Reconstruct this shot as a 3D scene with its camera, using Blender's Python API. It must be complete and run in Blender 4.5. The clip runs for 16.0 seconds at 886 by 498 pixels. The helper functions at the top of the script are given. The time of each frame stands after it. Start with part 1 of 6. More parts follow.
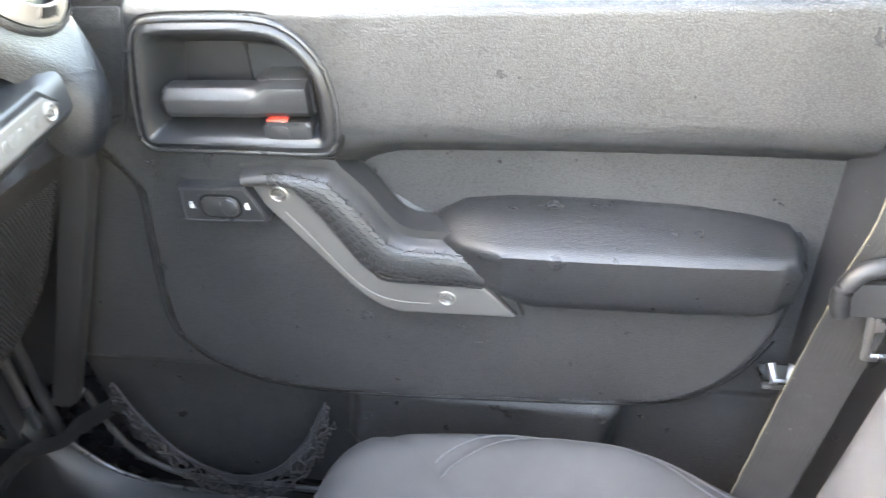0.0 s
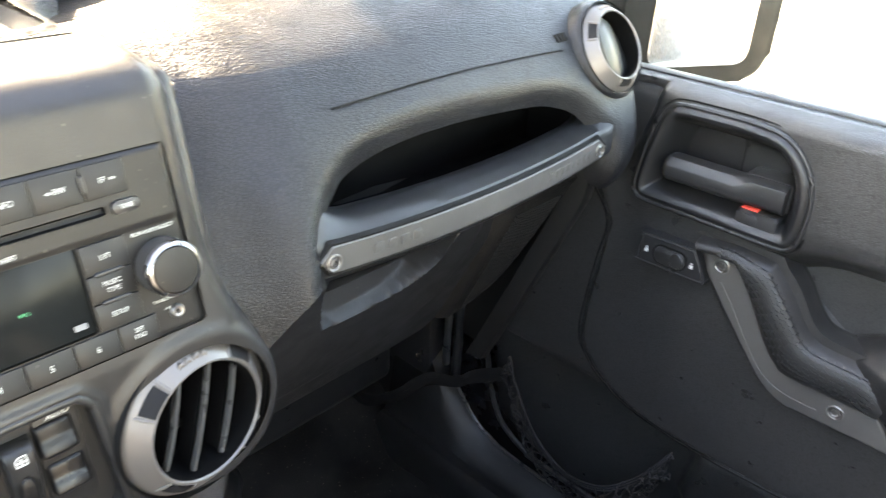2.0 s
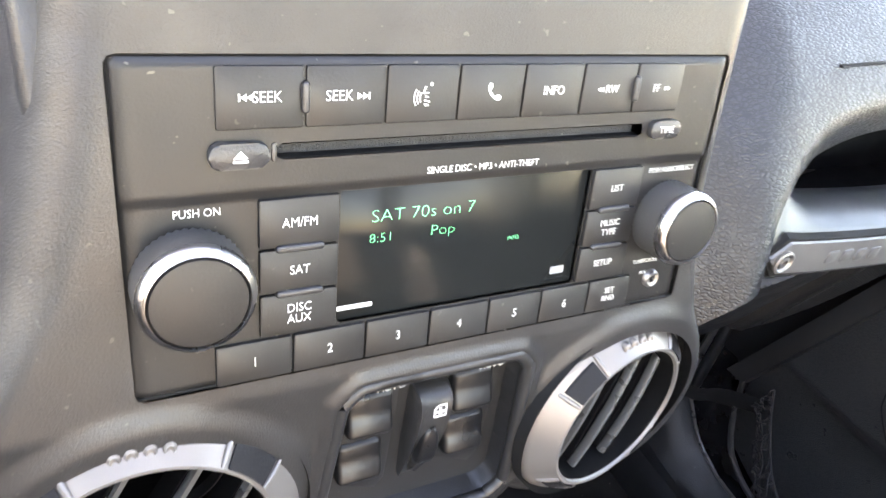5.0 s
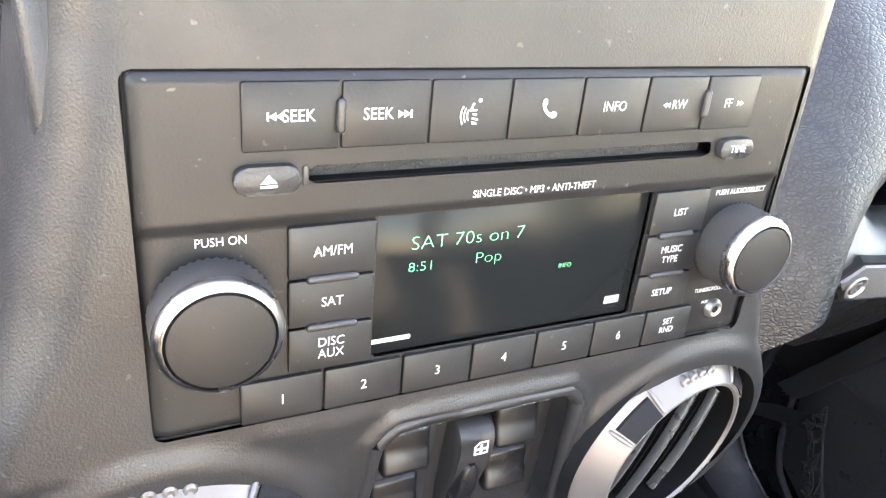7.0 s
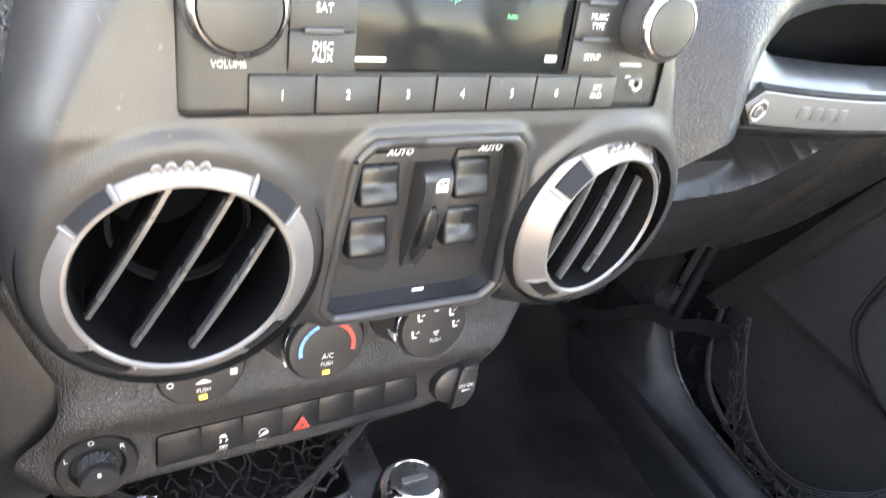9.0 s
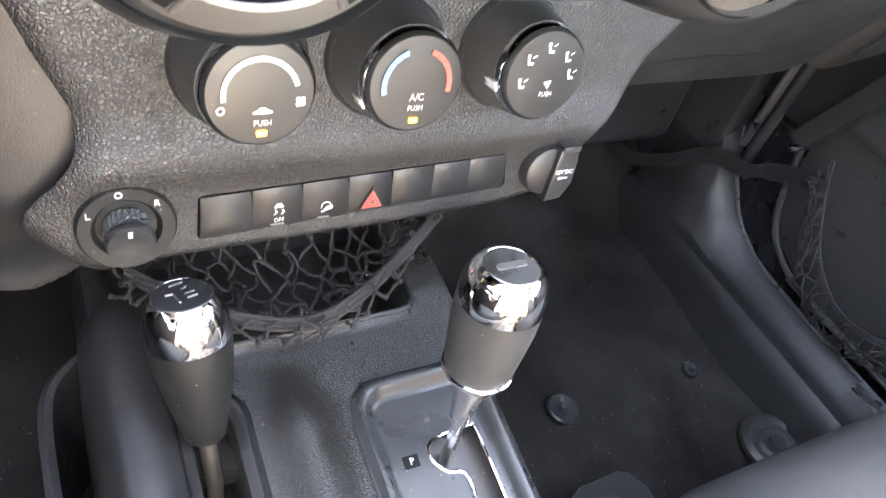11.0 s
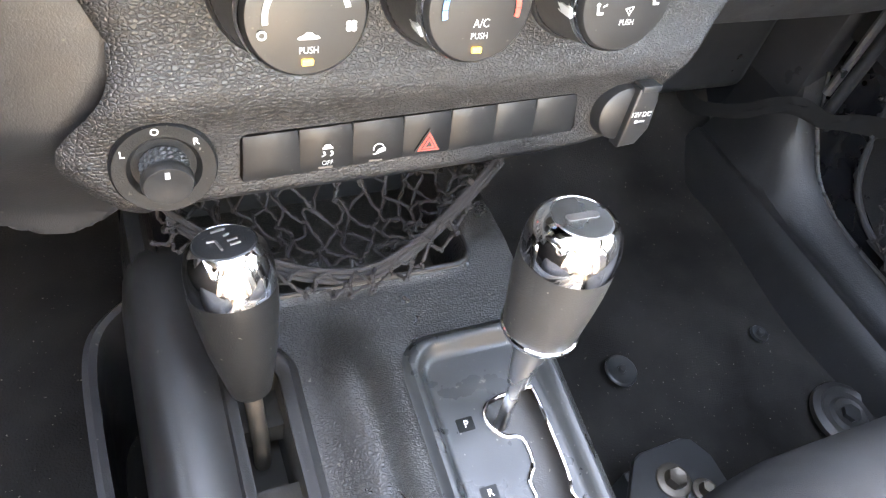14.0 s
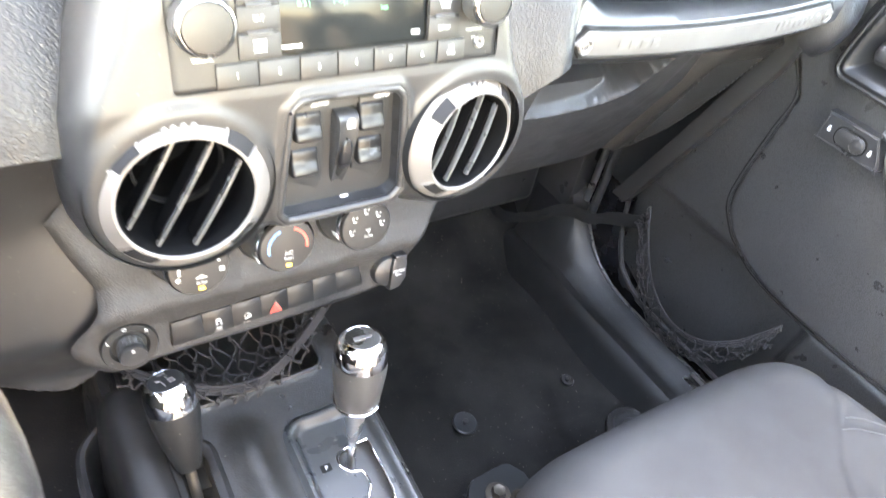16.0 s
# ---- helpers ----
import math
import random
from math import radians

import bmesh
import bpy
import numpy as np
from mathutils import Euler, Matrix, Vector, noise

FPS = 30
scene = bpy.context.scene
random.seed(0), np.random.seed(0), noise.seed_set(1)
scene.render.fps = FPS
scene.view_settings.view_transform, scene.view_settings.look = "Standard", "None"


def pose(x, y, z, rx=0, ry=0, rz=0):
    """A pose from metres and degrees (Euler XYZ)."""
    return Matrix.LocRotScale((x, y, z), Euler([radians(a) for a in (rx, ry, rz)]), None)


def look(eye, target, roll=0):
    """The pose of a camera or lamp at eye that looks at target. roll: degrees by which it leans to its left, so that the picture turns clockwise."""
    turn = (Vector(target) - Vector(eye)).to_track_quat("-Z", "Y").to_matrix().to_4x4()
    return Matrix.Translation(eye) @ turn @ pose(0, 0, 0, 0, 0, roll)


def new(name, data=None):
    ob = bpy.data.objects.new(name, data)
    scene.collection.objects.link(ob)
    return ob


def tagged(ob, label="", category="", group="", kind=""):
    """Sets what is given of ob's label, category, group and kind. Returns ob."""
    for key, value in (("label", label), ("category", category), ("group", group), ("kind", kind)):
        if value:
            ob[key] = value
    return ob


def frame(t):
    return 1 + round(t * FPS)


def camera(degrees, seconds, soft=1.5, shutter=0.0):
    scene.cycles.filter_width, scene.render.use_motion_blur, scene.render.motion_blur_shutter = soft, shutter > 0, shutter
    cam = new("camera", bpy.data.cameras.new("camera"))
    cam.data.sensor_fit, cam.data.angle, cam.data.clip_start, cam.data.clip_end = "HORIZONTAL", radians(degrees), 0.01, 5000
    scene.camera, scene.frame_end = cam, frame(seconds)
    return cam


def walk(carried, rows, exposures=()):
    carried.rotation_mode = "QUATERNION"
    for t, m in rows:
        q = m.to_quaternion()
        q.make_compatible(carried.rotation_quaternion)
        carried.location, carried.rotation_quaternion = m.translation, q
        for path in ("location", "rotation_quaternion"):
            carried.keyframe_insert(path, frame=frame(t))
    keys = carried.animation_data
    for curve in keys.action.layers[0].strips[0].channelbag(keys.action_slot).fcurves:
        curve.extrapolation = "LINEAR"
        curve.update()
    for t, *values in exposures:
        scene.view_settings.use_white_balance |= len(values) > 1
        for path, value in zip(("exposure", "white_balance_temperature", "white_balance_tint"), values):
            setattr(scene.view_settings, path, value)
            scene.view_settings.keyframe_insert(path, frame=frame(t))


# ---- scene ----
cam = camera(62.1, 16.0, soft=1.2, shutter=0.5)
PATH = [
    (0, (0.117, 0.015, 1.28), (1.734, 0.375, 0.159), -4.7),
    (0.5, (0.08, 0.013, 1.304), (1.662, 0.591, 0.225), -8.4),
    (1, (0.023, 0.032, 1.327), (1.538, 0.896, 0.348), -5.0),
    (1.5, (-0.017, 0.029, 1.34), (1.357, 1.109, 0.367), -0.7),
    (2, (-0.057, 0.038, 1.345), (1.23, 1.227, 0.38), 2.5),
    (2.5, (-0.089, 0.052, 1.345), (1.121, 1.318, 0.38), 4.5),
    (3, (-0.132, 0.076, 1.348), (0.969, 1.422, 0.359), 6.6),
    (3.5, (-0.153, 0.1, 1.343), (0.838, 1.492, 0.304), 9.0),
    (4, (-0.16, 0.13, 1.333), (0.774, 1.51, 0.227), 10.9),
    (4.5, (-0.149, 0.179, 1.305), (0.785, 1.56, 0.2), 12.4),
    (5, (-0.126, 0.211, 1.28), (0.792, 1.581, 0.149), 13.0),
    (5.2, (-0.122, 0.223, 1.277), (0.787, 1.599, 0.146), 13.0),
    (7.3, (-0.117, 0.233, 1.276), (0.703, 1.637, 0.111), 12.1),
    (7.5, (-0.118, 0.227, 1.276), (0.707, 1.624, 0.106), 12.3),
    (8, (-0.128, 0.198, 1.275), (0.708, 1.588, 0.104), 12.4),
    (8.5, (-0.148, 0.164, 1.26), (0.778, 1.513, 0.111), 14.5),
    (9, (-0.156, 0.142, 1.227), (0.79, 1.476, 0.076), 15.2),
    (9.5, (-0.165, 0.137, 1.192), (0.781, 1.453, 0.019), 15.1),
    (10, (-0.171, 0.146, 1.156), (0.762, 1.405, -0.087), 15.7),
    (10.2, (-0.172, 0.153, 1.142), (0.76, 1.381, -0.132), 16.3),
    (12.3, (-0.157, 0.194, 1.07), (0.642, 1.283, -0.405), 19.8),
    (12.5, (-0.157, 0.195, 1.07), (0.637, 1.279, -0.411), 19.8),
    (13, (-0.157, 0.195, 1.07), (0.629, 1.283, -0.414), 19.4),
    (13.5, (-0.156, 0.196, 1.069), (0.618, 1.293, -0.413), 18.8),
    (14, (-0.157, 0.195, 1.07), (0.589, 1.307, -0.416), 16.6),
    (14.5, (-0.157, 0.172, 1.097), (0.631, 1.269, -0.377), 17.1),
    (15, (-0.165, 0.105, 1.165), (0.752, 1.167, -0.261), 17.7),
    (15.5, (-0.182, 0.046, 1.254), (0.82, 1.122, -0.101), 15.3),
    (16, (-0.208, 0.012, 1.324), (0.783, 1.173, 0.031), 13.3),

]
EXPOSE = [(0.0, 5.95, 9600, 14), (1.0, 5.15, 9400, 14), (2.5, 4.3, 9300, 16), (3.5, 4.35, 9200, 19), (5.0, 4.85, 9100, 22), (7.5, 4.9, 9000, 22), (9.0, 5.35, 9500, 20), (10.0, 5.9, 9800, 20), (12.5, 6.15, 10100, 17), (14.0, 6.15, 10100, 17), (14.5, 6.28, 9800, 16), (15.0, 6.9, 10000, 13), (16.0, 6.4, 9900, 17)]
walk(cam, [(t, look(eye, aim, roll)) for t, eye, aim, roll in PATH], EXPOSE)

# ---- light ----
SUN_ELEV, SUN_FROM = radians(40.0), Vector((0.02, 0.75, 0.0)).normalized()
world = bpy.data.worlds.new("sky")
scene.world = world
world.use_nodes = True
wn = world.node_tree.nodes
sky = wn.new("ShaderNodeTexSky")
sky.sky_type, sky.sun_disc, sky.sun_elevation = "NISHITA", False, SUN_ELEV
sky.sun_rotation = math.atan2(SUN_FROM.x, SUN_FROM.y)
world.node_tree.links.new(sky.outputs[0], wn["Background"].inputs[0])
wn["Background"].inputs[1].default_value = 0.15
sun = new("sun", bpy.data.lights.new("sun", "SUN"))
sun.data.energy, sun.data.angle, sun.data.color = 5.0, radians(0.5), (1.0, 0.93, 0.82)
to_sun = SUN_FROM * math.cos(SUN_ELEV) + Vector((0, 0, math.sin(SUN_ELEV)))
sun.matrix_world = Matrix.Translation((0, 0, 6)) @ to_sun.to_track_quat("Z", "Y").to_matrix().to_4x4()


# ---- materials ----
def mat(name, color, rough=0.5, metal=0.0, bump=0.0, scale=400.0, kind="noise", vary=0.15, wear=0.0, dust=0.0, coat=0.0, spec=0.5, stretch=1.0):
    """A surface with grain (bump at scale), broad tone variation, and pale dust specks."""
    m = bpy.data.materials.new(name)
    m.use_nodes = True
    nt = m.node_tree
    n, lk = nt.nodes, nt.links
    b = n["Principled BSDF"]
    b.inputs["Base Color"].default_value = (*color, 1)
    b.inputs["Roughness"].default_value = rough
    b.inputs["Metallic"].default_value = metal
    b.inputs["Coat Weight"].default_value = coat
    b.inputs["Specular IOR Level"].default_value = spec
    tc = n.new("ShaderNodeTexCoord")
    geo = n.new("ShaderNodeNewGeometry")
    pos = geo.outputs["Position"]
    if vary:
        big = n.new("ShaderNodeTexNoise")
        big.inputs["Scale"].default_value, big.inputs["Detail"].default_value = 9.0, 6.0
        lk.new(pos, big.inputs["Vector"])
        ramp = n.new("ShaderNodeMapRange")
        ramp.inputs[1].default_value, ramp.inputs[2].default_value = 0.3, 0.7
        ramp.inputs[3].default_value, ramp.inputs[4].default_value = 1 - vary, 1 + vary
        lk.new(big.outputs[0], ramp.inputs[0])
        mul = n.new("ShaderNodeVectorMath")
        mul.operation = "SCALE"
        mul.inputs[0].default_value = color
        lk.new(ramp.outputs[0], mul.inputs["Scale"])
        out = mul.outputs[0]
        if dust:
            sp = n.new("ShaderNodeTexNoise")
            sp.inputs["Scale"].default_value, sp.inputs["Detail"].default_value = 320.0, 1.0
            lk.new(pos, sp.inputs["Vector"])
            th = n.new("ShaderNodeMapRange")
            th.inputs[1].default_value, th.inputs[2].default_value = 0.74, 0.80
            th.inputs[4].default_value = dust
            lk.new(sp.outputs[0], th.inputs[0])
            mx = n.new("ShaderNodeMix")
            mx.data_type = "RGBA"
            lk.new(th.outputs[0], mx.inputs[0])
            lk.new(out, mx.inputs[6])
            mx.inputs[7].default_value = (0.32, 0.29, 0.24, 1)
            out = mx.outputs[2]
        lk.new(out, b.inputs["Base Color"])
        rr = n.new("ShaderNodeMapRange")
        rr.inputs[1].default_value, rr.inputs[2].default_value = 0.3, 0.7
        rr.inputs[3].default_value, rr.inputs[4].default_value = max(rough - 0.07, 0.02), min(rough + 0.08, 1)
        fine = n.new("ShaderNodeTexNoise")
        fine.inputs["Scale"].default_value, fine.inputs["Detail"].default_value = 40.0, 4.0
        lk.new(pos, fine.inputs["Vector"])
        lk.new(fine.outputs[0], rr.inputs[0])
        lk.new(rr.outputs[0], b.inputs["Roughness"])
    if bump:
        if kind == "grid":
            tex = n.new("ShaderNodeTexVoronoi")
            tex.inputs["Randomness"].default_value = 0.0
        elif kind == "leather":
            tex = n.new("ShaderNodeTexVoronoi")
            tex.feature = "DISTANCE_TO_EDGE"
        else:
            tex = n.new("ShaderNodeTexNoise")
            tex.inputs["Detail"].default_value = 3.0
        tex.inputs["Scale"].default_value = scale
        vec = pos
        if kind == "leather":
            wob = n.new("ShaderNodeTexNoise")
            wob.inputs["Scale"].default_value = scale * 0.6
            lk.new(pos, wob.inputs["Vector"])
            add = n.new("ShaderNodeVectorMath")
            add.operation = "MULTIPLY_ADD"
            add.inputs[1].default_value = (0.8 / scale,) * 3
            lk.new(wob.outputs["Color"], add.inputs[0])
            lk.new(pos, add.inputs[2])
            drawn = n.new("ShaderNodeVectorMath")  # the grain may run in short creases
            drawn.operation = "MULTIPLY"
            drawn.inputs[1].default_value = (stretch, 1.0, 1.0)
            lk.new(add.outputs[0], drawn.inputs[0])
            vec = drawn.outputs[0]
        lk.new(vec, tex.inputs["Vector"])
        bp = n.new("ShaderNodeBump")
        bp.inputs["Strength"].default_value, bp.inputs["Distance"].default_value = bump, 0.0008
        height = tex.outputs[0]
        if kind == "leather":
            soft = n.new("ShaderNodeMapRange")
            soft.interpolation_type = "SMOOTHSTEP"
            soft.inputs[1].default_value, soft.inputs[2].default_value = 0.0, 0.26
            lk.new(height, soft.inputs[0])
            height = soft.outputs[0]
            if b.inputs["Base Color"].is_linked:  # grain shading put into the colour: darker creases, lighter tops
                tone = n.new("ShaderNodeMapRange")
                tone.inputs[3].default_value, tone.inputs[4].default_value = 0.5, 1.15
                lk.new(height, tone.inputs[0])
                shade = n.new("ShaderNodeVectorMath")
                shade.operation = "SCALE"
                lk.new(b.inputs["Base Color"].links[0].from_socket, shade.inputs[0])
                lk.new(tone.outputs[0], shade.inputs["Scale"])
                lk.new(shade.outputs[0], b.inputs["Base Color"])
        lk.new(height, bp.inputs["Height"])
        lk.new(bp.outputs[0], b.inputs["Normal"])
    return m


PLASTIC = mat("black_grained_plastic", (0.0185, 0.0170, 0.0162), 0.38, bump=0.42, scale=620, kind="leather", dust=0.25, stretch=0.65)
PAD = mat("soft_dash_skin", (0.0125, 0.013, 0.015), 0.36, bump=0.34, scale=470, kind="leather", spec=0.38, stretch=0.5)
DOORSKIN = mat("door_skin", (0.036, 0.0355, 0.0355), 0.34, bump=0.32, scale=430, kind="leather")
BEZEL = mat("matte_bezel_plastic", (0.0165, 0.0160, 0.0160), 0.37, bump=0.22, scale=1300, dust=0.12, spec=0.45)
SMOOTH = mat("smooth_black_plastic", (0.021, 0.021, 0.022), 0.34, bump=0.25, scale=1100, dust=0.25)
RADIO = mat("radio_face_plastic", (0.0095, 0.0092, 0.0092), 0.40, bump=0.10, scale=1100, dust=0.2, spec=0.36)
KEY = mat("radio_key_plastic", (0.0105, 0.0102, 0.0102), 0.42, bump=0.08, scale=1100, dust=0.1, spec=0.38)
# near-black colour that holds the shade of deep vents and the pocket
VOID = mat("painted_cavity_shade", (0.0025, 0.0025, 0.0026), 0.8, spec=0.08)
# near-black; its strips and plates also paint the shade in gaps and wells
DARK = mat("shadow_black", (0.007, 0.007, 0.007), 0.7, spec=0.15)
RUBBER = mat("soft_black_rubber", (0.022, 0.0215, 0.0215), 0.46, bump=0.25, scale=900, dust=0.1)
SILVER = mat("silver_painted_plastic", (0.165, 0.150, 0.138), 0.36, metal=0.5, bump=0.06, scale=1500, vary=0.08)
PLATE = mat("dark_silver_plate", (0.125, 0.120, 0.114), 0.42, metal=0.5, bump=0.10, scale=1500, vary=0.1)
CHROME = mat("chrome", (0.85, 0.85, 0.86), 0.07, metal=1.0, vary=0)
STEEL = mat("brushed_steel", (0.5, 0.5, 0.5), 0.3, metal=1.0, bump=0.05, scale=600)
GLOSS = mat("screen_black_gloss", (0.008, 0.009, 0.009), 0.16, vary=0.1, spec=0.12)
WHITE = mat("white_print", (0.52, 0.52, 0.50), 0.5, vary=0)
BLUE = mat("blue_print", (0.10, 0.28, 0.62), 0.5, vary=0)
RED = mat("red_print", (0.75, 0.07, 0.05), 0.45, vary=0)
SEATCLOTH = mat("grey_seat_cloth", (0.058, 0.058, 0.059), 0.9, bump=0.8, scale=1300, vary=0.12, spec=0.2)
SEATSIDE = mat("grey_seat_bolster_cloth", (0.10, 0.10, 0.105), 0.9, bump=0.5, scale=1300, vary=0.1, spec=0.2)
THREAD = mat("seam_thread", (0.10, 0.10, 0.10), 0.9, vary=0)
WEBBING = mat("belt_webbing", (0.021, 0.0195, 0.019), 0.75, bump=1.0, scale=620, kind="grid", vary=0.25, dust=0.25, spec=0.3)
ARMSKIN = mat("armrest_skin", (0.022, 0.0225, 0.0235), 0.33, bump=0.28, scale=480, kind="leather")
CARPET = mat("black_carpet", (0.0165, 0.0155, 0.0145), 0.95, bump=1.0, scale=520, vary=0.6, dust=0.45, spec=0.15)
METALBLACK = mat("black_painted_metal", (0.020, 0.021, 0.022), 0.34, bump=0.1, scale=300)
CORD = mat("net_cord", (0.030, 0.0285, 0.029), 0.9, bump=0.8, scale=1500, vary=0.4, spec=0.2)
FELT = mat("grey_headliner", (0.20, 0.205, 0.215), 0.95, bump=0.3, scale=700)
PAINT = mat("black_car_paint", (0.02, 0.02, 0.022), 0.25, coat=0.6)
SOIL = mat("dry_tan_ground", (0.36, 0.335, 0.285), 0.95, bump=0.5, scale=30, vary=0.3)
GREYPLAS = mat("dusty_grey_plastic", (0.055, 0.052, 0.049), 0.42, bump=0.25, scale=900, vary=0.25, dust=0.5)
SATIN = mat("satin_dark_slat", (0.080, 0.079, 0.077), 0.28, metal=0.4, bump=0.05, scale=900, vary=0.15)
INSERT = mat("dark_vent_insert", (0.012, 0.012, 0.013), 0.6, bump=0.3, scale=900, spec=0.12)
PIP = mat("black_pip", (0.010, 0.010, 0.010), 0.60, spec=0.15)
KNOBBLACK = mat("speckled_knob_black", (0.030, 0.0285, 0.027), 0.46, bump=0.25, scale=900, vary=0.35, dust=0.6)
KNURL = mat("glinting_ribbed_rubber", (0.045, 0.044, 0.043), 0.36, bump=0.1, scale=900, dust=0.1)
DARKKNOB = mat("dark_rubbery_knob", (0.009, 0.009, 0.009), 0.50, bump=0.3, scale=1100, vary=0.3, dust=0.5, spec=0.28)
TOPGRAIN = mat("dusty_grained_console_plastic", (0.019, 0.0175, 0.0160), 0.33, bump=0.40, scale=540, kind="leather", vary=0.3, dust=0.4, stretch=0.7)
SCREW = mat("dull_grey_screw", (0.22, 0.21, 0.20), 0.38, metal=0.8, bump=0.1, scale=900, vary=0.2)
BOLT = mat("rusty_dull_bolt", (0.10, 0.085, 0.07), 0.42, metal=0.7, bump=0.2, scale=700, vary=0.4)
BARSKIN = mat("soft_bar_skin", (0.014, 0.0145, 0.0155), 0.36, bump=0.12, scale=900, dust=0.08)
SWITCHPLASTIC = mat("satin_switch_plastic", (0.017, 0.0165, 0.0165), 0.36, bump=0.12, scale=1100, dust=0.15)
ROCKER = mat("glossy_rocker_plastic", (0.007, 0.007, 0.0075), 0.32, bump=0.05, scale=900, vary=0.2, spec=0.32)
MIRRORBLACK = mat("outside_mirror_black", (0.006, 0.006, 0.0065), 0.55, bump=0.2, scale=900, spec=0.25)
GATESKIN = mat("satin_gate_plastic", (0.026, 0.028, 0.029), 0.30, bump=0.10, scale=900, vary=0.2, dust=0.35)
STRAP = mat("dull_black_strap", (0.008, 0.008, 0.008), 0.85, bump=0.6, scale=700, vary=0.3, spec=0.2)
SILLSKIN = mat("black_sill_plastic", (0.012, 0.012, 0.0125), 0.50, bump=0.5, scale=450, vary=0.4, dust=0.2)
KNOBFACE = mat("satin_knob_face", (0.014, 0.0137, 0.0135), 0.40, bump=0.04, scale=1500, vary=0.15, dust=0.2)
SATINCHROME = mat("satin_chrome", (0.36, 0.36, 0.37), 0.28, metal=1.0, bump=0.04, scale=900, vary=0.08)
GRIME = mat("dusty_slot_floor", (0.018, 0.0155, 0.0120), 0.7, bump=0.3, scale=300, vary=0.5)


def glowing(name, color, strength):
    m = bpy.data.materials.new(name)
    m.use_nodes = True
    b = m.node_tree.nodes["Principled BSDF"]
    b.inputs["Base Color"].default_value = (*color, 1)
    b.inputs["Emission Color"].default_value = (*color, 1)
    b.inputs["Emission Strength"].default_value = strength
    return m


LCD = glowing("green_display_digits", (0.08, 0.62, 0.30), 0.060)
AMBER = glowing("amber_indicator", (1.0, 0.55, 0.05), 0.35)


def glass(name, color=(0.9, 0.95, 0.92)):
    m = bpy.data.materials.new(name)
    m.use_nodes = True
    b = m.node_tree.nodes["Principled BSDF"]
    b.inputs["Base Color"].default_value = (*color, 1)
    b.inputs["Roughness"].default_value = 0.01
    b.inputs["Transmission Weight"].default_value = 1.0
    b.inputs["IOR"].default_value = 1.05
    return m


GLASS = glass("window_glass")


# ---- mesh helpers ----
def frame_at(origin, right, up):
    """A local frame: u to the right, v up, w out of the surface."""
    r = Vector(right).normalized()
    o = r.cross(Vector(up)).normalized()
    u = o.cross(r)
    m = Matrix((r, u, o)).transposed().to_4x4()
    m.translation = origin
    return m


def thing(name, label, category, at=(0, 0, 0), group="", kind=""):
    return tagged(pose_empty(name, at), label, category, group, kind)


def pose_empty(name, at):
    ob = new(name)
    ob.empty_display_size = 0.02
    ob.matrix_world = Matrix.Translation(at)
    return ob


def part(name, bm, material, parent=None, label="", smooth=40, kind=""):
    """Links a bmesh (world coordinates) as one mesh object under a thing or part."""
    me = bpy.data.meshes.new(name)
    if isinstance(bm, bmesh.types.BMesh):
        bmesh.ops.recalc_face_normals(bm, faces=bm.faces)
        bm.to_mesh(me)
        bm.free()
    else:
        me.from_pydata(*bm)
        me.update()
    if smooth:
        me.shade_smooth()
        me.set_sharp_from_angle(angle=radians(smooth))
    for mm in (material if isinstance(material, (list, tuple)) else [material]):
        me.materials.append(mm)
    ob = new(name, me)
    if parent:
        bpy.context.view_layer.update()
        ob.parent = parent
        ob.matrix_parent_inverse = parent.matrix_world.inverted()
    return tagged(ob, label, kind=kind)


def prism(outline, w0, w1, m, bevel=0.0, segs=2, both=False):
    """A plate of an outline in u, v from w0 to w1 with its front edge rounded."""
    bm = bmesh.new()
    lo = [bm.verts.new((u, v, w0)) for u, v in outline]
    hi = [bm.verts.new((u, v, w1)) for u, v in outline]
    k = len(outline)
    top = bm.faces.new(hi)
    bot = bm.faces.new(lo[::-1])
    for i in range(k):
        bm.faces.new((lo[i], lo[(i + 1) % k], hi[(i + 1) % k], hi[i]))
    if bevel:
        edges = list(top.edges) + (list(bot.edges) if both else [])
        bmesh.ops.bevel(bm, geom=edges, offset=bevel, segments=segs, profile=0.5, affect="EDGES", clamp_overlap=True)
    bm.transform(m)
    return bm


def lathe(profile, m, segs=48, cap=True):
    """Turns a profile of (radius, w) about the local w axis."""
    bm = bmesh.new()
    rings = []
    for r, w in profile:
        if r < 1e-6:
            rings.append([bm.verts.new((0, 0, w))])
        else:
            rings.append([bm.verts.new((r * math.cos(a), r * math.sin(a), w)) for a in np.linspace(0, 2 * math.pi, segs, endpoint=False)])
    for a, b in zip(rings, rings[1:]):
        for i in range(segs):
            j = (i + 1) % segs
            if len(a) == 1 and len(b) == 1:
                continue
            if len(a) == 1:
                bm.faces.new((a[0], b[j], b[i]))
            elif len(b) == 1:
                bm.faces.new((a[i], a[j], b[0]))
            else:
                bm.faces.new((a[i], a[j], b[j], b[i]))
    bm.transform(m)
    return bm


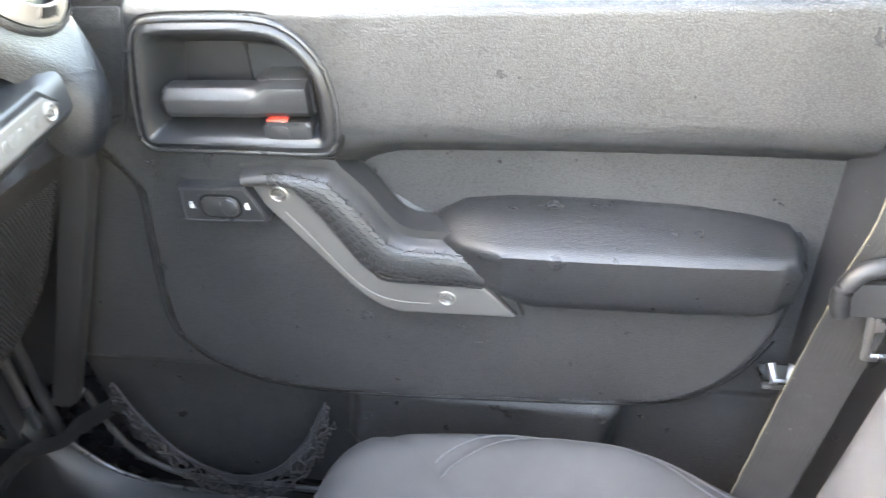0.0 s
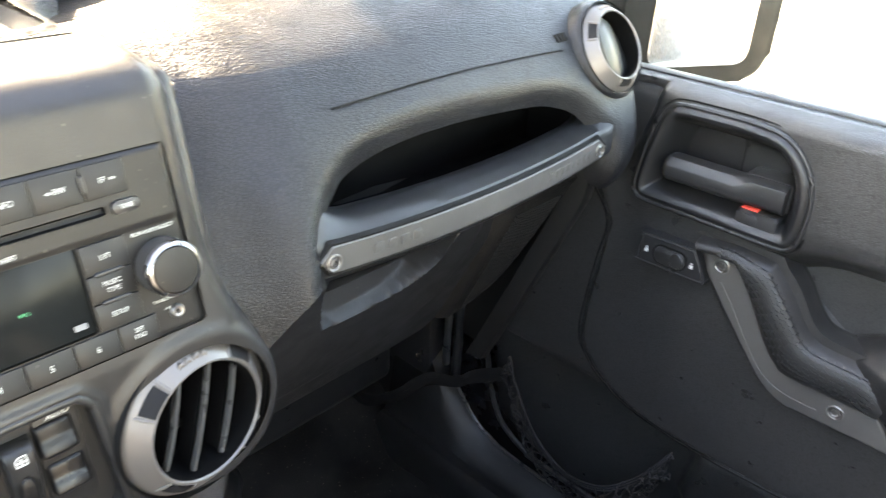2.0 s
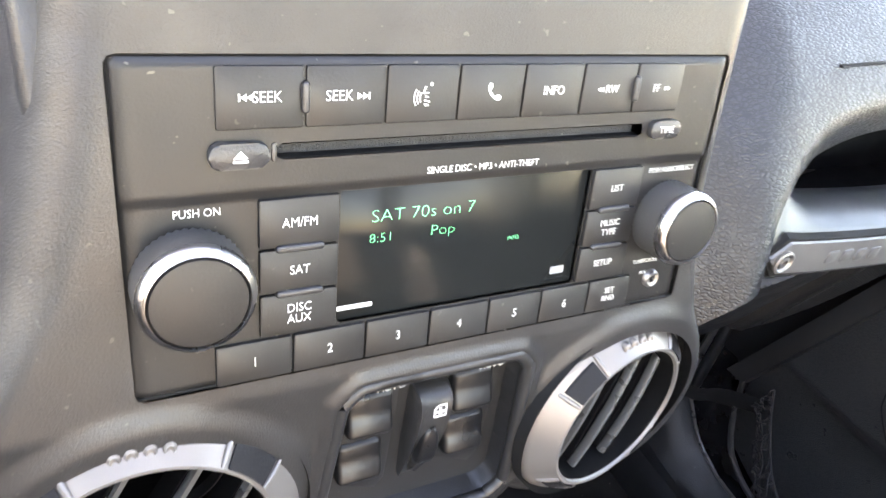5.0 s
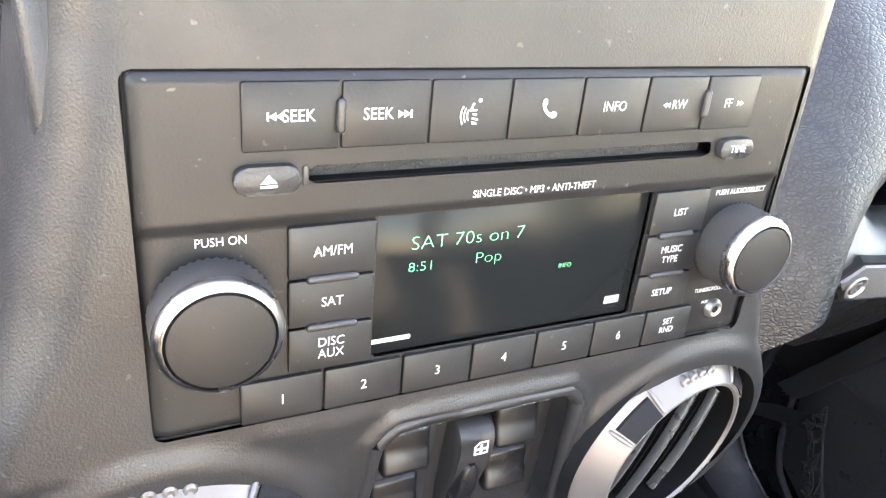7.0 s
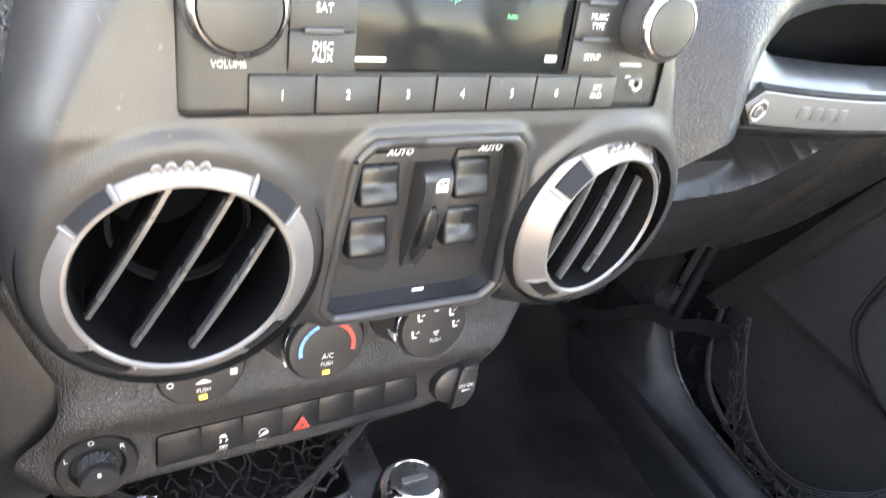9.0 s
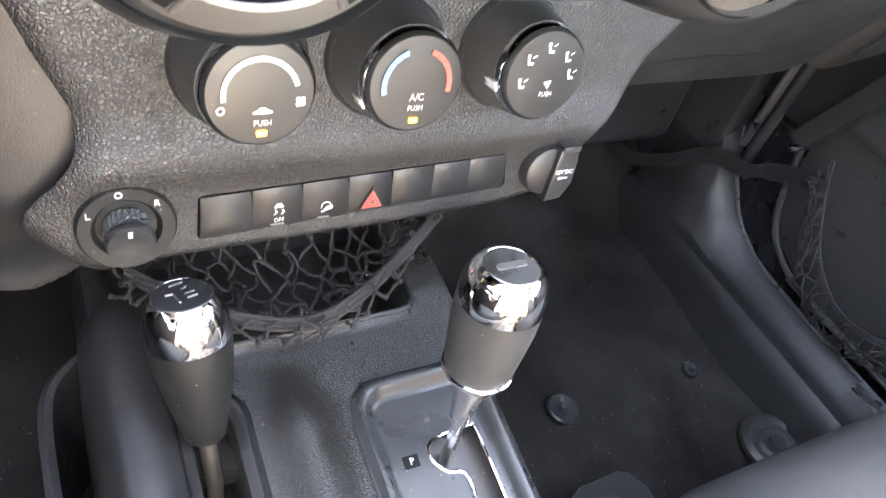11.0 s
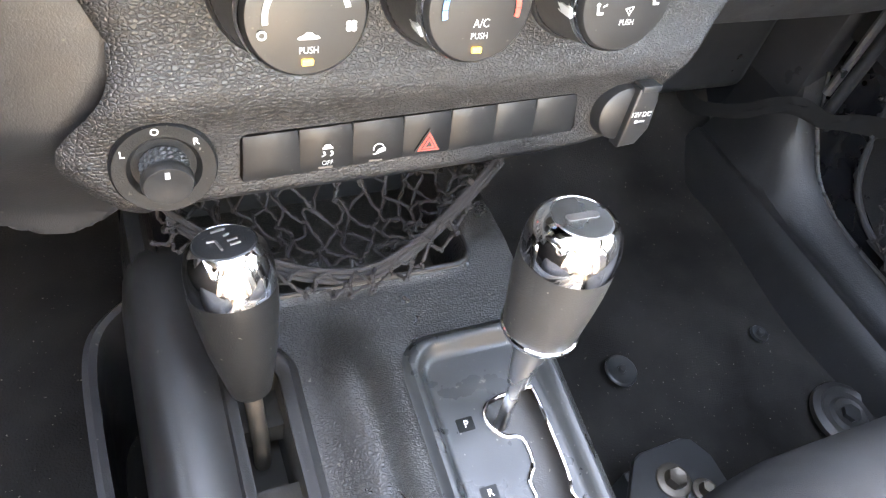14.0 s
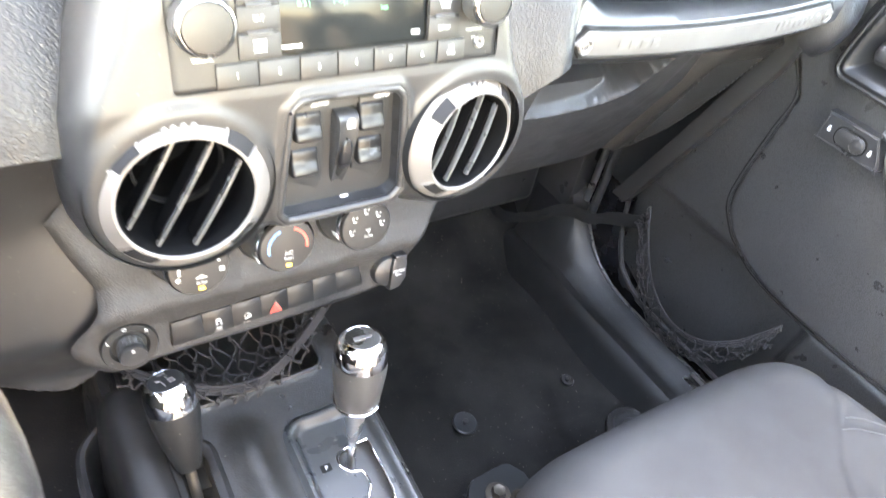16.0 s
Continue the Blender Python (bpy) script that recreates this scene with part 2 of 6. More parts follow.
def tube(points, radius, m=Matrix(), sides=10, taper=None, flat=1.0, up=(0, 0, 1)):
    """A round or flattened bar along points."""
    pts = [Vector(p) for p in points]
    bm = bmesh.new()
    rings = []
    for i, p in enumerate(pts):
        d = (pts[min(i + 1, len(pts) - 1)] - pts[max(i - 1, 0)]).normalized()
        ref = Vector(up)
        if abs(d.dot(ref)) > 0.95:
            ref = Vector((1, 0, 0)) if abs(d.x) < 0.9 else Vector((0, 1, 0))
        a = d.cross(ref).normalized()
        b = a.cross(d).normalized()
        r = radius * (taper[i] if taper else 1)
        rings.append([bm.verts.new(p + a * (r * math.cos(t)) + b * (r * flat * math.sin(t))) for t in np.linspace(0, 2 * math.pi, sides, endpoint=False)])
    for q, s in zip(rings, rings[1:]):
        for i in range(sides):
            j = (i + 1) % sides
            bm.faces.new((q[i], q[j], s[j], s[i]))
    bm.faces.new(rings[0][::-1])
    bm.faces.new(rings[-1])
    bm.transform(m)
    return bm


def merged(*bms):
    out = bmesh.new()
    for b in bms:
        me = bpy.data.meshes.new("tmp")
        b.to_mesh(me)
        b.free()
        out.from_mesh(me)
        bpy.data.meshes.remove(me)
    return out


def box(u0, u1, v0, v1, w0, w1, m=Matrix(), bevel=0.0, segs=2):
    bm = bmesh.new()
    bmesh.ops.create_cube(bm, size=1, matrix=Matrix.LocRotScale(((u0 + u1) / 2, (v0 + v1) / 2, (w0 + w1) / 2), None, (u1 - u0, v1 - v0, w1 - w0)))
    if bevel:
        bmesh.ops.bevel(bm, geom=list(bm.edges), offset=bevel, segments=segs, profile=0.5, affect="EDGES", clamp_overlap=True)
    bm.transform(m)
    return bm


def rrect(u0, u1, v0, v1, r, n=5):
    """A rectangle's outline with round corners."""
    pts = []
    for cu, cv, a0 in ((u1 - r, v1 - r, 0), (u0 + r, v1 - r, 90), (u0 + r, v0 + r, 180), (u1 - r, v0 + r, 270)):
        for k in range(n + 1):
            a = radians(a0 + 90 * k / n)
            pts.append((cu + r * math.cos(a), cv + r * math.sin(a)))
    return pts


def smooth_line(pts, n=6, closed=False):
    """A smooth curve through points (Catmull-Rom)."""
    p = [Vector(q) for q in pts]
    k = len(p)
    out = []
    for i in range(k if closed else k - 1):
        a, b, c, d = (p[(i + o) % k] if closed else p[min(max(i + o, 0), k - 1)] for o in (-1, 0, 1, 2))
        for j in range(n):
            t = j / n
            out.append(0.5 * ((2 * b) + (c - a) * t + (2 * a - 5 * b + 4 * c - d) * t * t + (3 * b - a - 3 * c + d) * t ** 3))
    if not closed:
        out.append(p[-1])
    return out


def sd(U, Vv, poly, r=0.0):
    """Signed distance (inside negative) of grid points from a polygon."""
    P = np.stack([U, Vv], -1)
    n = len(poly)
    d = np.full(U.shape, 1e9)
    inside = np.zeros(U.shape, bool)
    for i in range(n):
        a, b = np.array(poly[i], float), np.array(poly[(i + 1) % n], float)
        e = b - a
        t = np.clip(((P - a) @ e) / max(e @ e, 1e-12), 0, 1)
        q = P - a - t[..., None] * e
        d = np.minimum(d, np.sqrt((q ** 2).sum(-1)))
        cross = ((a[1] > Vv) != (b[1] > Vv))
        den = b[1] - a[1] if abs(b[1] - a[1]) > 1e-12 else 1e-12
        inside ^= cross & (U < (b[0] - a[0]) * (Vv - a[1]) / den + a[0])
    return np.where(inside, -d, d) - r


def step(x, a, b):
    """0 below a to 1 above b, smoothly."""
    t = np.clip((x - a) / (b - a), 0, 1)
    return t * t * (3 - 2 * t)


def field(fn, u0, u1, v0, v1, du, m, keep=None, cut=None, warp=None):
    """A relief sheet: height w = fn(U, V) over a rectangle. cut: a signed distance, inside negative; the rim is drawn
    onto its zero line, so that outlines and holes stay smooth. keep: where the sheet stays (True)."""
    nu, nv = int(round((u1 - u0) / du)) + 1, int(round((v1 - v0) / du)) + 1
    U, Vv = np.meshgrid(np.linspace(u0, u1, nu), np.linspace(v0, v1, nv))
    ok = keep(U, Vv) if keep else np.ones(U.shape, bool)
    idx = np.arange(nu * nv).reshape(nv, nu)
    quad = np.stack([idx[:-1, :-1], idx[:-1, 1:], idx[1:, 1:], idx[1:, :-1]], -1).reshape(-1, 4)
    good = ok.reshape(-1)[quad].all(1)
    if cut:
        d = cut(U, Vv)
        good &= (d.reshape(-1)[quad] < -0.1 * du).any(1)
        for _ in range(3):
            e = du * 0.2
            gu, gv = (cut(U + e, Vv) - cut(U - e, Vv)) / (2 * e), (cut(U, Vv + e) - cut(U, Vv - e)) / (2 * e)
            g = np.maximum(gu * gu + gv * gv, 0.2)
            mv = np.where((d > 0) & (d < 2.5 * du), d, 0) / g
            U, Vv = U - mv * gu, Vv - mv * gv
            d = cut(U, Vv)
    H = fn(U, Vv)
    M = np.array(m)
    P = np.stack([U, Vv, H], -1).reshape(-1, 3)
    P = (warp(P) if warp else P) @ M[:3, :3].T + M[:3, 3]
    quad = quad[good]
    used = np.unique(quad)
    remap = np.zeros(nu * nv, int)
    remap[used] = np.arange(len(used))
    return P[used].tolist(), [], remap[quad].tolist()


def round_poly(poly, n=4):
    """A closed outline smoothed through its points."""
    return [tuple(p) for p in smooth_line(poly, n, closed=True)]


def lettering(text, size, m, material, parent, name="lettering", bold=0.0, align="CENTER", squash=1.0, shear=0.0):
    """Words printed on a surface, in the built-in font, lying on the frame m."""
    cu = bpy.data.curves.new(name, "FONT")
    cu.body, cu.size, cu.align_x, cu.align_y, cu.shear = text, size, align, "CENTER", shear
    cu.offset, cu.extrude, cu.resolution_u = bold, 0.00005, 3
    tmp = bpy.data.objects.new(name, cu)
    me = bpy.data.meshes.new_from_object(tmp)
    bpy.data.objects.remove(tmp)
    bpy.data.curves.remove(cu)
    me.transform(m @ Matrix.Diagonal((squash, 1, 1, 1)))
    me.materials.append(material)
    ob = new(name, me)
    if parent:
        bpy.context.view_layer.update()
        ob.parent = parent
        ob.matrix_parent_inverse = parent.matrix_world.inverted()
    return ob


def at(m, u, v, w=0.0, turn=0.0):
    return m @ Matrix.Translation((u, v, w)) @ Matrix.Rotation(radians(turn), 4, "Z")


# local frames
LEAN = radians(11.8)
UP = frame_at((0, 0.40, 1.20), (1, 0, 0), (0, math.sin(LEAN), math.cos(LEAN)))
BEND = -0.112  # below this height the centre stack stands upright
_u = Vector((0, 0.02, 1)).normalized()
UPB = frame_at(UP @ Vector((0, BEND, 0)) - _u * BEND, (1, 0, 0), _u)
LOW = frame_at((0, 0.448, 0.825), (1, 0, 0), (0, math.sin(LEAN), math.cos(LEAN)))
DOOR = frame_at((0.70, 0, 0), (0, -1, 0), (0, 0, 1))
DASH = frame_at((0, 0.40, 1.08), (1, 0, 0), (0, math.sin(radians(42)), math.cos(radians(42))))
GLOVE = frame_at((0, 0.495, 0.986), (1, 0, 0), (0, -0.463, 0.886))
FLAT = Matrix()

# ---- the place: ground, body shell ----
def sheet(name, u0, u1, v0, v1, z, material, label, category, kind="structure"):
    bm = bmesh.new()
    bmesh.ops.create_grid(bm, x_segments=2, y_segments=2, size=1, matrix=Matrix.LocRotScale(((u0 + u1) / 2, (v0 + v1) / 2, z), None, ((u1 - u0) / 2, (v1 - v0) / 2, 1)))
    ob = part(name, bm, material, None, label, kind=kind)
    return tagged(ob, category=category)


sheet("ground", -900, 900, -900, 900, -0.25, SOIL, "dry tan open ground outside the car", "ground")

# unseen wall, added to keep sun and sky off the right of the dash
STUCCO = mat("sun_blocker_render", (0.22, 0.205, 0.18), 0.9, bump=0.6, scale=60, vary=0.2)
sun_blocker = tagged(part("wall_sun_blocker", box(0.405, 2.50, 2.30, 2.55, -0.25, 5.40, FLAT, 0.012), STUCCO, None, "tall plain unseen wall added ahead of the car to shade the dash", kind="structure"), category="wall")
part("coping", box(0.380, 2.53, 2.27, 2.58, 5.402, 5.47, FLAT, 0.012), STUCCO, sun_blocker, "coping on the added unseen wall")

cabin_floor = tagged(part("floor", field(
    lambda U, V: 0.385 + 0.9 * np.clip(V - 0.74, 0, 1) ** 1.0 * step(V, 0.70, 0.80) + 0.006 * np.sin(U * 23) * np.cos(V * 19)
    + 0.10 * step(0.18 - U, 0.0, 0.10),
    -0.74, 0.78, -1.0, 1.07, 0.02, FLAT), CARPET, None, "worn black carpet on the cabin floor", kind="structure"), category="floor")

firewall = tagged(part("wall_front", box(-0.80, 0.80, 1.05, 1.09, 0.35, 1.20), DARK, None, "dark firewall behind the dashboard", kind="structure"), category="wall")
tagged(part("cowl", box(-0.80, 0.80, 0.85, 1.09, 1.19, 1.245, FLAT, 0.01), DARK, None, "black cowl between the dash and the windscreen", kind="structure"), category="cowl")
tagged(part("wall_rear", merged(box(-0.74, 0.74, -1.26, -1.22, 0.3, 1.10), box(-0.74, 0.74, -1.26, -1.22, 1.60, 1.72), box(-0.74, -0.62, -1.26, -1.22, 1.1, 1.60), box(0.62, 0.74, -1.26, -1.22, 1.1, 1.60)), FELT, None, "plain rear wall with a window that closes the cabin", kind="structure"), category="wall")
# unseen roof; the front opening is made up to let skylight in
roof = merged(box(-0.74, 0.74, -1.26, -0.42, 1.72, 1.76, FLAT, 0.01), box(-0.74, 0.74, 0.42, 0.50, 1.71, 1.76, FLAT, 0.01), box(-0.74, -0.66, -0.42, 0.42, 1.71, 1.76, FLAT, 0.01), box(0.66, 0.74, -0.42, 0.42, 1.71, 1.76, FLAT, 0.01))
tagged(part("ceiling", roof, FELT, None, "pale grey unseen roof, left open in front to brighten the cabin", kind="structure"), category="ceiling")
# driver side shell with one window opening
wl = merged(box(-0.76, -0.72, -1.26, 1.10, 0.3, 1.08), box(-0.76, -0.72, -0.40, -0.28, 1.08, 1.72), box(-0.76, -0.72, -1.26, 0.50, 1.66, 1.72), box(-0.76, -0.72, -1.26, -1.2, 1.08, 1.66))
tagged(part("wall_left", wl, DARK, None, "driver side body shell with window openings", kind="structure"), category="wall")
# passenger side shell outside the door trim
wr = merged(box(0.76, 0.80, -1.26, 1.10, 0.3, 1.07), box(0.72, 0.78, -0.36, -0.23, 1.07, 1.72), box(0.74, 0.78, -1.26, 0.50, 1.66, 1.72), box(0.72, 0.78, -1.26, -0.36, 0.3, 1.07))
tagged(part("wall_right", wr, PAINT, None, "passenger side body shell with window openings", kind="structure"), category="wall")
for side, nm in ((-1, "left"), (1, "right")):
    tagged(part("pillar_" + nm, tube([(0.74 * side, 0.72, 1.0), (0.72 * side, 0.70, 1.12), (0.70 * side, 0.62, 1.40), (0.69 * side, 0.50, 1.74)], 0.032, sides=12, flat=0.8), SMOOTH, None,
                "black windscreen pillar", kind="structure"), category="pillar")
ws = frame_at((0, 0.80, 1.20), (1, 0, 0), (0, -0.48, 0.88))
wind = tagged(part("window_1", box(-0.69, 0.69, 0.0, 0.60, -0.002, 0.002, ws), GLASS, None, "clear windscreen glass over the dashboard", kind="structure"), category="windscreen")
wind.visible_shadow = False
pane = tagged(part("window_2", box(0.745, 0.749, -0.23, 0.66, 1.06, 1.68), GLASS, None, "closed clear side window above the door", kind="structure"), category="window")
pane.visible_shadow = False
tagged(part("trim", box(0.736, 0.756, -0.23, 0.70, 1.105, 1.124, FLAT, 0.004), RUBBER, None, "black rubber weather strip along the window", kind="structure"), category="trim")

def loft(sections, close=True):
    bm = bmesh.new()
    rings = [[bm.verts.new(p) for p in s] for s in sections]
    k = len(rings[0])
    for a, b in zip(rings, rings[1:]):
        for i in range(k if close else k - 1):
            j = (i + 1) % k
            bm.faces.new((a[i], a[j], b[j], b[i]))
    if close:
        bm.faces.new(rings[0][::-1])
        bm.faces.new(rings[-1])
    return bm


# ---- dashboard ----
dashboard = thing("dashboard", "black soft-skinned car dashboard with a matte centre stack", "dashboard", (0, 0.6, 1.0))


MOUTH0 = [(0.214, -0.13), (0.222, 0.0), (0.238, 0.036), (0.250, 0.048), (0.264, 0.058), (0.30, 0.067), (0.35, 0.071), (0.42, 0.070), (0.497, 0.064), (0.528, 0.057), (0.553, 0.046), (0.571, 0.028), (0.583, 0.004), (0.588, -0.03), (0.59, -0.13)]
MOUTH = [tuple(p) for p in smooth_line(MOUTH0, 4)]


RIGHT_END = [tuple(p) for p in smooth_line([(0.586, 0.004), (0.592, -0.020), (0.606, -0.033), (0.630, -0.031), (0.650, -0.012), (0.663, 0.025), (0.670, 0.080), (0.674, 0.150), (0.680, 0.250), (0.684, 0.360)], 5)]
UNDER = [(0.10, 0.06), (0.128, 0.02), (0.142, -0.012), (0.152, -0.032), (0.166, -0.033), (0.185, -0.024), (0.212, -0.012), (0.30, 0.0), (0.57, 0.0)] + RIGHT_END + [(0.75, 0.36), (0.75, -0.13), (0.10, -0.13)]
PAD_V = np.linspace(-0.16, 0.40, 281)
_raw = np.interp(PAD_V, [-0.13, -0.06, 0.0, 0.040, 0.07, 0.103, 0.148, 0.20, 0.26, 0.36, 0.40], [-0.075, -0.035, 0.000, 0.0125, 0.0205, 0.0235, 0.0225, 0.002, -0.040, -0.107, -0.134])
_win = np.exp(-(np.arange(-20, 21) / 9.0) ** 2)
PAD_W = np.convolve(np.pad(_raw, 20, mode="edge"), _win / _win.sum(), mode="valid")


def pad_height(U, V):
    prof = np.interp(V, PAD_V, PAD_W)
    d = sd(U, V, MOUTH)
    prof = prof - 0.017 * (1 - np.clip(d / 0.022, 0, 1)) ** 2.2
    valley = (0.010 + 0.020 * step(0.22 - V, 0.0, 0.12)) * (1 - step(U, 0.132, 0.232))
    shoulder = 0.007 * np.exp(-((U - 0.200) / 0.020) ** 2) * step(0.10 - V, 0.0, 0.08)
    edge = 1 - np.clip(sd(U, V, RIGHT_END + [(0.75, 0.36), (0.75, -0.13), (0.586, -0.13)]) / 0.030, 0, 1)
    return prof - 0.034 * (1 - np.sqrt(np.clip(1 - edge ** 2, 0, 1))) - valley + shoulder


part("upper_pad", field(pad_height, 0.118, 0.70, -0.10, 0.36, 0.0028, DASH, cut=lambda U, V: np.maximum(-sd(U, V, MOUTH), -sd(U, V, UNDER))), PAD, dashboard, "grained soft dash skin with a long oval pocket")
part("pocket_liner", merged(box(0.20, 0.61, 0.515, 0.55, 1.03, 1.19), box(0.20, 0.60, 0.455, 0.55, 1.050, 1.058, FLAT, 0.002), box(0.225, 0.60, 0.476, 0.55, 1.160, 1.165), box(0.212, 0.222, 0.505, 0.55, 1.04, 1.165), box(0.590, 0.60, 0.455, 0.55, 1.04, 1.168)), VOID, dashboard, "dash pocket lining, its dark shade put into the colour")
# airbag seam and mark
part("airbag_seam", tube([at(DASH, 0.265 + 0.285 * k / 12, 0.1035 + 0.004 * math.sin(k / 12 * 3.14), 0.0230).translation for k in range(13)], 0.0016, sides=6, flat=0.5), DARK, dashboard, "thin dark seam line")

part("airbag_mark", merged(*[prism(rrect(0.549 + 0.006 * k, 0.5535 + 0.006 * k, 0.1115, 0.1205, 0.0006, 2), 0.0, 0.0244, DASH) for k in range(3)]), DARK, dashboard, "small moulded warning mark")

# top of the dash, driver side included
TRAY = rrect(-0.125, 0.102, 0.494, 0.66, 0.02, 5)
TOPCUT = [(-0.73, 0.585), (-0.150, 0.585), (-0.126, 0.57), (-0.126, 0.488), (0.126, 0.488), (0.126, 0.57), (0.150, 0.60), (0.72, 0.60), (0.72, 0.86), (-0.73, 0.86)]
part("dash_top", field(lambda U, V: 1.2425 + 0.010 * step(V, 0.5, 0.7) - 0.030 * (1 - np.sqrt(np.clip(1 - np.clip((0.462 - V) / 0.04, 0, 1) ** 2, 0, 1))) - 0.070 * (1 - np.sqrt(np.clip(1 - np.clip((np.abs(U) - 0.104) / 0.028, 0, 1) ** 2, 0, 1))) * step(0.59 - V, 0.0, 0.03) + 0.003 * step(0.008 - np.abs(sd(U, V, TRAY)), 0, 0.006),
                     -0.73, 0.72, 0.42, 0.86, 0.004, FLAT, cut=lambda U, V: np.maximum(sd(U, V, TOPCUT), -sd(U, V, TRAY))), PAD, dashboard, "black dash top under the windscreen")
part("top_tray", merged(box(-0.13, 0.108, 0.488, 0.665, 1.198, 1.203), box(-0.13, 0.108, 0.486, 0.4935, 1.20, 1.2425), box(0.1025, 0.108, 0.49, 0.665, 1.20, 1.2425), box(-0.131, -0.1255, 0.49, 0.665, 1.20, 1.2425), box(-0.13, 0.108, 0.6605, 0.666, 1.20, 1.25)), RUBBER, dashboard, "sunk storage tray on the dash top")


BEZ = [(-0.134, 0.30), (0.134, 0.30), (0.1345, 0.045), (0.135, 0.0), (0.136, -0.06), (0.140, -0.10), (0.150, -0.130), (0.160, -0.165), (0.156, -0.205), (0.130, -0.232), (0.092, -0.240), (0.055, -0.232), (0.04, -0.224),
       (-0.046, -0.224), (-0.07, -0.236), (-0.107, -0.244), (-0.145, -0.236), (-0.168, -0.21), (-0.175, -0.17), (-0.171, -0.125), (-0.160, -0.087), (-0.145, -0.04), (-0.136, 0.0), (-0.134, 0.045)]
VENT_L, VENT_R, VENT_RAD = (-0.1098, -0.1705), (0.0975, -0.1690), 0.0512
SWITCH = [(-0.030, -0.1172), (0.026, -0.1172), (0.0342, -0.1190), (0.0392, -0.1245), (0.0412, -0.132), (0.0470, -0.1955), (0.0462, -0.2040), (0.0408, -0.2100), (0.032, -0.2120), (-0.036, -0.2120), (-0.0445, -0.2100), (-0.0490, -0.2040), (-0.0488, -0.1955), (-0.0442, -0.132), (-0.0424, -0.1245), (-0.0377, -0.1190)]
BEZ = round_poly(BEZ, 3)
SWITCH = round_poly(SWITCH, 3)
RADIO_HOLE = rrect(-0.1112, 0.1112, -0.1055, 0.0006, 0.003, 3)


def stand_upright(P):
    """Bends the lower stack from the leaning plane to the upright one."""
    s = np.maximum(BEND - P[:, 1], 0)
    k = step(s, 0.0, 0.012)
    c, n = math.cos(radians(10.65)), math.sin(radians(10.65))
    Q = P.copy()
    Q[:, 1] = np.where(s > 0, BEND - s * c - P[:, 2] * n * k, P[:, 1])
    Q[:, 2] = np.where(s > 0, -s * n + P[:, 2] * (1 + (c - 1) * k), P[:, 2])
    R, v0, full = 0.025, 0.022, radians(78.2)
    over = Q[:, 1] - v0
    w = np.maximum(Q[:, 2], -0.075 + (0.075 - 0.85 * R) * step(over, -0.035, 0.0))
    phi = np.clip(over / R, 0, full)
    e = np.maximum(over - R * full, 0)
    top = over > 0
    Q[:, 1] = np.where(top, v0 + (R + w) * np.sin(phi) + e * np.cos(phi), Q[:, 1])
    Q[:, 2] = np.where(top, (R + w) * np.cos(phi) - R - e * np.sin(phi), w)
    return Q


def bezel_height(U, V):
    d = sd(U, V, BEZ)
    wide = 0.008 * step(V, -0.11, -0.06)
    h = -0.075 * (1 - np.sqrt(np.clip(1 - np.clip((d + 0.019 + wide) / (0.022 + wide), 0, 1) ** 2, 0, 1)))
    s = sd(U, V, SWITCH)
    h = h * step(s, 0.002, 0.013)
    for c in (VENT_L, VENT_R):
        r = np.hypot(U - c[0], V - c[1])
        h = h * step(r, VENT_RAD - 0.002, VENT_RAD + 0.016) + 0.003 * step(VENT_RAD + 0.012 - r, 0, 0.010) * step(s, 0.001, 0.008)
    h = h + 0.0022 * step(0.0045 - np.abs(s - 0.002), 0, 0.004) - 0.015 * step(-s, 0.0005, 0.0045)
    return h


def bezel_cut(U, V):
    d = sd(U, V, BEZ)
    for c in (VENT_L, VENT_R):
        d = np.maximum(d, VENT_RAD - 0.003 - np.hypot(U - c[0], V - c[1]))
    return np.maximum(d, -sd(U, V, RADIO_HOLE))


part("center_bezel", field(bezel_height, -0.180, 0.166, -0.250, 0.124, 0.002, UP, cut=bezel_cut, warp=stand_upright), BEZEL, dashboard, "matte black centre stack surround")

core = [UP @ Vector((0, v, w)) for v, w in ((-0.10, -0.012), (0.026, -0.012), (0.034, -0.0155), (0.0385, -0.022))]
core = [(p.y, p.z) for p in core] + [(0.52, 1.2290), (0.60, 1.2290), (0.60, 1.09)]
part("stack_core", prism(core, -0.1310, 0.1310, Matrix(((0, 0, 1, 0), (1, 0, 0, 0), (0, 1, 0, 0), (0, 0, 0, 1))), 0.006, 3, both=True), BEZEL, dashboard, "rounded solid sides of the centre stack")

LOWOUT = [(-0.156, 0.15), (-0.158, 0.06), (-0.164, 0.036), (-0.184, 0.013), (-0.180, -0.004), (-0.152, -0.0265), (-0.10, -0.0275), (0.03, -0.0255), (0.098, -0.019), (0.121, -0.002), (0.133, 0.015), (0.167, 0.07), (0.20, 0.15)]


LOWOUT = round_poly(LOWOUT, 3)
ROW = [(-0.1088, 0.0145), (0.0690, 0.0205), (0.0735, -0.0030), (-0.1100, -0.0105)]


def low_height(U, V):
    d = sd(U, V, LOWOUT)
    h = -(0.05 - 0.040 * step(-U, 0.13, 0.16)) * (1 - np.sqrt(np.clip(1 - np.clip((d + 0.012) / 0.015, 0, 1) ** 2, 0, 1)))
    h = h + 0.006 * np.exp(-((V - 0.036) / 0.016) ** 2)
    return h


part("lower_bezel", field(low_height, -0.19, 0.21, -0.033, 0.15, 0.002, LOW, cut=lambda U, V: np.maximum(sd(U, V, LOWOUT), -sd(U, V, ROW))), PLASTIC, dashboard, "grained black climate control panel")

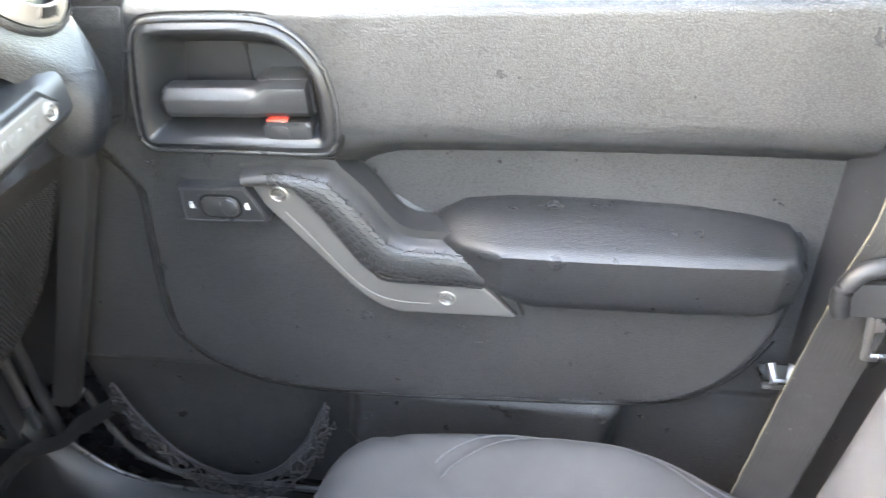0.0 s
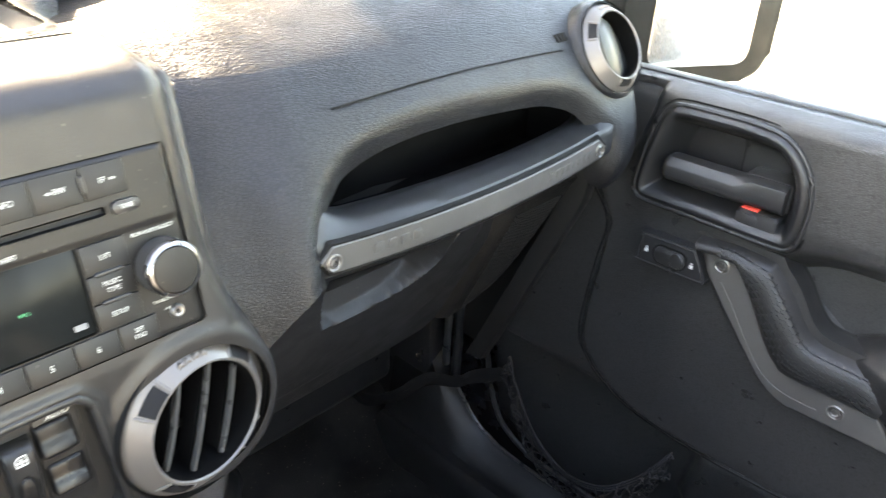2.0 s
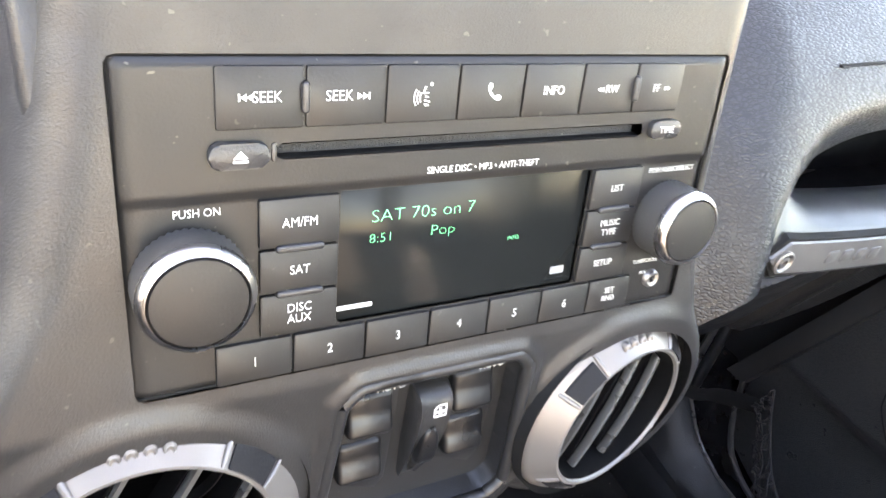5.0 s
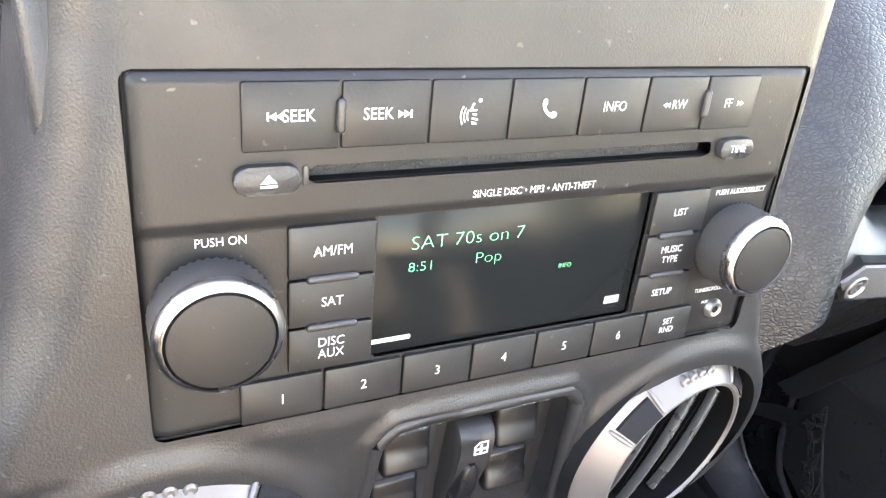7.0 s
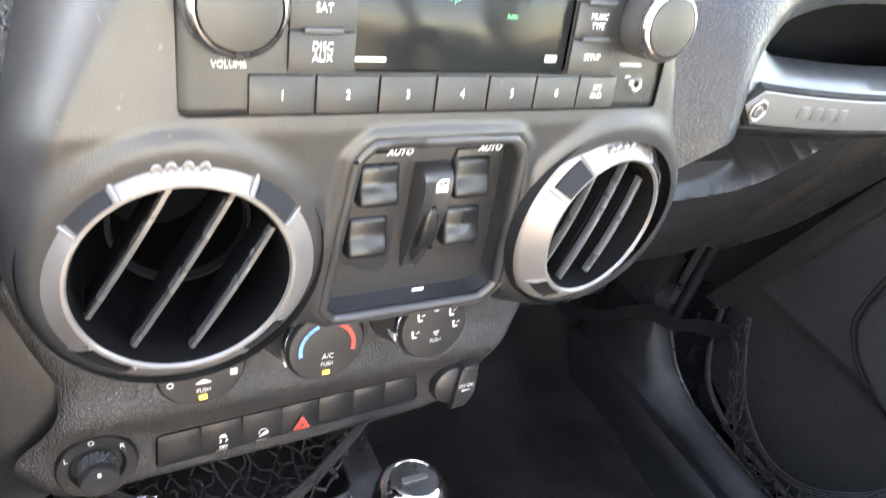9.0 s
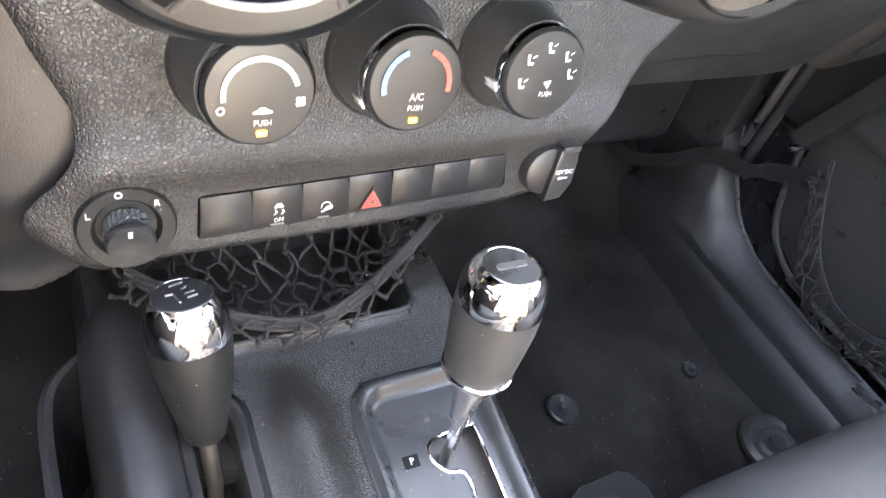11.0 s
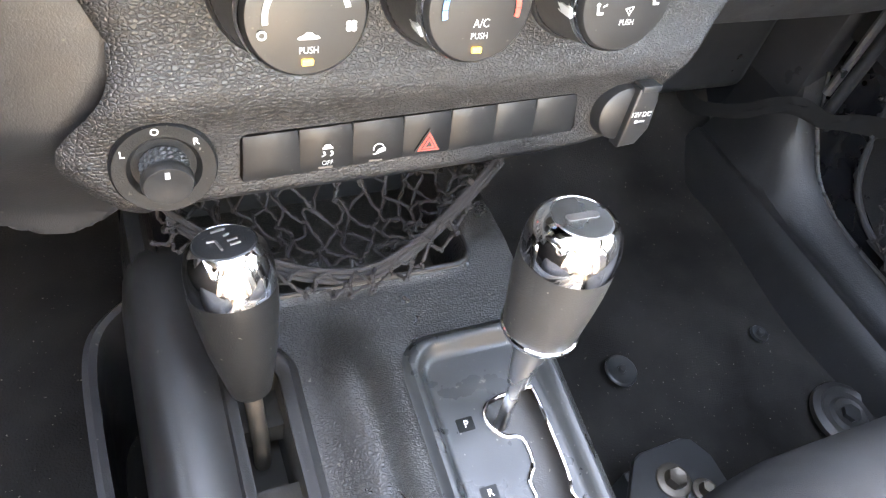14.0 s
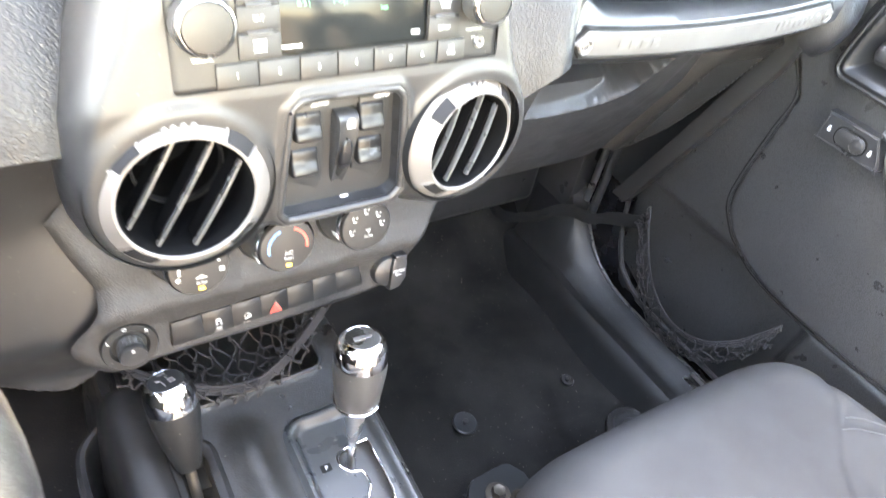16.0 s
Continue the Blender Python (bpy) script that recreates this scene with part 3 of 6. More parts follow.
# glove box with its curved right edge
GB = [(0.150, 0.060), (0.507, 0.060), (0.520, 0.02), (0.556, -0.07), (0.562, -0.16), (0.552, -0.215), (0.525, -0.246), (0.47, -0.252), (0.15, -0.256)]
REC = round_poly([(0.285, 0.05), (0.440, 0.05), (0.446, -0.015), (0.438, -0.042), (0.408, -0.060), (0.355, -0.067), (0.306, -0.066), (0.291, -0.052)], 4)


def glove_height(U, V):
    d = sd(U, V, GB)
    h = -0.03 * (1 - np.sqrt(np.clip(1 - np.clip((d + 0.010) / 0.012, 0, 1) ** 2, 0, 1)))
    inner = sd(U, V, [(0.15, 0.12), (0.47, 0.12), (0.50, -0.05), (0.49, -0.13), (0.43, -0.185), (0.15, -0.20)])
    h = h + 0.006 * step(-inner, -0.012, 0.006)
    r = sd(U, V, REC)
    ledge = np.clip((V + 0.067) / 0.020, 0, 1)
    h = h - (0.008 + 0.020 * ledge + 0.075 * step(ledge, 0.97, 1.0)) * step(-r, 0.0, 0.005)
    return h


glovebox = part("glovebox", field(glove_height, 0.145, 0.57, -0.258, 0.09, 0.0025, GLOVE, cut=lambda U, V: sd(U, V, GB)), SMOOTH, dashboard, "black glove box door with a finger recess")
part("lock", lathe([(0, 0.004), (0.007, 0.004), (0.009, 0.002), (0.009, -0.02)], at(GLOVE, 0.418, 0.0, -0.055)), SMOOTH, glovebox, "round glove box lock")
# dash underside towards the door, and the kick side
PF = round_poly([(0.49, 0.030), (0.650, 0.034), (0.654, 0.0), (0.653, -0.10), (0.640, -0.17), (0.60, -0.212), (0.54, -0.232), (0.50, -0.236), (0.49, -0.1)], 4)
part("lower_right_panel", field(lambda U, V: 0.010 - 0.028 * step(-U, -0.555, -0.515) - 0.05 * step(sd(U, V, PF), -0.010, 0.0), 0.48, 0.66, -0.25, 0.10, 0.004, GLOVE, cut=lambda U, V: sd(U, V, PF)), PLASTIC, dashboard, "black lower dash panel beside the door")
# perforation holes, stood in for by small raised pips
dots = []
for i in range(26):
    for j in range(50):
        u, v = 0.548 + 0.0045 * (i + 0.5 * (j % 2)), -0.20 + 0.0040 * j
        if sd(np.array([u]), np.array([v]), PF)[0] < -0.018 and u > 0.550 - 0.1 * v and v < 0.02:
            dots.append((u, v))
hexa = [(math.cos(a) * 0.0018, math.sin(a) * 0.0018) for a in np.linspace(0, 2 * math.pi, 6, endpoint=False)]
dv, df = [], []
for u, v in dots:
    k = len(dv)
    dv += [tuple(GLOVE @ Vector((u + a, v + b, 0.0096))) for a, b in hexa] + [tuple(GLOVE @ Vector((u + a * 0.4, v + b * 0.4, 0.0122))) for a, b in hexa]
    df += [(k + i, k + (i + 1) % 6, k + 6 + (i + 1) % 6, k + 6 + i) for i in range(6)] + [tuple(range(k + 6, k + 12))]
tagged(part("perforation", (dv, [], df), PIP, dashboard, "rows of fine perforations, built as raised pips", smooth=0), kind="stuff")
part("dash_end", loft([[(0.6465, y + 0.03, z), (0.6470, y + 0.010, z), (0.650, y + 0.003, z), (0.657, y, z), (0.672, y + 0.004, z), (0.680, y + 0.03, z), (0.684, y + 0.2, z)] for y, z in ((0.452, 1.078), (0.450, 1.045), (0.464, 0.97), (0.527, 0.823), (0.572, 0.722), (0.60, 0.66))], close=False), BEZEL, dashboard, "smooth black end of the dash beside the door")
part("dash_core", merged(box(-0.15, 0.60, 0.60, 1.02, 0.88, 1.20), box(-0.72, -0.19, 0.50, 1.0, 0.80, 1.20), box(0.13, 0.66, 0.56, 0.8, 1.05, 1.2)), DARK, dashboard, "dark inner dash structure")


def bar_section(x):
    """Cross-section of the grab bar at x: y, z pairs."""
    k = np.clip((x - 0.20) / 0.40, 0, 1)
    sag = 0.011 * 4 * k * (1 - k)
    out = 0.004 * 4 * k * (1 - k)
    z, y = 1.0825 - sag, 0.408 - out
    e = float(step(np.array(0.262 - x), 0.0, 0.060) + step(np.array(x - 0.565), 0.0, 0.03))
    up = 0.020 * (1 - 0.2 * k) + (0.020 if x < 0.4 else 0.010) * e
    return [(y, z - 0.014), (y - 0.001, z), (y + 0.0005, z + 0.012), (y + 0.004, z + 0.0165), (y + 0.014, z + up), (y + 0.028, z + up + 0.004), (y + 0.040, z + up + 0.001), (y + 0.052, z + up * 0.4), (y + 0.058, z - 0.012), (y + 0.040, z - 0.026), (y + 0.010, z - 0.0235)]


grab_bar = part("grab_bar", loft([[(x, y, z) for y, z in bar_section(x)] for x in np.linspace(0.204, 0.595, 41)]), BARSKIN, dashboard, "soft black passenger grab bar")


def strip(x0, x1, half, lift, n=30, r=0.011):
    rows = []
    for x in np.linspace(x0, x1, n):
        e = min(x - x0, x1 - x)
        hh = half if e >= r else math.sqrt(max(r * r - (r - e) ** 2, 0)) / r * half + 0.0006
        s = bar_section(x)
        y, z = s[1]
        z += 0.0012
        rows.append([(x, y - lift + 0.004, z - hh), (x, y - lift, z - hh + 0.0018), (x, y - lift - 0.0006, z), (x, y - lift, z + hh - 0.0018), (x, y - lift + 0.004, z + hh)])
    return loft(rows, close=False)


part("plate_seam", strip(0.2095, 0.5775, 0.0140, 0.0014, r=0.013), DARK, grab_bar, "dark gap round the trim plate")
plate = part("plate", strip(0.212, 0.575, 0.0120, 0.003), PLATE, grab_bar, "dark silver trim plate on the grab bar")
for bx0, bx1, count in ((0.266, 0.306, 4), (0.482, 0.546, 8)):
    for x in np.linspace(bx0, bx1, count):
        yb, zb = bar_section(float(x))[1]
        wid = 0.36 * (bx1 - bx0) / (count - 1)
        part("maker_bar", prism(rrect(-wid, wid, -0.0040, 0.0046, min(wid, 0.0022) * 0.95, 4), -0.001, 0.0007, frame_at((float(x), yb - 0.0034, zb + 0.0012), (1, 0, 0), (0, 0, 1)), 0.0005, 2), PLATE, grab_bar, "plain raised block on the trim plate")
for sx in (0.2235, 0.563):
    s = bar_section(sx)[1]
    mm = frame_at((sx, s[0] - 0.0036, s[1]), (1, 0, 0), (0, 0, 1))
    part("screw", merged(lathe([(0.0066, -0.002), (0.0072, 0.0012), (0.0060, 0.0018), (0.0048, 0.0008), (0.0045, -0.001)], mm), lathe([(0.0045, -0.001), (0.0042, 0.0012), (0.0024, 0.0016), (0.0018, -0.001), (0, -0.001)], mm, 6)), SCREW, grab_bar, "grey socket screw")

# driver side dash wing and column shroud
part("driver_pad", field(lambda U, V: np.interp(V, PAD_V, PAD_W) - 0.010 * step(U, -0.190, -0.132), -0.72, -0.118, -0.02, 0.32, 0.004, DASH), PAD, dashboard, "grained black dash skin on the driver side")
KNEE = round_poly([(-0.60, 0.30), (-0.142, 0.30), (-0.146, 0.06), (-0.152, 0.038), (-0.166, 0.013), (-0.162, -0.008), (-0.146, -0.03), (-0.172, -0.056), (-0.205, -0.062), (-0.26, -0.035), (-0.33, 0.02), (-0.60, 0.05)], 4)
part("knee_panel", field(lambda U, V: -0.0105 + 0.045 * step(V, 0.10, 0.27) - 0.02 * step(-U, 0.16, 0.30) - 0.010 * step(sd(U, V, KNEE), -0.005, 0.0) - 0.03 * step(-V, -0.02, 0.05), -0.60, -0.14, -0.07, 0.30, 0.003, LOW, cut=lambda U, V: sd(U, V, KNEE)), BEZEL, dashboard, "grey-black knee panel under the steering column")
part("column_shroud", lathe([(0.0, 0.30), (0.04, 0.298), (0.055, 0.28), (0.075, 0.1), (0.08, 0.0)], frame_at((-0.37, 0.52, 0.98), (1, 0, 0), (0, 0.35, 0.94)), 24), SMOOTH, dashboard, "black steering column shroud")

# ---- passenger door ----
passenger_door = thing("passenger_door", "closed black-trimmed front passenger door with grab handle and armrest", "car door", (0.72, 0.1, 0.5))
PANEL = [(-0.414, 1.123), (-0.452, 1.012), (-0.459, 0.931), (-0.476, 0.766), (-0.455, 0.715), (-0.42, 0.688), (-0.371, 0.669), (-0.273, 0.660), (-0.10, 0.667), (0.03, 0.675), (0.085, 0.683), (0.118, 0.699), (0.147, 0.726), (0.168, 0.759), (0.181, 0.79), (0.189, 0.84), (0.197, 0.90), (0.212, 1.05), (0.215, 1.123)]
SCOOP = [(-0.250, 0.95), (-0.235, 0.972), (-0.205, 0.985), (-0.164, 0.991), (-0.03, 0.992), (0.113, 0.990), (0.22, 0.986), (0.30, 0.980), (0.300, 0.88), (-0.10, 0.87), (-0.19, 0.89)]
HANDLE_BEZ = [(-0.379, 1.1085), (-0.335, 1.1095), (-0.293, 1.1085), (-0.265, 1.103), (-0.244, 1.087), (-0.230, 1.063), (-0.2255, 1.030), (-0.228, 1.002), (-0.235, 0.990), (-0.250, 0.986), (-0.320, 0.987), (-0.396, 0.988), (-0.413, 0.991), (-0.4195, 1.003), (-0.416, 1.035), (-0.409, 1.068), (-0.402, 1.090), (-0.394, 1.102)]


PANEL = PANEL[:1] + round_poly(PANEL[1:-1], 3)[:-3] + PANEL[-1:]
HANDLE_BEZ = round_poly(HANDLE_BEZ, 3)


SCOOP = round_poly(SCOOP, 4)


def door_height(U, V):
    d = sd(U, V, PANEL)
    h = 0.018 * step(V, 0.96, 1.02) * step(U, -0.30, -0.20) + 0.010 * step(U, -0.44, -0.38) * step(V, 0.9, 1.0) * step(-U, 0.2, 0.3)
    h = h - 0.034 * step(-sd(U, V, SCOOP), -0.010, 0.030)
    h = h - 0.016 * np.clip((V - 1.107) / 0.016, 0, 1) ** 2.5
    h = h - 0.012 * step(d, -0.010, 0.001)
    return h


part("door_panel", field(door_height, -0.48, 0.218, 0.655, 1.123, 0.004, DOOR, cut=lambda U, V: np.maximum(sd(U, V, PANEL), -0.006 - sd(U, V, HANDLE_BEZ))), DOORSKIN, passenger_door, "grained black vinyl door card")


def arm_section(u):
    """Cross-section of the armrest at u: v, w pairs from the back of its top to its underside."""
    vt = float(np.interp(u, [-0.172, -0.152, -0.124, -0.077, 0.01, 0.085, 0.141, 0.175, 0.188], [0.880, 0.903, 0.9185, 0.923, 0.9215, 0.917, 0.909, 0.900, 0.884]))
    wc = float(np.interp(u, [-0.172, -0.14, -0.11, -0.085, 0.10, 0.160, 0.178, 0.186, 0.188], [-0.016, 0.012, 0.032, 0.041, 0.042, 0.038, 0.028, 0.010, -0.004]))
    vc = float(np.interp(u, [-0.172, -0.13, -0.095, 0.0, 0.10, 0.17, 0.188], [0.876, 0.898, 0.9015, 0.9000, 0.9000, 0.898, 0.872]))
    vb = float(np.interp(u, [-0.172, -0.11, -0.06, 0.0, 0.155, 0.178, 0.188], [0.868, 0.850, 0.829, 0.829, 0.831, 0.840, 0.858]))
    lf = 0.72 * wc
    r = min(0.010, abs(wc) * 0.4 + 0.001)
    return [(vt - 0.004, -0.045), (vt, -0.026), (vt - 0.001, -0.020), (vt * 0.5 + vc * 0.5 + 0.001, 0.5 * wc - 0.01), (vc + 0.0035, wc - r), (vc + 0.0005, wc - r * 0.35), (vc - 0.004, wc), (vc - 0.014, wc * 0.985), (vb + 0.02, lf + 0.004), (vb + 0.006, lf), (vb + 0.001, lf - 0.005), (vb, -0.02), (vb, -0.04)]


us = np.concatenate([np.linspace(-0.172, -0.08, 18), np.linspace(-0.07, 0.15, 16), np.linspace(0.158, 0.188, 10)])
part("armrest", loft([[tuple(DOOR @ Vector((u, v, w))) for v, w in arm_section(float(u))] for u in us]), ARMSKIN, passenger_door, "padded black armrest with a rounded crease")
part("panel_seam", tube([tuple(DOOR @ Vector((u, v, -0.0050))) for u, v in smooth_line(PANEL[1:40], 4)], 0.0010, sides=6), DARK, passenger_door, "thin dark seam round the door card")
part("armrest_seam", tube([tuple(DOOR @ Vector((-0.060 + 0.0232 * k, 0.8275 + 0.0002 * k, 0.0012))) for k in range(11)], 0.0013, sides=6), DARK, passenger_door, "thin dark seam under the armrest")
part("sill_top", merged(box(0.718, 0.742, -0.215, 0.66, 1.108, 1.121, FLAT, 0.004), box(0.716, 0.740, 0.424, 0.66, 1.05, 1.112, FLAT, 0.004)), DOORSKIN, passenger_door, "narrow vinyl window sill")
LOWDOOR = [(-0.625, 0.50), (-0.64, 0.62), (-0.66, 0.80), (-0.70, 1.0), (-0.70, 1.095), (0.24, 1.095), (0.22, 0.80), (0.20, 0.60), (0.18, 0.47), (-0.5, 0.44)]


def lowdoor_height(U, V):
    h = -0.036 + 0.024 * step(V, 0.672, 0.690) * step(-U, 0.34, 0.42) + 0.006 * step(V, 0.672, 0.684)
    h = h - 0.006 * np.exp(-((U + 0.45) / 0.12) ** 2) * step(0.672 - V, 0.0, 0.02)
    ledge = sd(U, V, [(-0.285, 0.660), (-0.22, 0.665), (0.05, 0.655), (0.02, 0.50), (-0.25, 0.48), (-0.30, 0.56)])
    h = h + 0.018 * step(-ledge, -0.002, 0.02)
    return h


part("lower_door", field(lowdoor_height, -0.71, 0.245, 0.435, 1.10, 0.006, DOOR, cut=lambda U, V: np.maximum(sd(U, V, LOWDOOR), -0.004 - sd(U, V, HANDLE_BEZ))), DOORSKIN, passenger_door, "black lower door shell with a net pocket")


def bez_height(U, V):
    d = sd(U, V, HANDLE_BEZ)
    rim = 0.020 - 0.008 * step(d, -0.006, 0.004) - 0.03 * step(d, 0.000, 0.004)
    bowl = 0.046 * step(-d, 0.010, 0.036)
    lip = 0.0015 * np.exp(-((d + 0.008) / 0.002) ** 2)
    return rim - bowl + lip


handle_bezel = part("handle_bezel", field(bez_height, -0.424, -0.214, 0.980, 1.116, 0.002, DOOR, cut=lambda U, V: sd(U, V, HANDLE_BEZ) - 0.003), BARSKIN, passenger_door, "smooth black recessed handle cup")
part("rim", tube([tuple(DOOR @ Vector((*p, 0.0168))) for p in HANDLE_BEZ + HANDLE_BEZ[:2]], 0.0026, sides=8), SMOOTH, handle_bezel, "rounded rim of the handle cup")
part("seam", tube([tuple(DOOR @ Vector((-0.318 + (p[0] + 0.318) * 1.045, 1.048 + (p[1] - 1.048) * 1.065, 0.0135 if p[1] < 1.09 else 0.010))) for p in HANDLE_BEZ + HANDLE_BEZ[:2]], 0.0010, sides=6), DARK, handle_bezel, "dark gap round the handle cup")


def pull_section(u):
    k = float(step(np.array(u), -0.305, -0.286))
    e = min(max((u + 0.392) / 0.010, 0.0), 1.0)
    e = math.sqrt(max(1 - (1 - e) ** 2, 0.0))
    t, b = 1.0480 + 0.0035 * k, 1.0190 - 0.0005 * k
    top, low = b + (t - b) * (0.5 + 0.5 * e), b + (t - b) * (0.5 - 0.5 * e)
    w = 0.002 + (0.0195 - 0.004 * k) * e
    return [(top, -0.004), (top, w - 0.012), (top - 0.001, w - 0.008), (top - 0.008 + 0.004 * k, w - 0.0008), (top - 0.010 + 0.004 * k, w), (low + 0.008, w), (low + 0.0065, w - 0.0008), (low + 0.001, w - 0.007), (low, w - 0.011), (low, -0.004)]


part("release_handle", loft([[tuple(DOOR @ Vector((u, v, w))) for v, w in pull_section(float(u))] for u in np.concatenate([np.linspace(-0.392, -0.380, 8), np.linspace(-0.372, -0.251, 24)])]), SMOOTH, passenger_door, "black pull handle with chamfered edges", smooth=30)
part("pivot", prism(rrect(-0.300, -0.249, 1.018, 1.052, 0.004), -0.03, 0.004, DOOR, 0.003, 2), SMOOTH, passenger_door)
part("finger_pad", prism(rrect(-0.388, -0.316, 1.030, 1.079, 0.010), -0.036, -0.0236, DOOR, 0.0012), INSERT, handle_bezel, "flat panel behind the handle")
part("pad_outline", merged(*[tube([tuple(DOOR @ Vector((*p, -0.0252))) for p in seg], 0.0012, sides=6) for seg in zip(rrect(-0.389, -0.315, 1.030, 1.080, 0.011), rrect(-0.389, -0.315, 1.030, 1.080, 0.011)[1:])]), DARK, handle_bezel, "thin dark gap round the panel")
lockbtn = part("lock_lever", prism(rrect(-0.2955, -0.2515, 0.9975, 1.0165, 0.004), -0.03, 0.017, DOOR, 0.004, 3), SMOOTH, passenger_door, "small black lock lever")
part("lever_pad", prism(rrect(-0.288, -0.273, 1.0010, 1.0125, 0.002), 0.015, 0.0178, DOOR, 0.0005), SMOOTH, lockbtn)
part("red_mark", prism(rrect(-0.2930, -0.2745, 1.0155, 1.0180, 0.0012), -0.02, 0.0145, DOOR, 0.0012), RED, lockbtn, "red unlocked mark")
# lock switch
sw = part("lock_switch", prism(round_poly([(-0.397, 0.946), (-0.392, 0.9495), (-0.335, 0.951), (-0.326, 0.948), (-0.311, 0.920), (-0.312, 0.913), (-0.318, 0.911), (-0.394, 0.910), (-0.400, 0.914)], 3), -0.01, 0.020, DOOR, 0.004, 3), SMOOTH, passenger_door, "power lock switch plate")
SWP = [(-0.3945, 0.9435), (-0.390, 0.9465), (-0.336, 0.948), (-0.328, 0.9455), (-0.3145, 0.920), (-0.316, 0.9145), (-0.320, 0.9135), (-0.392, 0.9125), (-0.397, 0.9155)]
part("rim", tube([tuple(DOOR @ Vector((*p, 0.0198))) for p in round_poly(SWP, 4) + SWP[:1]], 0.0013, sides=8), SMOOTH, sw, "raised rim of the switch plate")
part("well", prism(rrect(-0.3785, -0.3345, 0.9165, 0.9425, 0.0115), 0.015, 0.0206, DOOR), DARK, sw, "dark oval well")
part("rocker", merged(prism(rrect(-0.376, -0.337, 0.919, 0.940, 0.009), 0.01, 0.0228, DOOR, 0.001), prism(rrect(-0.355, -0.338, 0.920, 0.939, 0.008), 0.02, 0.0245, DOOR, 0.0022, 3)), RUBBER, sw)
for uu in (-0.387, -0.329):
    part("lock_mark", merged(prism(rrect(uu - 0.0022, uu + 0.0022, 0.926, 0.931, 0.0005), 0.02, 0.0204, DOOR), prism(rrect(uu - 0.0016, uu + 0.0016, 0.9315, 0.9335, 0.0008), 0.02, 0.0204, DOOR)), WHITE, sw, "small white padlock mark")
# grab handle
plate_out = [tuple(p) for p in smooth_line([(-0.3245, 0.9546), (-0.2811, 0.9557), (-0.2652, 0.9333), (-0.2281, 0.8723), (-0.2120, 0.855), (-0.1959, 0.8465)], 4)] + [(-0.1035, 0.8446), (-0.0731, 0.8072)] + [tuple(p) for p in smooth_line([(-0.185, 0.8065), (-0.205, 0.813), (-0.2277, 0.8299), (-0.2737, 0.8838), (-0.3119, 0.9317)], 4)]
PLATE_EDGE = [tuple(DOOR @ Vector((*p, 0.0092))) for p in plate_out + plate_out[:1]]
grab_handle = part("grab_handle", prism([tuple(p) for p in smooth_line([(-0.333, 0.966), (-0.325, 0.972), (-0.245, 0.976), (-0.236, 0.970), (-0.2127, 0.9466), (-0.192, 0.917), (-0.178, 0.905), (-0.163, 0.902), (-0.118, 0.898), (-0.095, 0.873), (-0.066, 0.803)], 4)]
                                               + [(-0.185, 0.799), (-0.21, 0.806), (-0.235, 0.825), (-0.28, 0.878), (-0.318, 0.926)], -0.02, 0.008, DOOR, 0.006, 3), RUBBER, passenger_door, "soft black door grab handle")
part("plate_seam", tube(PLATE_EDGE, 0.0015, sides=6), DARK, grab_handle, "dark gap round the trim plate")
gp = part("plate", prism(plate_out, 0.0, 0.017, DOOR, 0.0035, 3), PLATE, grab_handle, "dark silver curved trim plate")
ridge = smooth_line([(-0.2890, 0.9290), (-0.2700, 0.9050), (-0.2470, 0.8720), (-0.2280, 0.8480), (-0.2080, 0.8330), (-0.1850, 0.8270), (-0.1560, 0.8262)], 6)
part("ridge", tube([tuple(DOOR @ Vector((p.x - 0.0035, p.y - 0.0060, 0.0166))) for p in ridge], 0.0012, sides=8, flat=0.7), PLATE, gp, "fine raised line along the plate")
for uu, vv in ((-0.296, 0.943), (-0.141, 0.828)):
    mm = at(DOOR, uu, vv, 0.0168)
    part("screw", merged(lathe([(0.0086, -0.003), (0.0092, 0.0004), (0.0076, 0.0014), (0.0060, 0.0002)], mm), lathe([(0.0060, -0.001), (0.0054, 0.0022), (0.0040, 0.0026), (0.0028, 0.001), (0, 0.001)], mm, 6)), SCREW, grab_handle, "grey socket screw")
# soft grip roll along the plate, with a tread of short raised dashes


def resample(pts, n):
    line = smooth_line(pts, 8)
    acc = [0.0]
    for a, b in zip(line, line[1:]):
        acc.append(acc[-1] + (b - a).length)
    xs = np.linspace(0, acc[-1], n)
    return [Vector((float(np.interp(x, acc, [p[0] for p in line])), float(np.interp(x, acc, [p[1] for p in line])))) for x in xs]


gin = resample([(-0.322, 0.952), (-0.2805, 0.953), (-0.2652, 0.9333), (-0.2281, 0.8723), (-0.2120, 0.855), (-0.1959, 0.8465), (-0.1035, 0.8446)], 60)
gout = resample([(-0.330, 0.969), (-0.248, 0.9755), (-0.236, 0.970), (-0.2127, 0.9466), (-0.192, 0.917), (-0.178, 0.905), (-0.163, 0.902), (-0.118, 0.898), (-0.098, 0.878)], 60)


def grip(i, t):
    p = gin[i].lerp(gout[i], t)
    return DOOR @ Vector((p.x, p.y, 0.010 + 0.0185 * math.sin(min(t * 1.15 + 0.18, 1.33) / 1.33 * math.pi) ** 0.8 - 0.030 * max(t - 0.72, 0) ** 1.5 * 8))


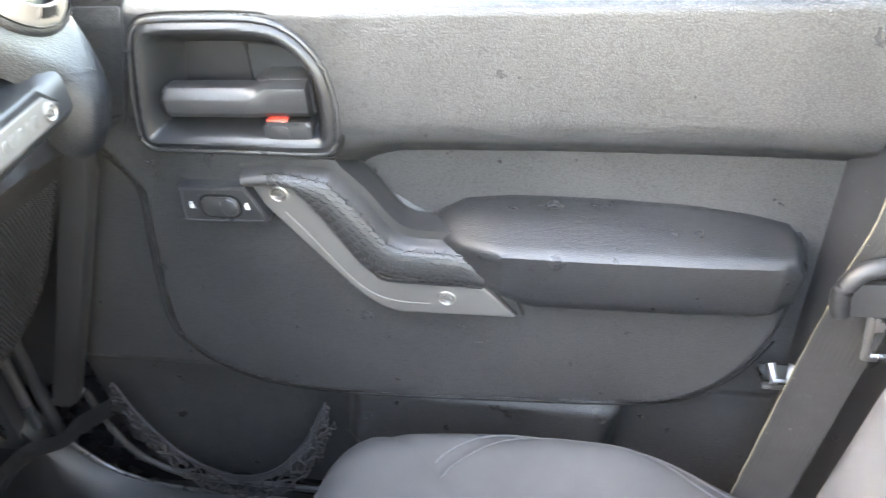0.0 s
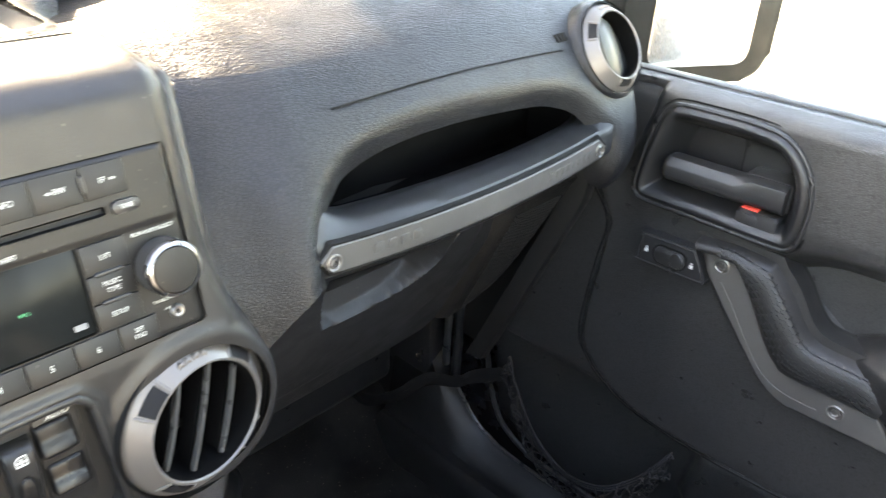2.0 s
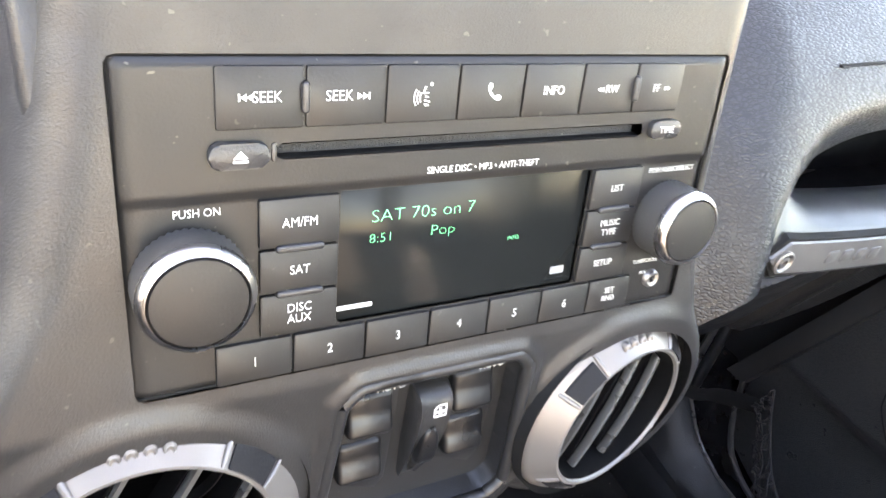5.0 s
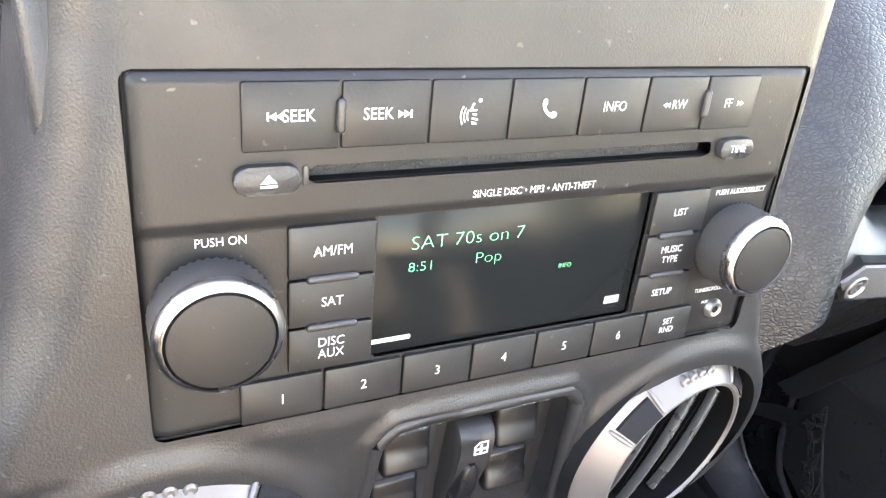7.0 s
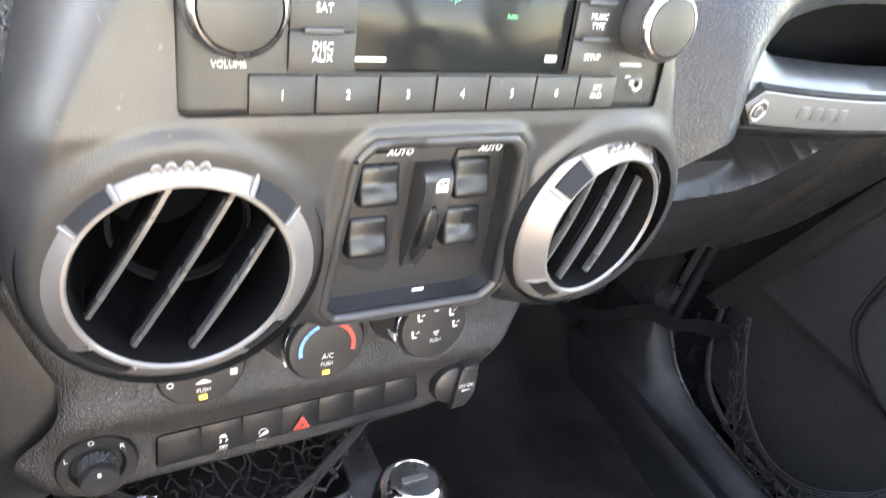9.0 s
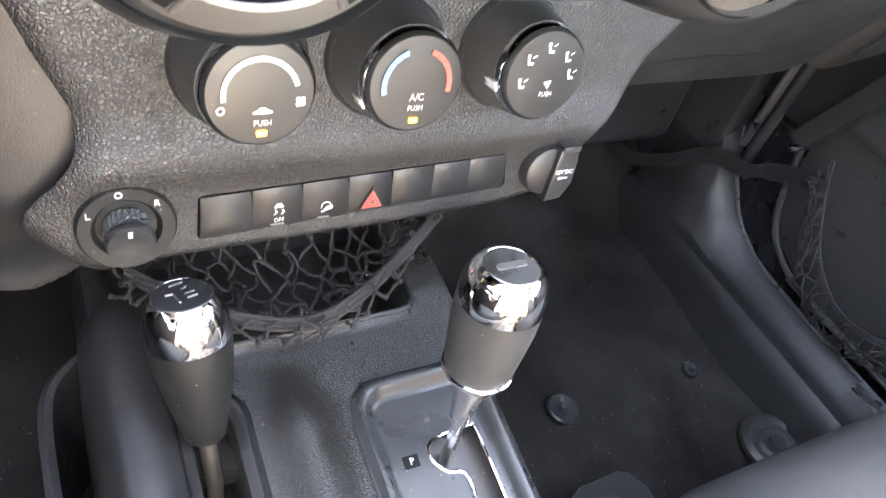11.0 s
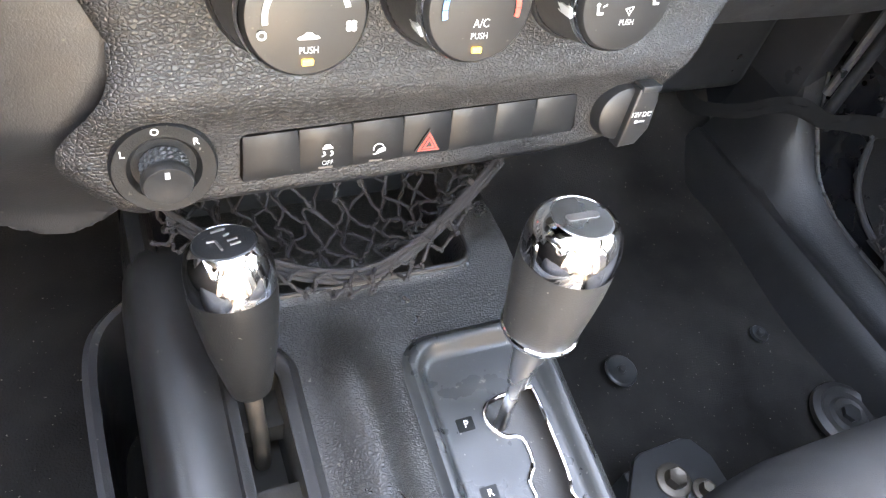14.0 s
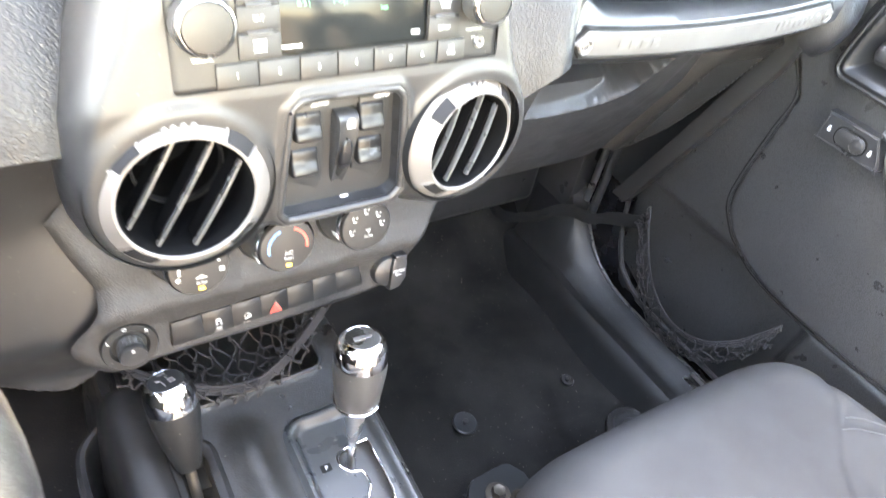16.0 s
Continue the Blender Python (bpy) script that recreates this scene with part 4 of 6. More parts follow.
part("soft_grip", loft([[grip(i, t) for t in (0.0, 0.05, 0.12, 0.22, 0.34, 0.46, 0.58, 0.70, 0.80, 0.90, 1.0)] for i in range(60)], close=False), RUBBER, grab_handle, "rounded soft grip", smooth=60)
tread = []
for i in range(6, 57):
    for k in range(7):
        t = 0.14 + 0.10 * k
        c, d, s = grip(i, t), grip(min(i + 1, 59), t) - grip(i - 1, t), grip(i, t + 0.05) - grip(i, t - 0.05)
        if (i + k) % 2:
            d, s = s, d
        x = d.normalized()
        z = x.cross(s.normalized()).normalized()
        if z.dot(Vector((-0.8, 0, 0.6))) < 0:
            z = -z
        mt = Matrix((x, z.cross(x), z)).transposed().to_4x4()
        mt.translation = c
        tread.append(box(-0.0027, 0.0027, -0.0009, 0.0009, -0.001, 0.0016, mt))
part("grip_tread", merged(*tread), RUBBER, grab_handle, "rows of short raised grip dashes", smooth=0)
part("striker", merged(tube([at(DOOR, 0.178, 0.755, 0.0).translation, at(DOOR, 0.180, 0.742, 0.012).translation, at(DOOR, 0.196, 0.742, 0.012).translation, at(DOOR, 0.2, 0.755, 0.0).translation], 0.005, sides=8), box(0.172, 0.204, 0.730, 0.735, -0.02, 0.012, DOOR, 0.001)), STEEL, passenger_door, "small steel latch catch")

# ---- rear pillar trim, seat belt, seats ----
pt = [(0.740, -0.262, 0.40), (0.740, -0.262, 0.75), (0.740, -0.268, 0.95), (0.740, -0.275, 1.2), (0.740, -0.295, 1.72)]
tagged(part("pillar_trim", tube(pt, 0.062, sides=14, flat=0.8, up=(1, 0, 0)), SMOOTH, None, "scuffed black rear door pillar trim", kind="structure"), category="pillar")


def cushion(name, x0, x1, y0, y1, z0, z1, material, parent, label, crown=0.02, roll=0.09, m=FLAT, seams=(), plain=(), bolster=0.0, sag=0.0):
    """A stuffed pad with rolled edges and sunk seams."""
    def fn(U, V):
        e = sd(U, V, rrect(x0, x1, y0, y1, min(roll * 1.1, (x1 - x0) / 2.2)))
        t = np.clip(-e / roll, 0, 1)
        h = z0 + (z1 - z0) * np.sqrt(np.clip(1 - (1 - t) ** 2.2, 0, 1)) + crown * np.cos((U - (x0 + x1) / 2) / (x1 - x0) * 2.6)
        h = h + bolster * np.exp(-((U - (x1 - 0.062)) / 0.05) ** 2) * np.clip(1 - ((V - 0.03) / 0.27) ** 2, 0, 1)
        h = h - sag * step(-V, 0.02, 0.22)
        for line in tuple(seams) + tuple(plain):
            dd = np.full(U.shape, 9.0)
            for a, b in zip(line, line[1:]):
                a, b = np.array(a), np.array(b)
                ed = b - a
                tt = np.clip(((U - a[0]) * ed[0] + (V - a[1]) * ed[1]) / (ed @ ed), 0, 1)
                dd = np.minimum(dd, np.hypot(U - a[0] - tt * ed[0], V - a[1] - tt * ed[1]))
            h = h - 0.006 * np.exp(-(dd / 0.006) ** 2)
        return h
    pad = part(name, field(fn, x0, x1, y0, y1, 0.006, m, cut=lambda U, V: sd(U, V, rrect(x0, x1, y0, y1, min(roll * 1.1, (x1 - x0) / 2.2)))), material, parent, label)
    stitches = []
    for line in seams:
        for side in (-0.007, 0.007):
            pts = smooth_line([(*p, 0) for p in line], 10)
            for i in range(0, len(pts) - 1, 2):
                a, b = pts[i], pts[i + 1]
                d = (b - a).normalized()
                o = Vector((-d.y, d.x, 0)) * side
                c = (a + b) / 2 + o
                if sd(np.array([c.x]), np.array([c.y]), rrect(x0, x1, y0, y1, roll))[0] > -0.03:
                    continue
                z = float(fn(np.array([c.x]), np.array([c.y]))[0])
                stitches.append(box(-0.0022, 0.0022, -0.0006, 0.0006, -0.001, 0.0008, m @ Matrix.Translation((c.x, c.y, z)) @ Matrix.Rotation(math.atan2(d.y, d.x), 4, "Z")))
    if stitches:
        part("stitching", merged(*stitches), THREAD, pad, "double rows of grey stitches", smooth=0, kind="stuff")
    return pad


def front_seat(cx, label):
    seat = thing("front_seat", label, "car seat", (cx, -0.05, 0.45), "front seats")
    s1 = [tuple(p) for p in smooth_line([(cx + 0.157, 0.145), (cx + 0.184, 0.101), (cx + 0.202, 0.049), (cx + 0.205, -0.01), (cx + 0.200, -0.068), (cx + 0.185, -0.122), (cx + 0.175, -0.2)], 5)]
    s2 = [(2 * cx - a, b) for a, b in s1]
    s3 = [tuple(p) for p in smooth_line([(cx + k * a, b) for k, a, b in ((-1, 0.215, 0.225), (-1, 0.168, 0.16), (-1, 0.122, 0.113), (-1, 0.073, 0.060), (1, 0.0, 0.035), (1, 0.073, 0.060), (1, 0.122, 0.113), (1, 0.168, 0.16), (1, 0.215, 0.225))], 4)]
    cushion("seat_cushion", cx - 0.255, cx + 0.255, -0.30, 0.315, 0.47, 0.640, SEATCLOTH, seat, "grey cloth seat cushion with stitched seams", seams=(s1, s2), plain=(s3,), bolster=0.042, sag=0.06)
    part("seat_base", box(cx - 0.23, cx + 0.23, -0.28, 0.24, 0.40, 0.50, FLAT, 0.02), SMOOTH, seat, "black seat base")
    bk = frame_at((cx, -0.222, 0.58), (-1, 0, 0), (0, -0.16, 0.98))
    cushion("backrest", -0.205, 0.205, 0.0, 0.62, -0.06, 0.05, SEATSIDE, seat, "grey cloth backrest with side bolsters", crown=-0.045, roll=0.07, m=bk)
    part("back_shell", box(-0.195, 0.195, 0.0, 0.61, -0.12, -0.055, bk, 0.03), SMOOTH, seat)
    return seat


front_seat(0.445, "grey cloth front passenger seat with stitched seams")
front_seat(-0.43, "grey cloth driver seat")

# ---- centre console ----
console = thing("center_console", "grained black centre console between the front seats", "console", (-0.05, 0.2, 0.45))


SLOT = rrect(-0.124, -0.094, 0.20, 0.424, 0.014)


def console_height(U, V):
    z = 0.673 + 0.16 * np.clip(V - 0.36, -0.4, 0.12)
    # right edge rolls down to the floor, left flank is a ridge with a side channel
    z = z - 0.33 * (1 - np.sqrt(np.clip(1 - np.clip((U - 0.080) / 0.020, 0, 1) ** 2, 0, 1)))
    z = z + 0.016 * np.exp(-((U + 0.150) / 0.014) ** 2) + 0.017 * np.exp(-((U + 0.056) / 0.018) ** 2) * step(0.45 - V, 0.0, 0.06)
    z = z - 0.30 * (1 - np.sqrt(np.clip(1 - np.clip((-0.150 - U) / 0.030, 0, 1) ** 2, 0, 1)))
    tray = sd(U, V, rrect(-0.150, 0.050, 0.463, 0.70, 0.02))
    z = z - 0.040 * step(-tray, -0.001, 0.010) + 0.003 * np.exp(-(tray / 0.004) ** 2)
    gear = sd(U, V, rrect(-0.021, 0.077, 0.004, 0.418, 0.022))
    z = z - 0.045 * step(-gear, 0.0, 0.004)
    return z


part("console_shell", field(console_height, -0.180, 0.100, -0.25, 0.62, 0.003, FLAT, cut=lambda U, V: -sd(U, V, SLOT)), TOPGRAIN, console, "grained black console top")
part("console_side", merged(box(0.094, 0.100, -0.25, 0.62, 0.38, 0.40), box(-0.19, -0.176, -0.25, 0.60, 0.38, 0.42)), PLASTIC, console)
part("side_wing", loft([[(-0.130, y, z - 0.006), (-0.138, y, z + 0.002), (-0.146, y, z + 0.0055), (-0.154, y, z + 0.0055), (-0.161, y, z + 0.002), (-0.167, y - 0.001, z - 0.006), (-0.172, y - 0.002, z - 0.020), (-0.176, y - 0.004, z - 0.05), (-0.180, y, z - 0.14), (-0.130, y, z - 0.14)] for y, z in ((0.523, 0.640), (0.522, 0.660), (0.5195, 0.676), (0.515, 0.688), (0.508, 0.698), (0.497, 0.705), (0.48, 0.707), (0.45, 0.704), (0.42, 0.699), (0.36, 0.688), (0.30, 0.678), (0.20, 0.662), (0.0, 0.63))]), SWITCHPLASTIC, console, "smooth black console flank")
rim = smooth_line([(-0.166, 0.513, 0.652), (-0.182, 0.502, 0.650), (-0.194, 0.488, 0.648), (-0.199, 0.464, 0.646), (-0.199, 0.4175, 0.642), (-0.197, 0.36, 0.634), (-0.195, 0.25, 0.615), (-0.192, 0.10, 0.59)], 6)
part("side_pocket", loft([[p + Vector((0.004, -0.001, -0.004)), p + Vector((0.0045, 0, 0.002)), p + Vector((0.0, 0.0, 0.0045)), p + Vector((-0.004, 0, 0.002)), p + Vector((-0.0055, 0, -0.02)), p + Vector((-0.004, 0, -0.16)), p + Vector((0.002, 0, -0.16))] for p in rim]), SMOOTH, console, "narrow black map pocket on the console side")
lip = [Vector((u, v, 0.673 + 0.16 * 0.103 + 0.0035)) for u, v in [(-0.128 + 0.165 * i / 24, 0.4625) for i in range(25)] + [(0.044, 0.465), (0.049, 0.471), (0.050, 0.480), (0.050, 0.50), (0.050, 0.53)]]
part("tray_lip", tube(lip, 0.0022, sides=8), SMOOTH, console, "thin raised lip of the front tray")
part("tray_back", merged(box(-0.16, 0.08, 0.575, 0.585, 0.58, 0.86), box(-0.165, -0.155, 0.50, 0.58, 0.60, 0.70)), SMOOTH, console, "black back of the front tray")
tagged(part("floor_tunnel", box(-0.17, 0.11, 0.58, 1.05, 0.38, 0.80, FLAT, 0.03), CARPET, None, "carpeted transmission tunnel ahead of the console", kind="structure"), category="floor")

# ---- radio ----
UPR = at(UP, 0, 0, -0.0022)  # the radio sits a little behind its surround
radio = thing("car_radio", "matte black car radio with chrome-ringed knobs and a green display", "car radio", (0, 0.41, 1.148))
SLOT_CD = rrect(-0.0673, 0.0725, -0.0298, -0.0247, 0.0012, 2)
SCREEN = rrect(-0.0467, 0.0528, -0.0893, -0.0418, 0.0008, 2)
FACE = [(-0.1104, -0.0002), (0.1100, -0.0002), (0.1126, -0.1052), (-0.1137, -0.1052)]


def face_height(U, V):
    edge = sd(U, V, FACE)
    h = 0.0014 - 0.0012 * step(edge, -0.0012, 0.0) + 0.0012 * step(V, -0.0405, -0.0395) + 0 * U
    side = np.minimum(U + 0.1115, 0.1113 - U)
    return h - 0.0014 * (1 - np.clip(side / 0.004, 0, 1))


face = part("face", field(face_height, -0.114, 0.113, -0.1054, 0.0, 0.0018, UPR, cut=lambda U, V: np.maximum(np.maximum(sd(U, V, FACE), -sd(U, V, SLOT_CD)), -sd(U, V, SCREEN))), RADIO, radio, "matte black radio front")
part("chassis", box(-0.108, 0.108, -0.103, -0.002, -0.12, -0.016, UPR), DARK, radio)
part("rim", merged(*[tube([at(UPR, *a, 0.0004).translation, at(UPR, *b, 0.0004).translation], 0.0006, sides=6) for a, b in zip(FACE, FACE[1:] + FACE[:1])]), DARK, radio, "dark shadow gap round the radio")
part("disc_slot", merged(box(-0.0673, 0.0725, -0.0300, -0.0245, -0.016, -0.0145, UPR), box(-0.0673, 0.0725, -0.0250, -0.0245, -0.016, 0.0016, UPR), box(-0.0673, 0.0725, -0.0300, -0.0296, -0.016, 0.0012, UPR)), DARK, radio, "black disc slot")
part("slot_brush", box(-0.0670, 0.0722, -0.0296, -0.0268, -0.006, -0.003, UPR), mat("slot_brush_felt", (0.03, 0.03, 0.03), 0.95, bump=1.0, scale=1200, dust=0.6), radio, "dusty felt lip in the disc slot")
screen = part("screen", prism(SCREEN, -0.004, -0.0002, UPR, 0.0004), GLOSS, radio, "glossy black display")


def key(u0, u1, v0, v1, w=0.0026, r=0.0007):
    g = 0.00035
    return part("key", prism(rrect(u0 + g, u1 - g, v0 + g, v1 - g, r, 2), 0.0, w, UPR, 0.0005, 2), KEY, radio)


def words(text, u, v, size, parent, w=0.0027, material=WHITE, m=UPR, bold=0.0, squash=0.88, **k):
    return lettering(text, size, at(m, u, v, w), material, parent, bold=bold, squash=squash, **k)


def mark(polys, u, v, w, parent, material=WHITE, m=UPR, scale=1.0, name="symbol", turn=0.0, thick=0.00012):
    """A small printed symbol made of flat shapes."""
    mm = at(m, u, v, w, turn) @ Matrix.Scale(scale, 4)
    return part(name, merged(*[prism(p, 0, thick / scale, mm) for p in polys]), material, parent, smooth=0)


TRI_R = [(0, -1), (1.6, 0), (0, 1)]
TRI_L = [(0, -1), (0, 1), (-1.6, 0)]


def shift(poly, du, dv=0.0, s=1.0):
    return [(p[0] * s + du, p[1] * s + dv) for p in poly]


def ring(r0, r1, a0, a1, n=20):
    aa = np.radians(np.linspace(a0, a1, n))
    return [(r1 * math.cos(a), r1 * math.sin(a)) for a in aa] + [(r0 * math.cos(a), r0 * math.sin(a)) for a in aa[::-1]]


TOPK = [-0.0848, -0.0593, -0.0342, -0.0092, 0.0154, 0.0398, 0.0640, 0.0868]
keys = [key(a, b, -0.0205, -0.0020, 0.0036) for a, b in zip(TOPK, TOPK[1:])]
words("SEEK", -0.0702, -0.0111, 0.0046, keys[0], 0.00365)
mark([[(-3.0, -1), (-2.5, -1), (-2.5, 1), (-3.0, 1)], shift(TRI_L, -0.9), shift(TRI_L, 0.7)], -0.0750, -0.0110, 0.00365, keys[0], scale=0.0011)
words("SEEK", -0.0490, -0.0112, 0.0046, keys[1], 0.00365)
mark([[(3.0, -1), (2.5, -1), (2.5, 1), (3.0, 1)], shift(TRI_R, 0.9), shift(TRI_R, -0.7)], -0.0427, -0.0113, 0.00365, keys[1], scale=0.0011)
voice = [ring(2.6, 3.0, 150, 210, 8), ring(3.5, 3.9, 150, 210, 8), ring(4.4, 4.8, 150, 210, 8), ring(0, 0.55, 0, 340, 10)]
mark([shift(p, 1.0, -0.9) for p in voice[:3]] + [shift(voice[3], 1.6, 2.8), [(-0.4, 2.2), (0.2, 2.2), (-0.5, 0.6), (0.9, 0.6), (0.9, 0.1), (-1.2, 0.1)], [(-0.2, -0.4), (0.9, -0.6), (0.9, -1.1), (-0.2, -0.9)], [(-0.4, -1.5), (1.4, -1.9), (1.4, -2.4), (-0.4, -2.0)], [(-0.5, -2.6), (0.9, -2.8), (1.2, -3.4), (-0.2, -3.4)]], -0.0209, -0.0113, 0.00365, keys[2], scale=0.0011)
mark([round_poly([(-2.2, 2.4), (-1.2, 2.6), (-0.9, 1.2), (-1.4, 0.6), (-0.5, -0.7), (0.6, -1.3), (1.1, -0.8), (2.3, -1.3), (2.2, -2.4), (0.8, -2.6), (-1.2, -1.2), (-2.4, 0.8)], 3)], 0.0041, -0.0111, 0.00365, keys[3], scale=0.0011)
words("INFO", 0.0278, -0.0113, 0.0044, keys[4], 0.00365)
words("RW", 0.0532, -0.0113, 0.0042, keys[5], 0.00365)
mark([shift(TRI_L, 0), shift(TRI_L, 1.5)], 0.0480, -0.0113, 0.00365, keys[5], scale=0.0009)
words("FF", 0.0742, -0.0114, 0.0042, keys[6], 0.00365)
mark([shift(TRI_R, 0), shift(TRI_R, -1.5)], 0.0795, -0.0114, 0.00365, keys[6], scale=0.0009)
for uu in (-0.0593, 0.0641):
    part("pip", prism(rrect(uu - 0.0012, uu + 0.0012, -0.0158, -0.0066, 0.0011, 4), 0.001, 0.0050, UPR, 0.0008, 3), SMOOTH, radio)
ej = part("eject_key", prism(rrect(-0.0870, -0.0698, -0.0312, -0.0235, 0.0034, 5), 0.0, 0.0052, UPR, 0.0007, 2), SMOOTH, radio)
mark([[(-2.4, -0.6), (2.4, -0.6), (0, 2.0)], [(-2.4, -1.9), (2.4, -1.9), (2.4, -1.1), (-2.4, -1.1)]], -0.0783, -0.0274, 0.0053, ej, scale=0.0009)
tk = part("time_key", prism(rrect(0.0748, 0.0896, -0.0306, -0.0236, 0.0030, 5), 0.0, 0.0052, UPR, 0.0007, 2), SMOOTH, radio)
words("TIME", 0.0824, -0.0271, 0.0038, tk, 0.0053)
part("slot_end", prism(rrect(-0.0690, -0.0672, -0.0303, -0.0243, 0.0008, 2), 0.0, 0.0030, UPR, 0.0005), SMOOTH, radio)
words("SINGLE DISC \u2022 MP3 \u2022 ANTI-THEFT", 0.0045, -0.0368, 0.0034, radio, 0.00265)
ROWV = [-0.0416, -0.0583, -0.0740, -0.0893]
for (u0, u1), texts in (((-0.0731, -0.0470), (("AM/FM",), ("SAT",), ("DISC", "AUX"))), ((0.0531, 0.0778), (("LIST",), ("MUSIC", "TYPE"), ("SETUP",)))):
    for i, tt in enumerate(texts):
        kk = key(u0, u1, ROWV[i + 1], ROWV[i], 0.0030)
        for j, s in enumerate(tt):
            vm = (ROWV[i] + ROWV[i + 1]) / 2 + (0.0019 - 0.0040 * j if len(tt) > 1 else 0)
            words(s, (u0 + u1) / 2, vm, 0.0044 if u0 < 0 else 0.0038, kk, 0.0031)
    for vv in ROWV[1:3]:
        um = (u0 + u1) / 2
        part("pip", prism(rrect(um - 0.0078, um + 0.0078, vv - 0.0012, vv + 0.0012, 0.0011, 4), 0.001, 0.0042, UPR, 0.0008, 3), SMOOTH, radio)
PRE = [-0.0872, -0.0620, -0.0362, -0.0113, 0.0137, 0.0377, 0.0612, 0.0833]
for i, s in enumerate(("1", "2", "3", "4", "5", "6", "SET\nRND")):
    kk = key(PRE[i], PRE[i + 1], -0.1050, -0.0898, 0.0030)
    if "\n" in s:
        words("SET", (PRE[i] + PRE[i + 1]) / 2, -0.0953, 0.0036, kk, 0.0031)
        words("RND", (PRE[i] + PRE[i + 1]) / 2, -0.0990, 0.0036, kk, 0.0031)
    else:
        words(s, (PRE[i] + PRE[i + 1]) / 2, -0.0976, 0.0050, kk, 0.0031)
part("jack", lathe([(0, -0.008), (0.0016, -0.008), (0.0016, 0.0022), (0.0030, 0.0026), (0.0040, 0.0016), (0.0042, 0.0)], at(UPR, 0.0954, -0.0938, 0.001), 20), SCREW, radio, "steel headphone jack ring")
words("AUX", 0.0905, -0.0905, 0.0019, radio, 0.0016, bold=0)
words("PUSH ON", -0.0902, -0.0446, 0.0036, radio, 0.0016)
words("VOLUME", -0.0935, -0.0868, 0.0036, radio, 0.0016)
words("PUSH AUDIO/SELECT", 0.0935, -0.0446, 0.0029, radio, 0.0016, bold=0)
words("TUNE/SCROLL", 0.0905, -0.0850, 0.0024, radio, 0.0016, bold=0)
words("SAT 70s on 7", -0.0155, -0.0523, 0.0064, screen, 0.0, LCD, bold=-0.00017, squash=1.13)
words("8:51", -0.0312, -0.0602, 0.0046, screen, 0.0, LCD, bold=-0.00012, squash=1.15)
words("Pop", -0.0080, -0.0598, 0.0056, screen, 0.0, LCD, bold=-0.00017, squash=1.15)
words("INFO", 0.0222, -0.0666, 0.0026, screen, 0.0, LCD, bold=-6e-05)
mark([rrect(-0.0066, 0.0066, -0.0008, 0.0008, 0.0004, 2)], -0.0398, -0.0846, 0.0, screen, name="maker_bar")
mark([rrect(-0.0033, 0.0033, -0.0016, 0.0016, 0.0004, 2)], 0.0452, -0.0832, 0.0, screen, name="disc_mark", material=mat("grey_print", (0.2, 0.2, 0.2), 0.5, vary=0))


def knurl(r, w0, w1, m, n=60, tip=0.0005, rows=7, foot=0.0, square=False):
    """A barrel with diamond or square knurling; foot: how much wider its base is."""
    bm = bmesh.new()
    rr = []
    for j in range(rows + 1):
        w = w0 + (w1 - w0) * j / rows
        q = r + foot * (1 - j / rows)
        rad = [q + (tip if ((i % 2) * (j % 2) if square else (i + j) % 2) else 0) for i in range(n)]
        rr.append([bm.verts.new((rad[i] * math.cos(2 * math.pi * i / n), rad[i] * math.sin(2 * math.pi * i / n), w)) for i in range(n)])
    for a, b in zip(rr, rr[1:]):
        for i in range(n):
            j = (i + 1) % n
            bm.faces.new((a[i], a[j], b[j], b[i]))
    bm.transform(m)
    return bm


def radio_knob(u, v, r, h, label):
    k = part("knob", knurl(r - 0.0004, 0.0, h - 0.004, at(UPR, u, v, 0.0015), 90, 0.0006, 8), KNURL, radio, label, smooth=15)
    part("chrome_ring", lathe([(r - 0.0002, h - 0.0045), (r + 0.0002, h - 0.003), (r - 0.0004, h - 0.0012), (r - 0.0014, h), (r - 0.0023, h + 0.0003), (r - 0.0026, h - 0.0006)], at(UPR, u, v, 0.0015), 64), SATINCHROME, k, "bright chrome ring")
    part("cap", lathe([(r - 0.0026, h - 0.001), (r - 0.0032, h + 0.0004), (r * 0.5, h + 0.0010), (0, h + 0.0012)], at(UPR, u, v, 0.0015), 64), RADIO, k)


radio_knob(-0.0932, -0.0656, 0.0168, 0.0150, "large ribbed volume knob")
radio_knob(0.0942, -0.0650, 0.0156, 0.0165, "ribbed tuning knob")


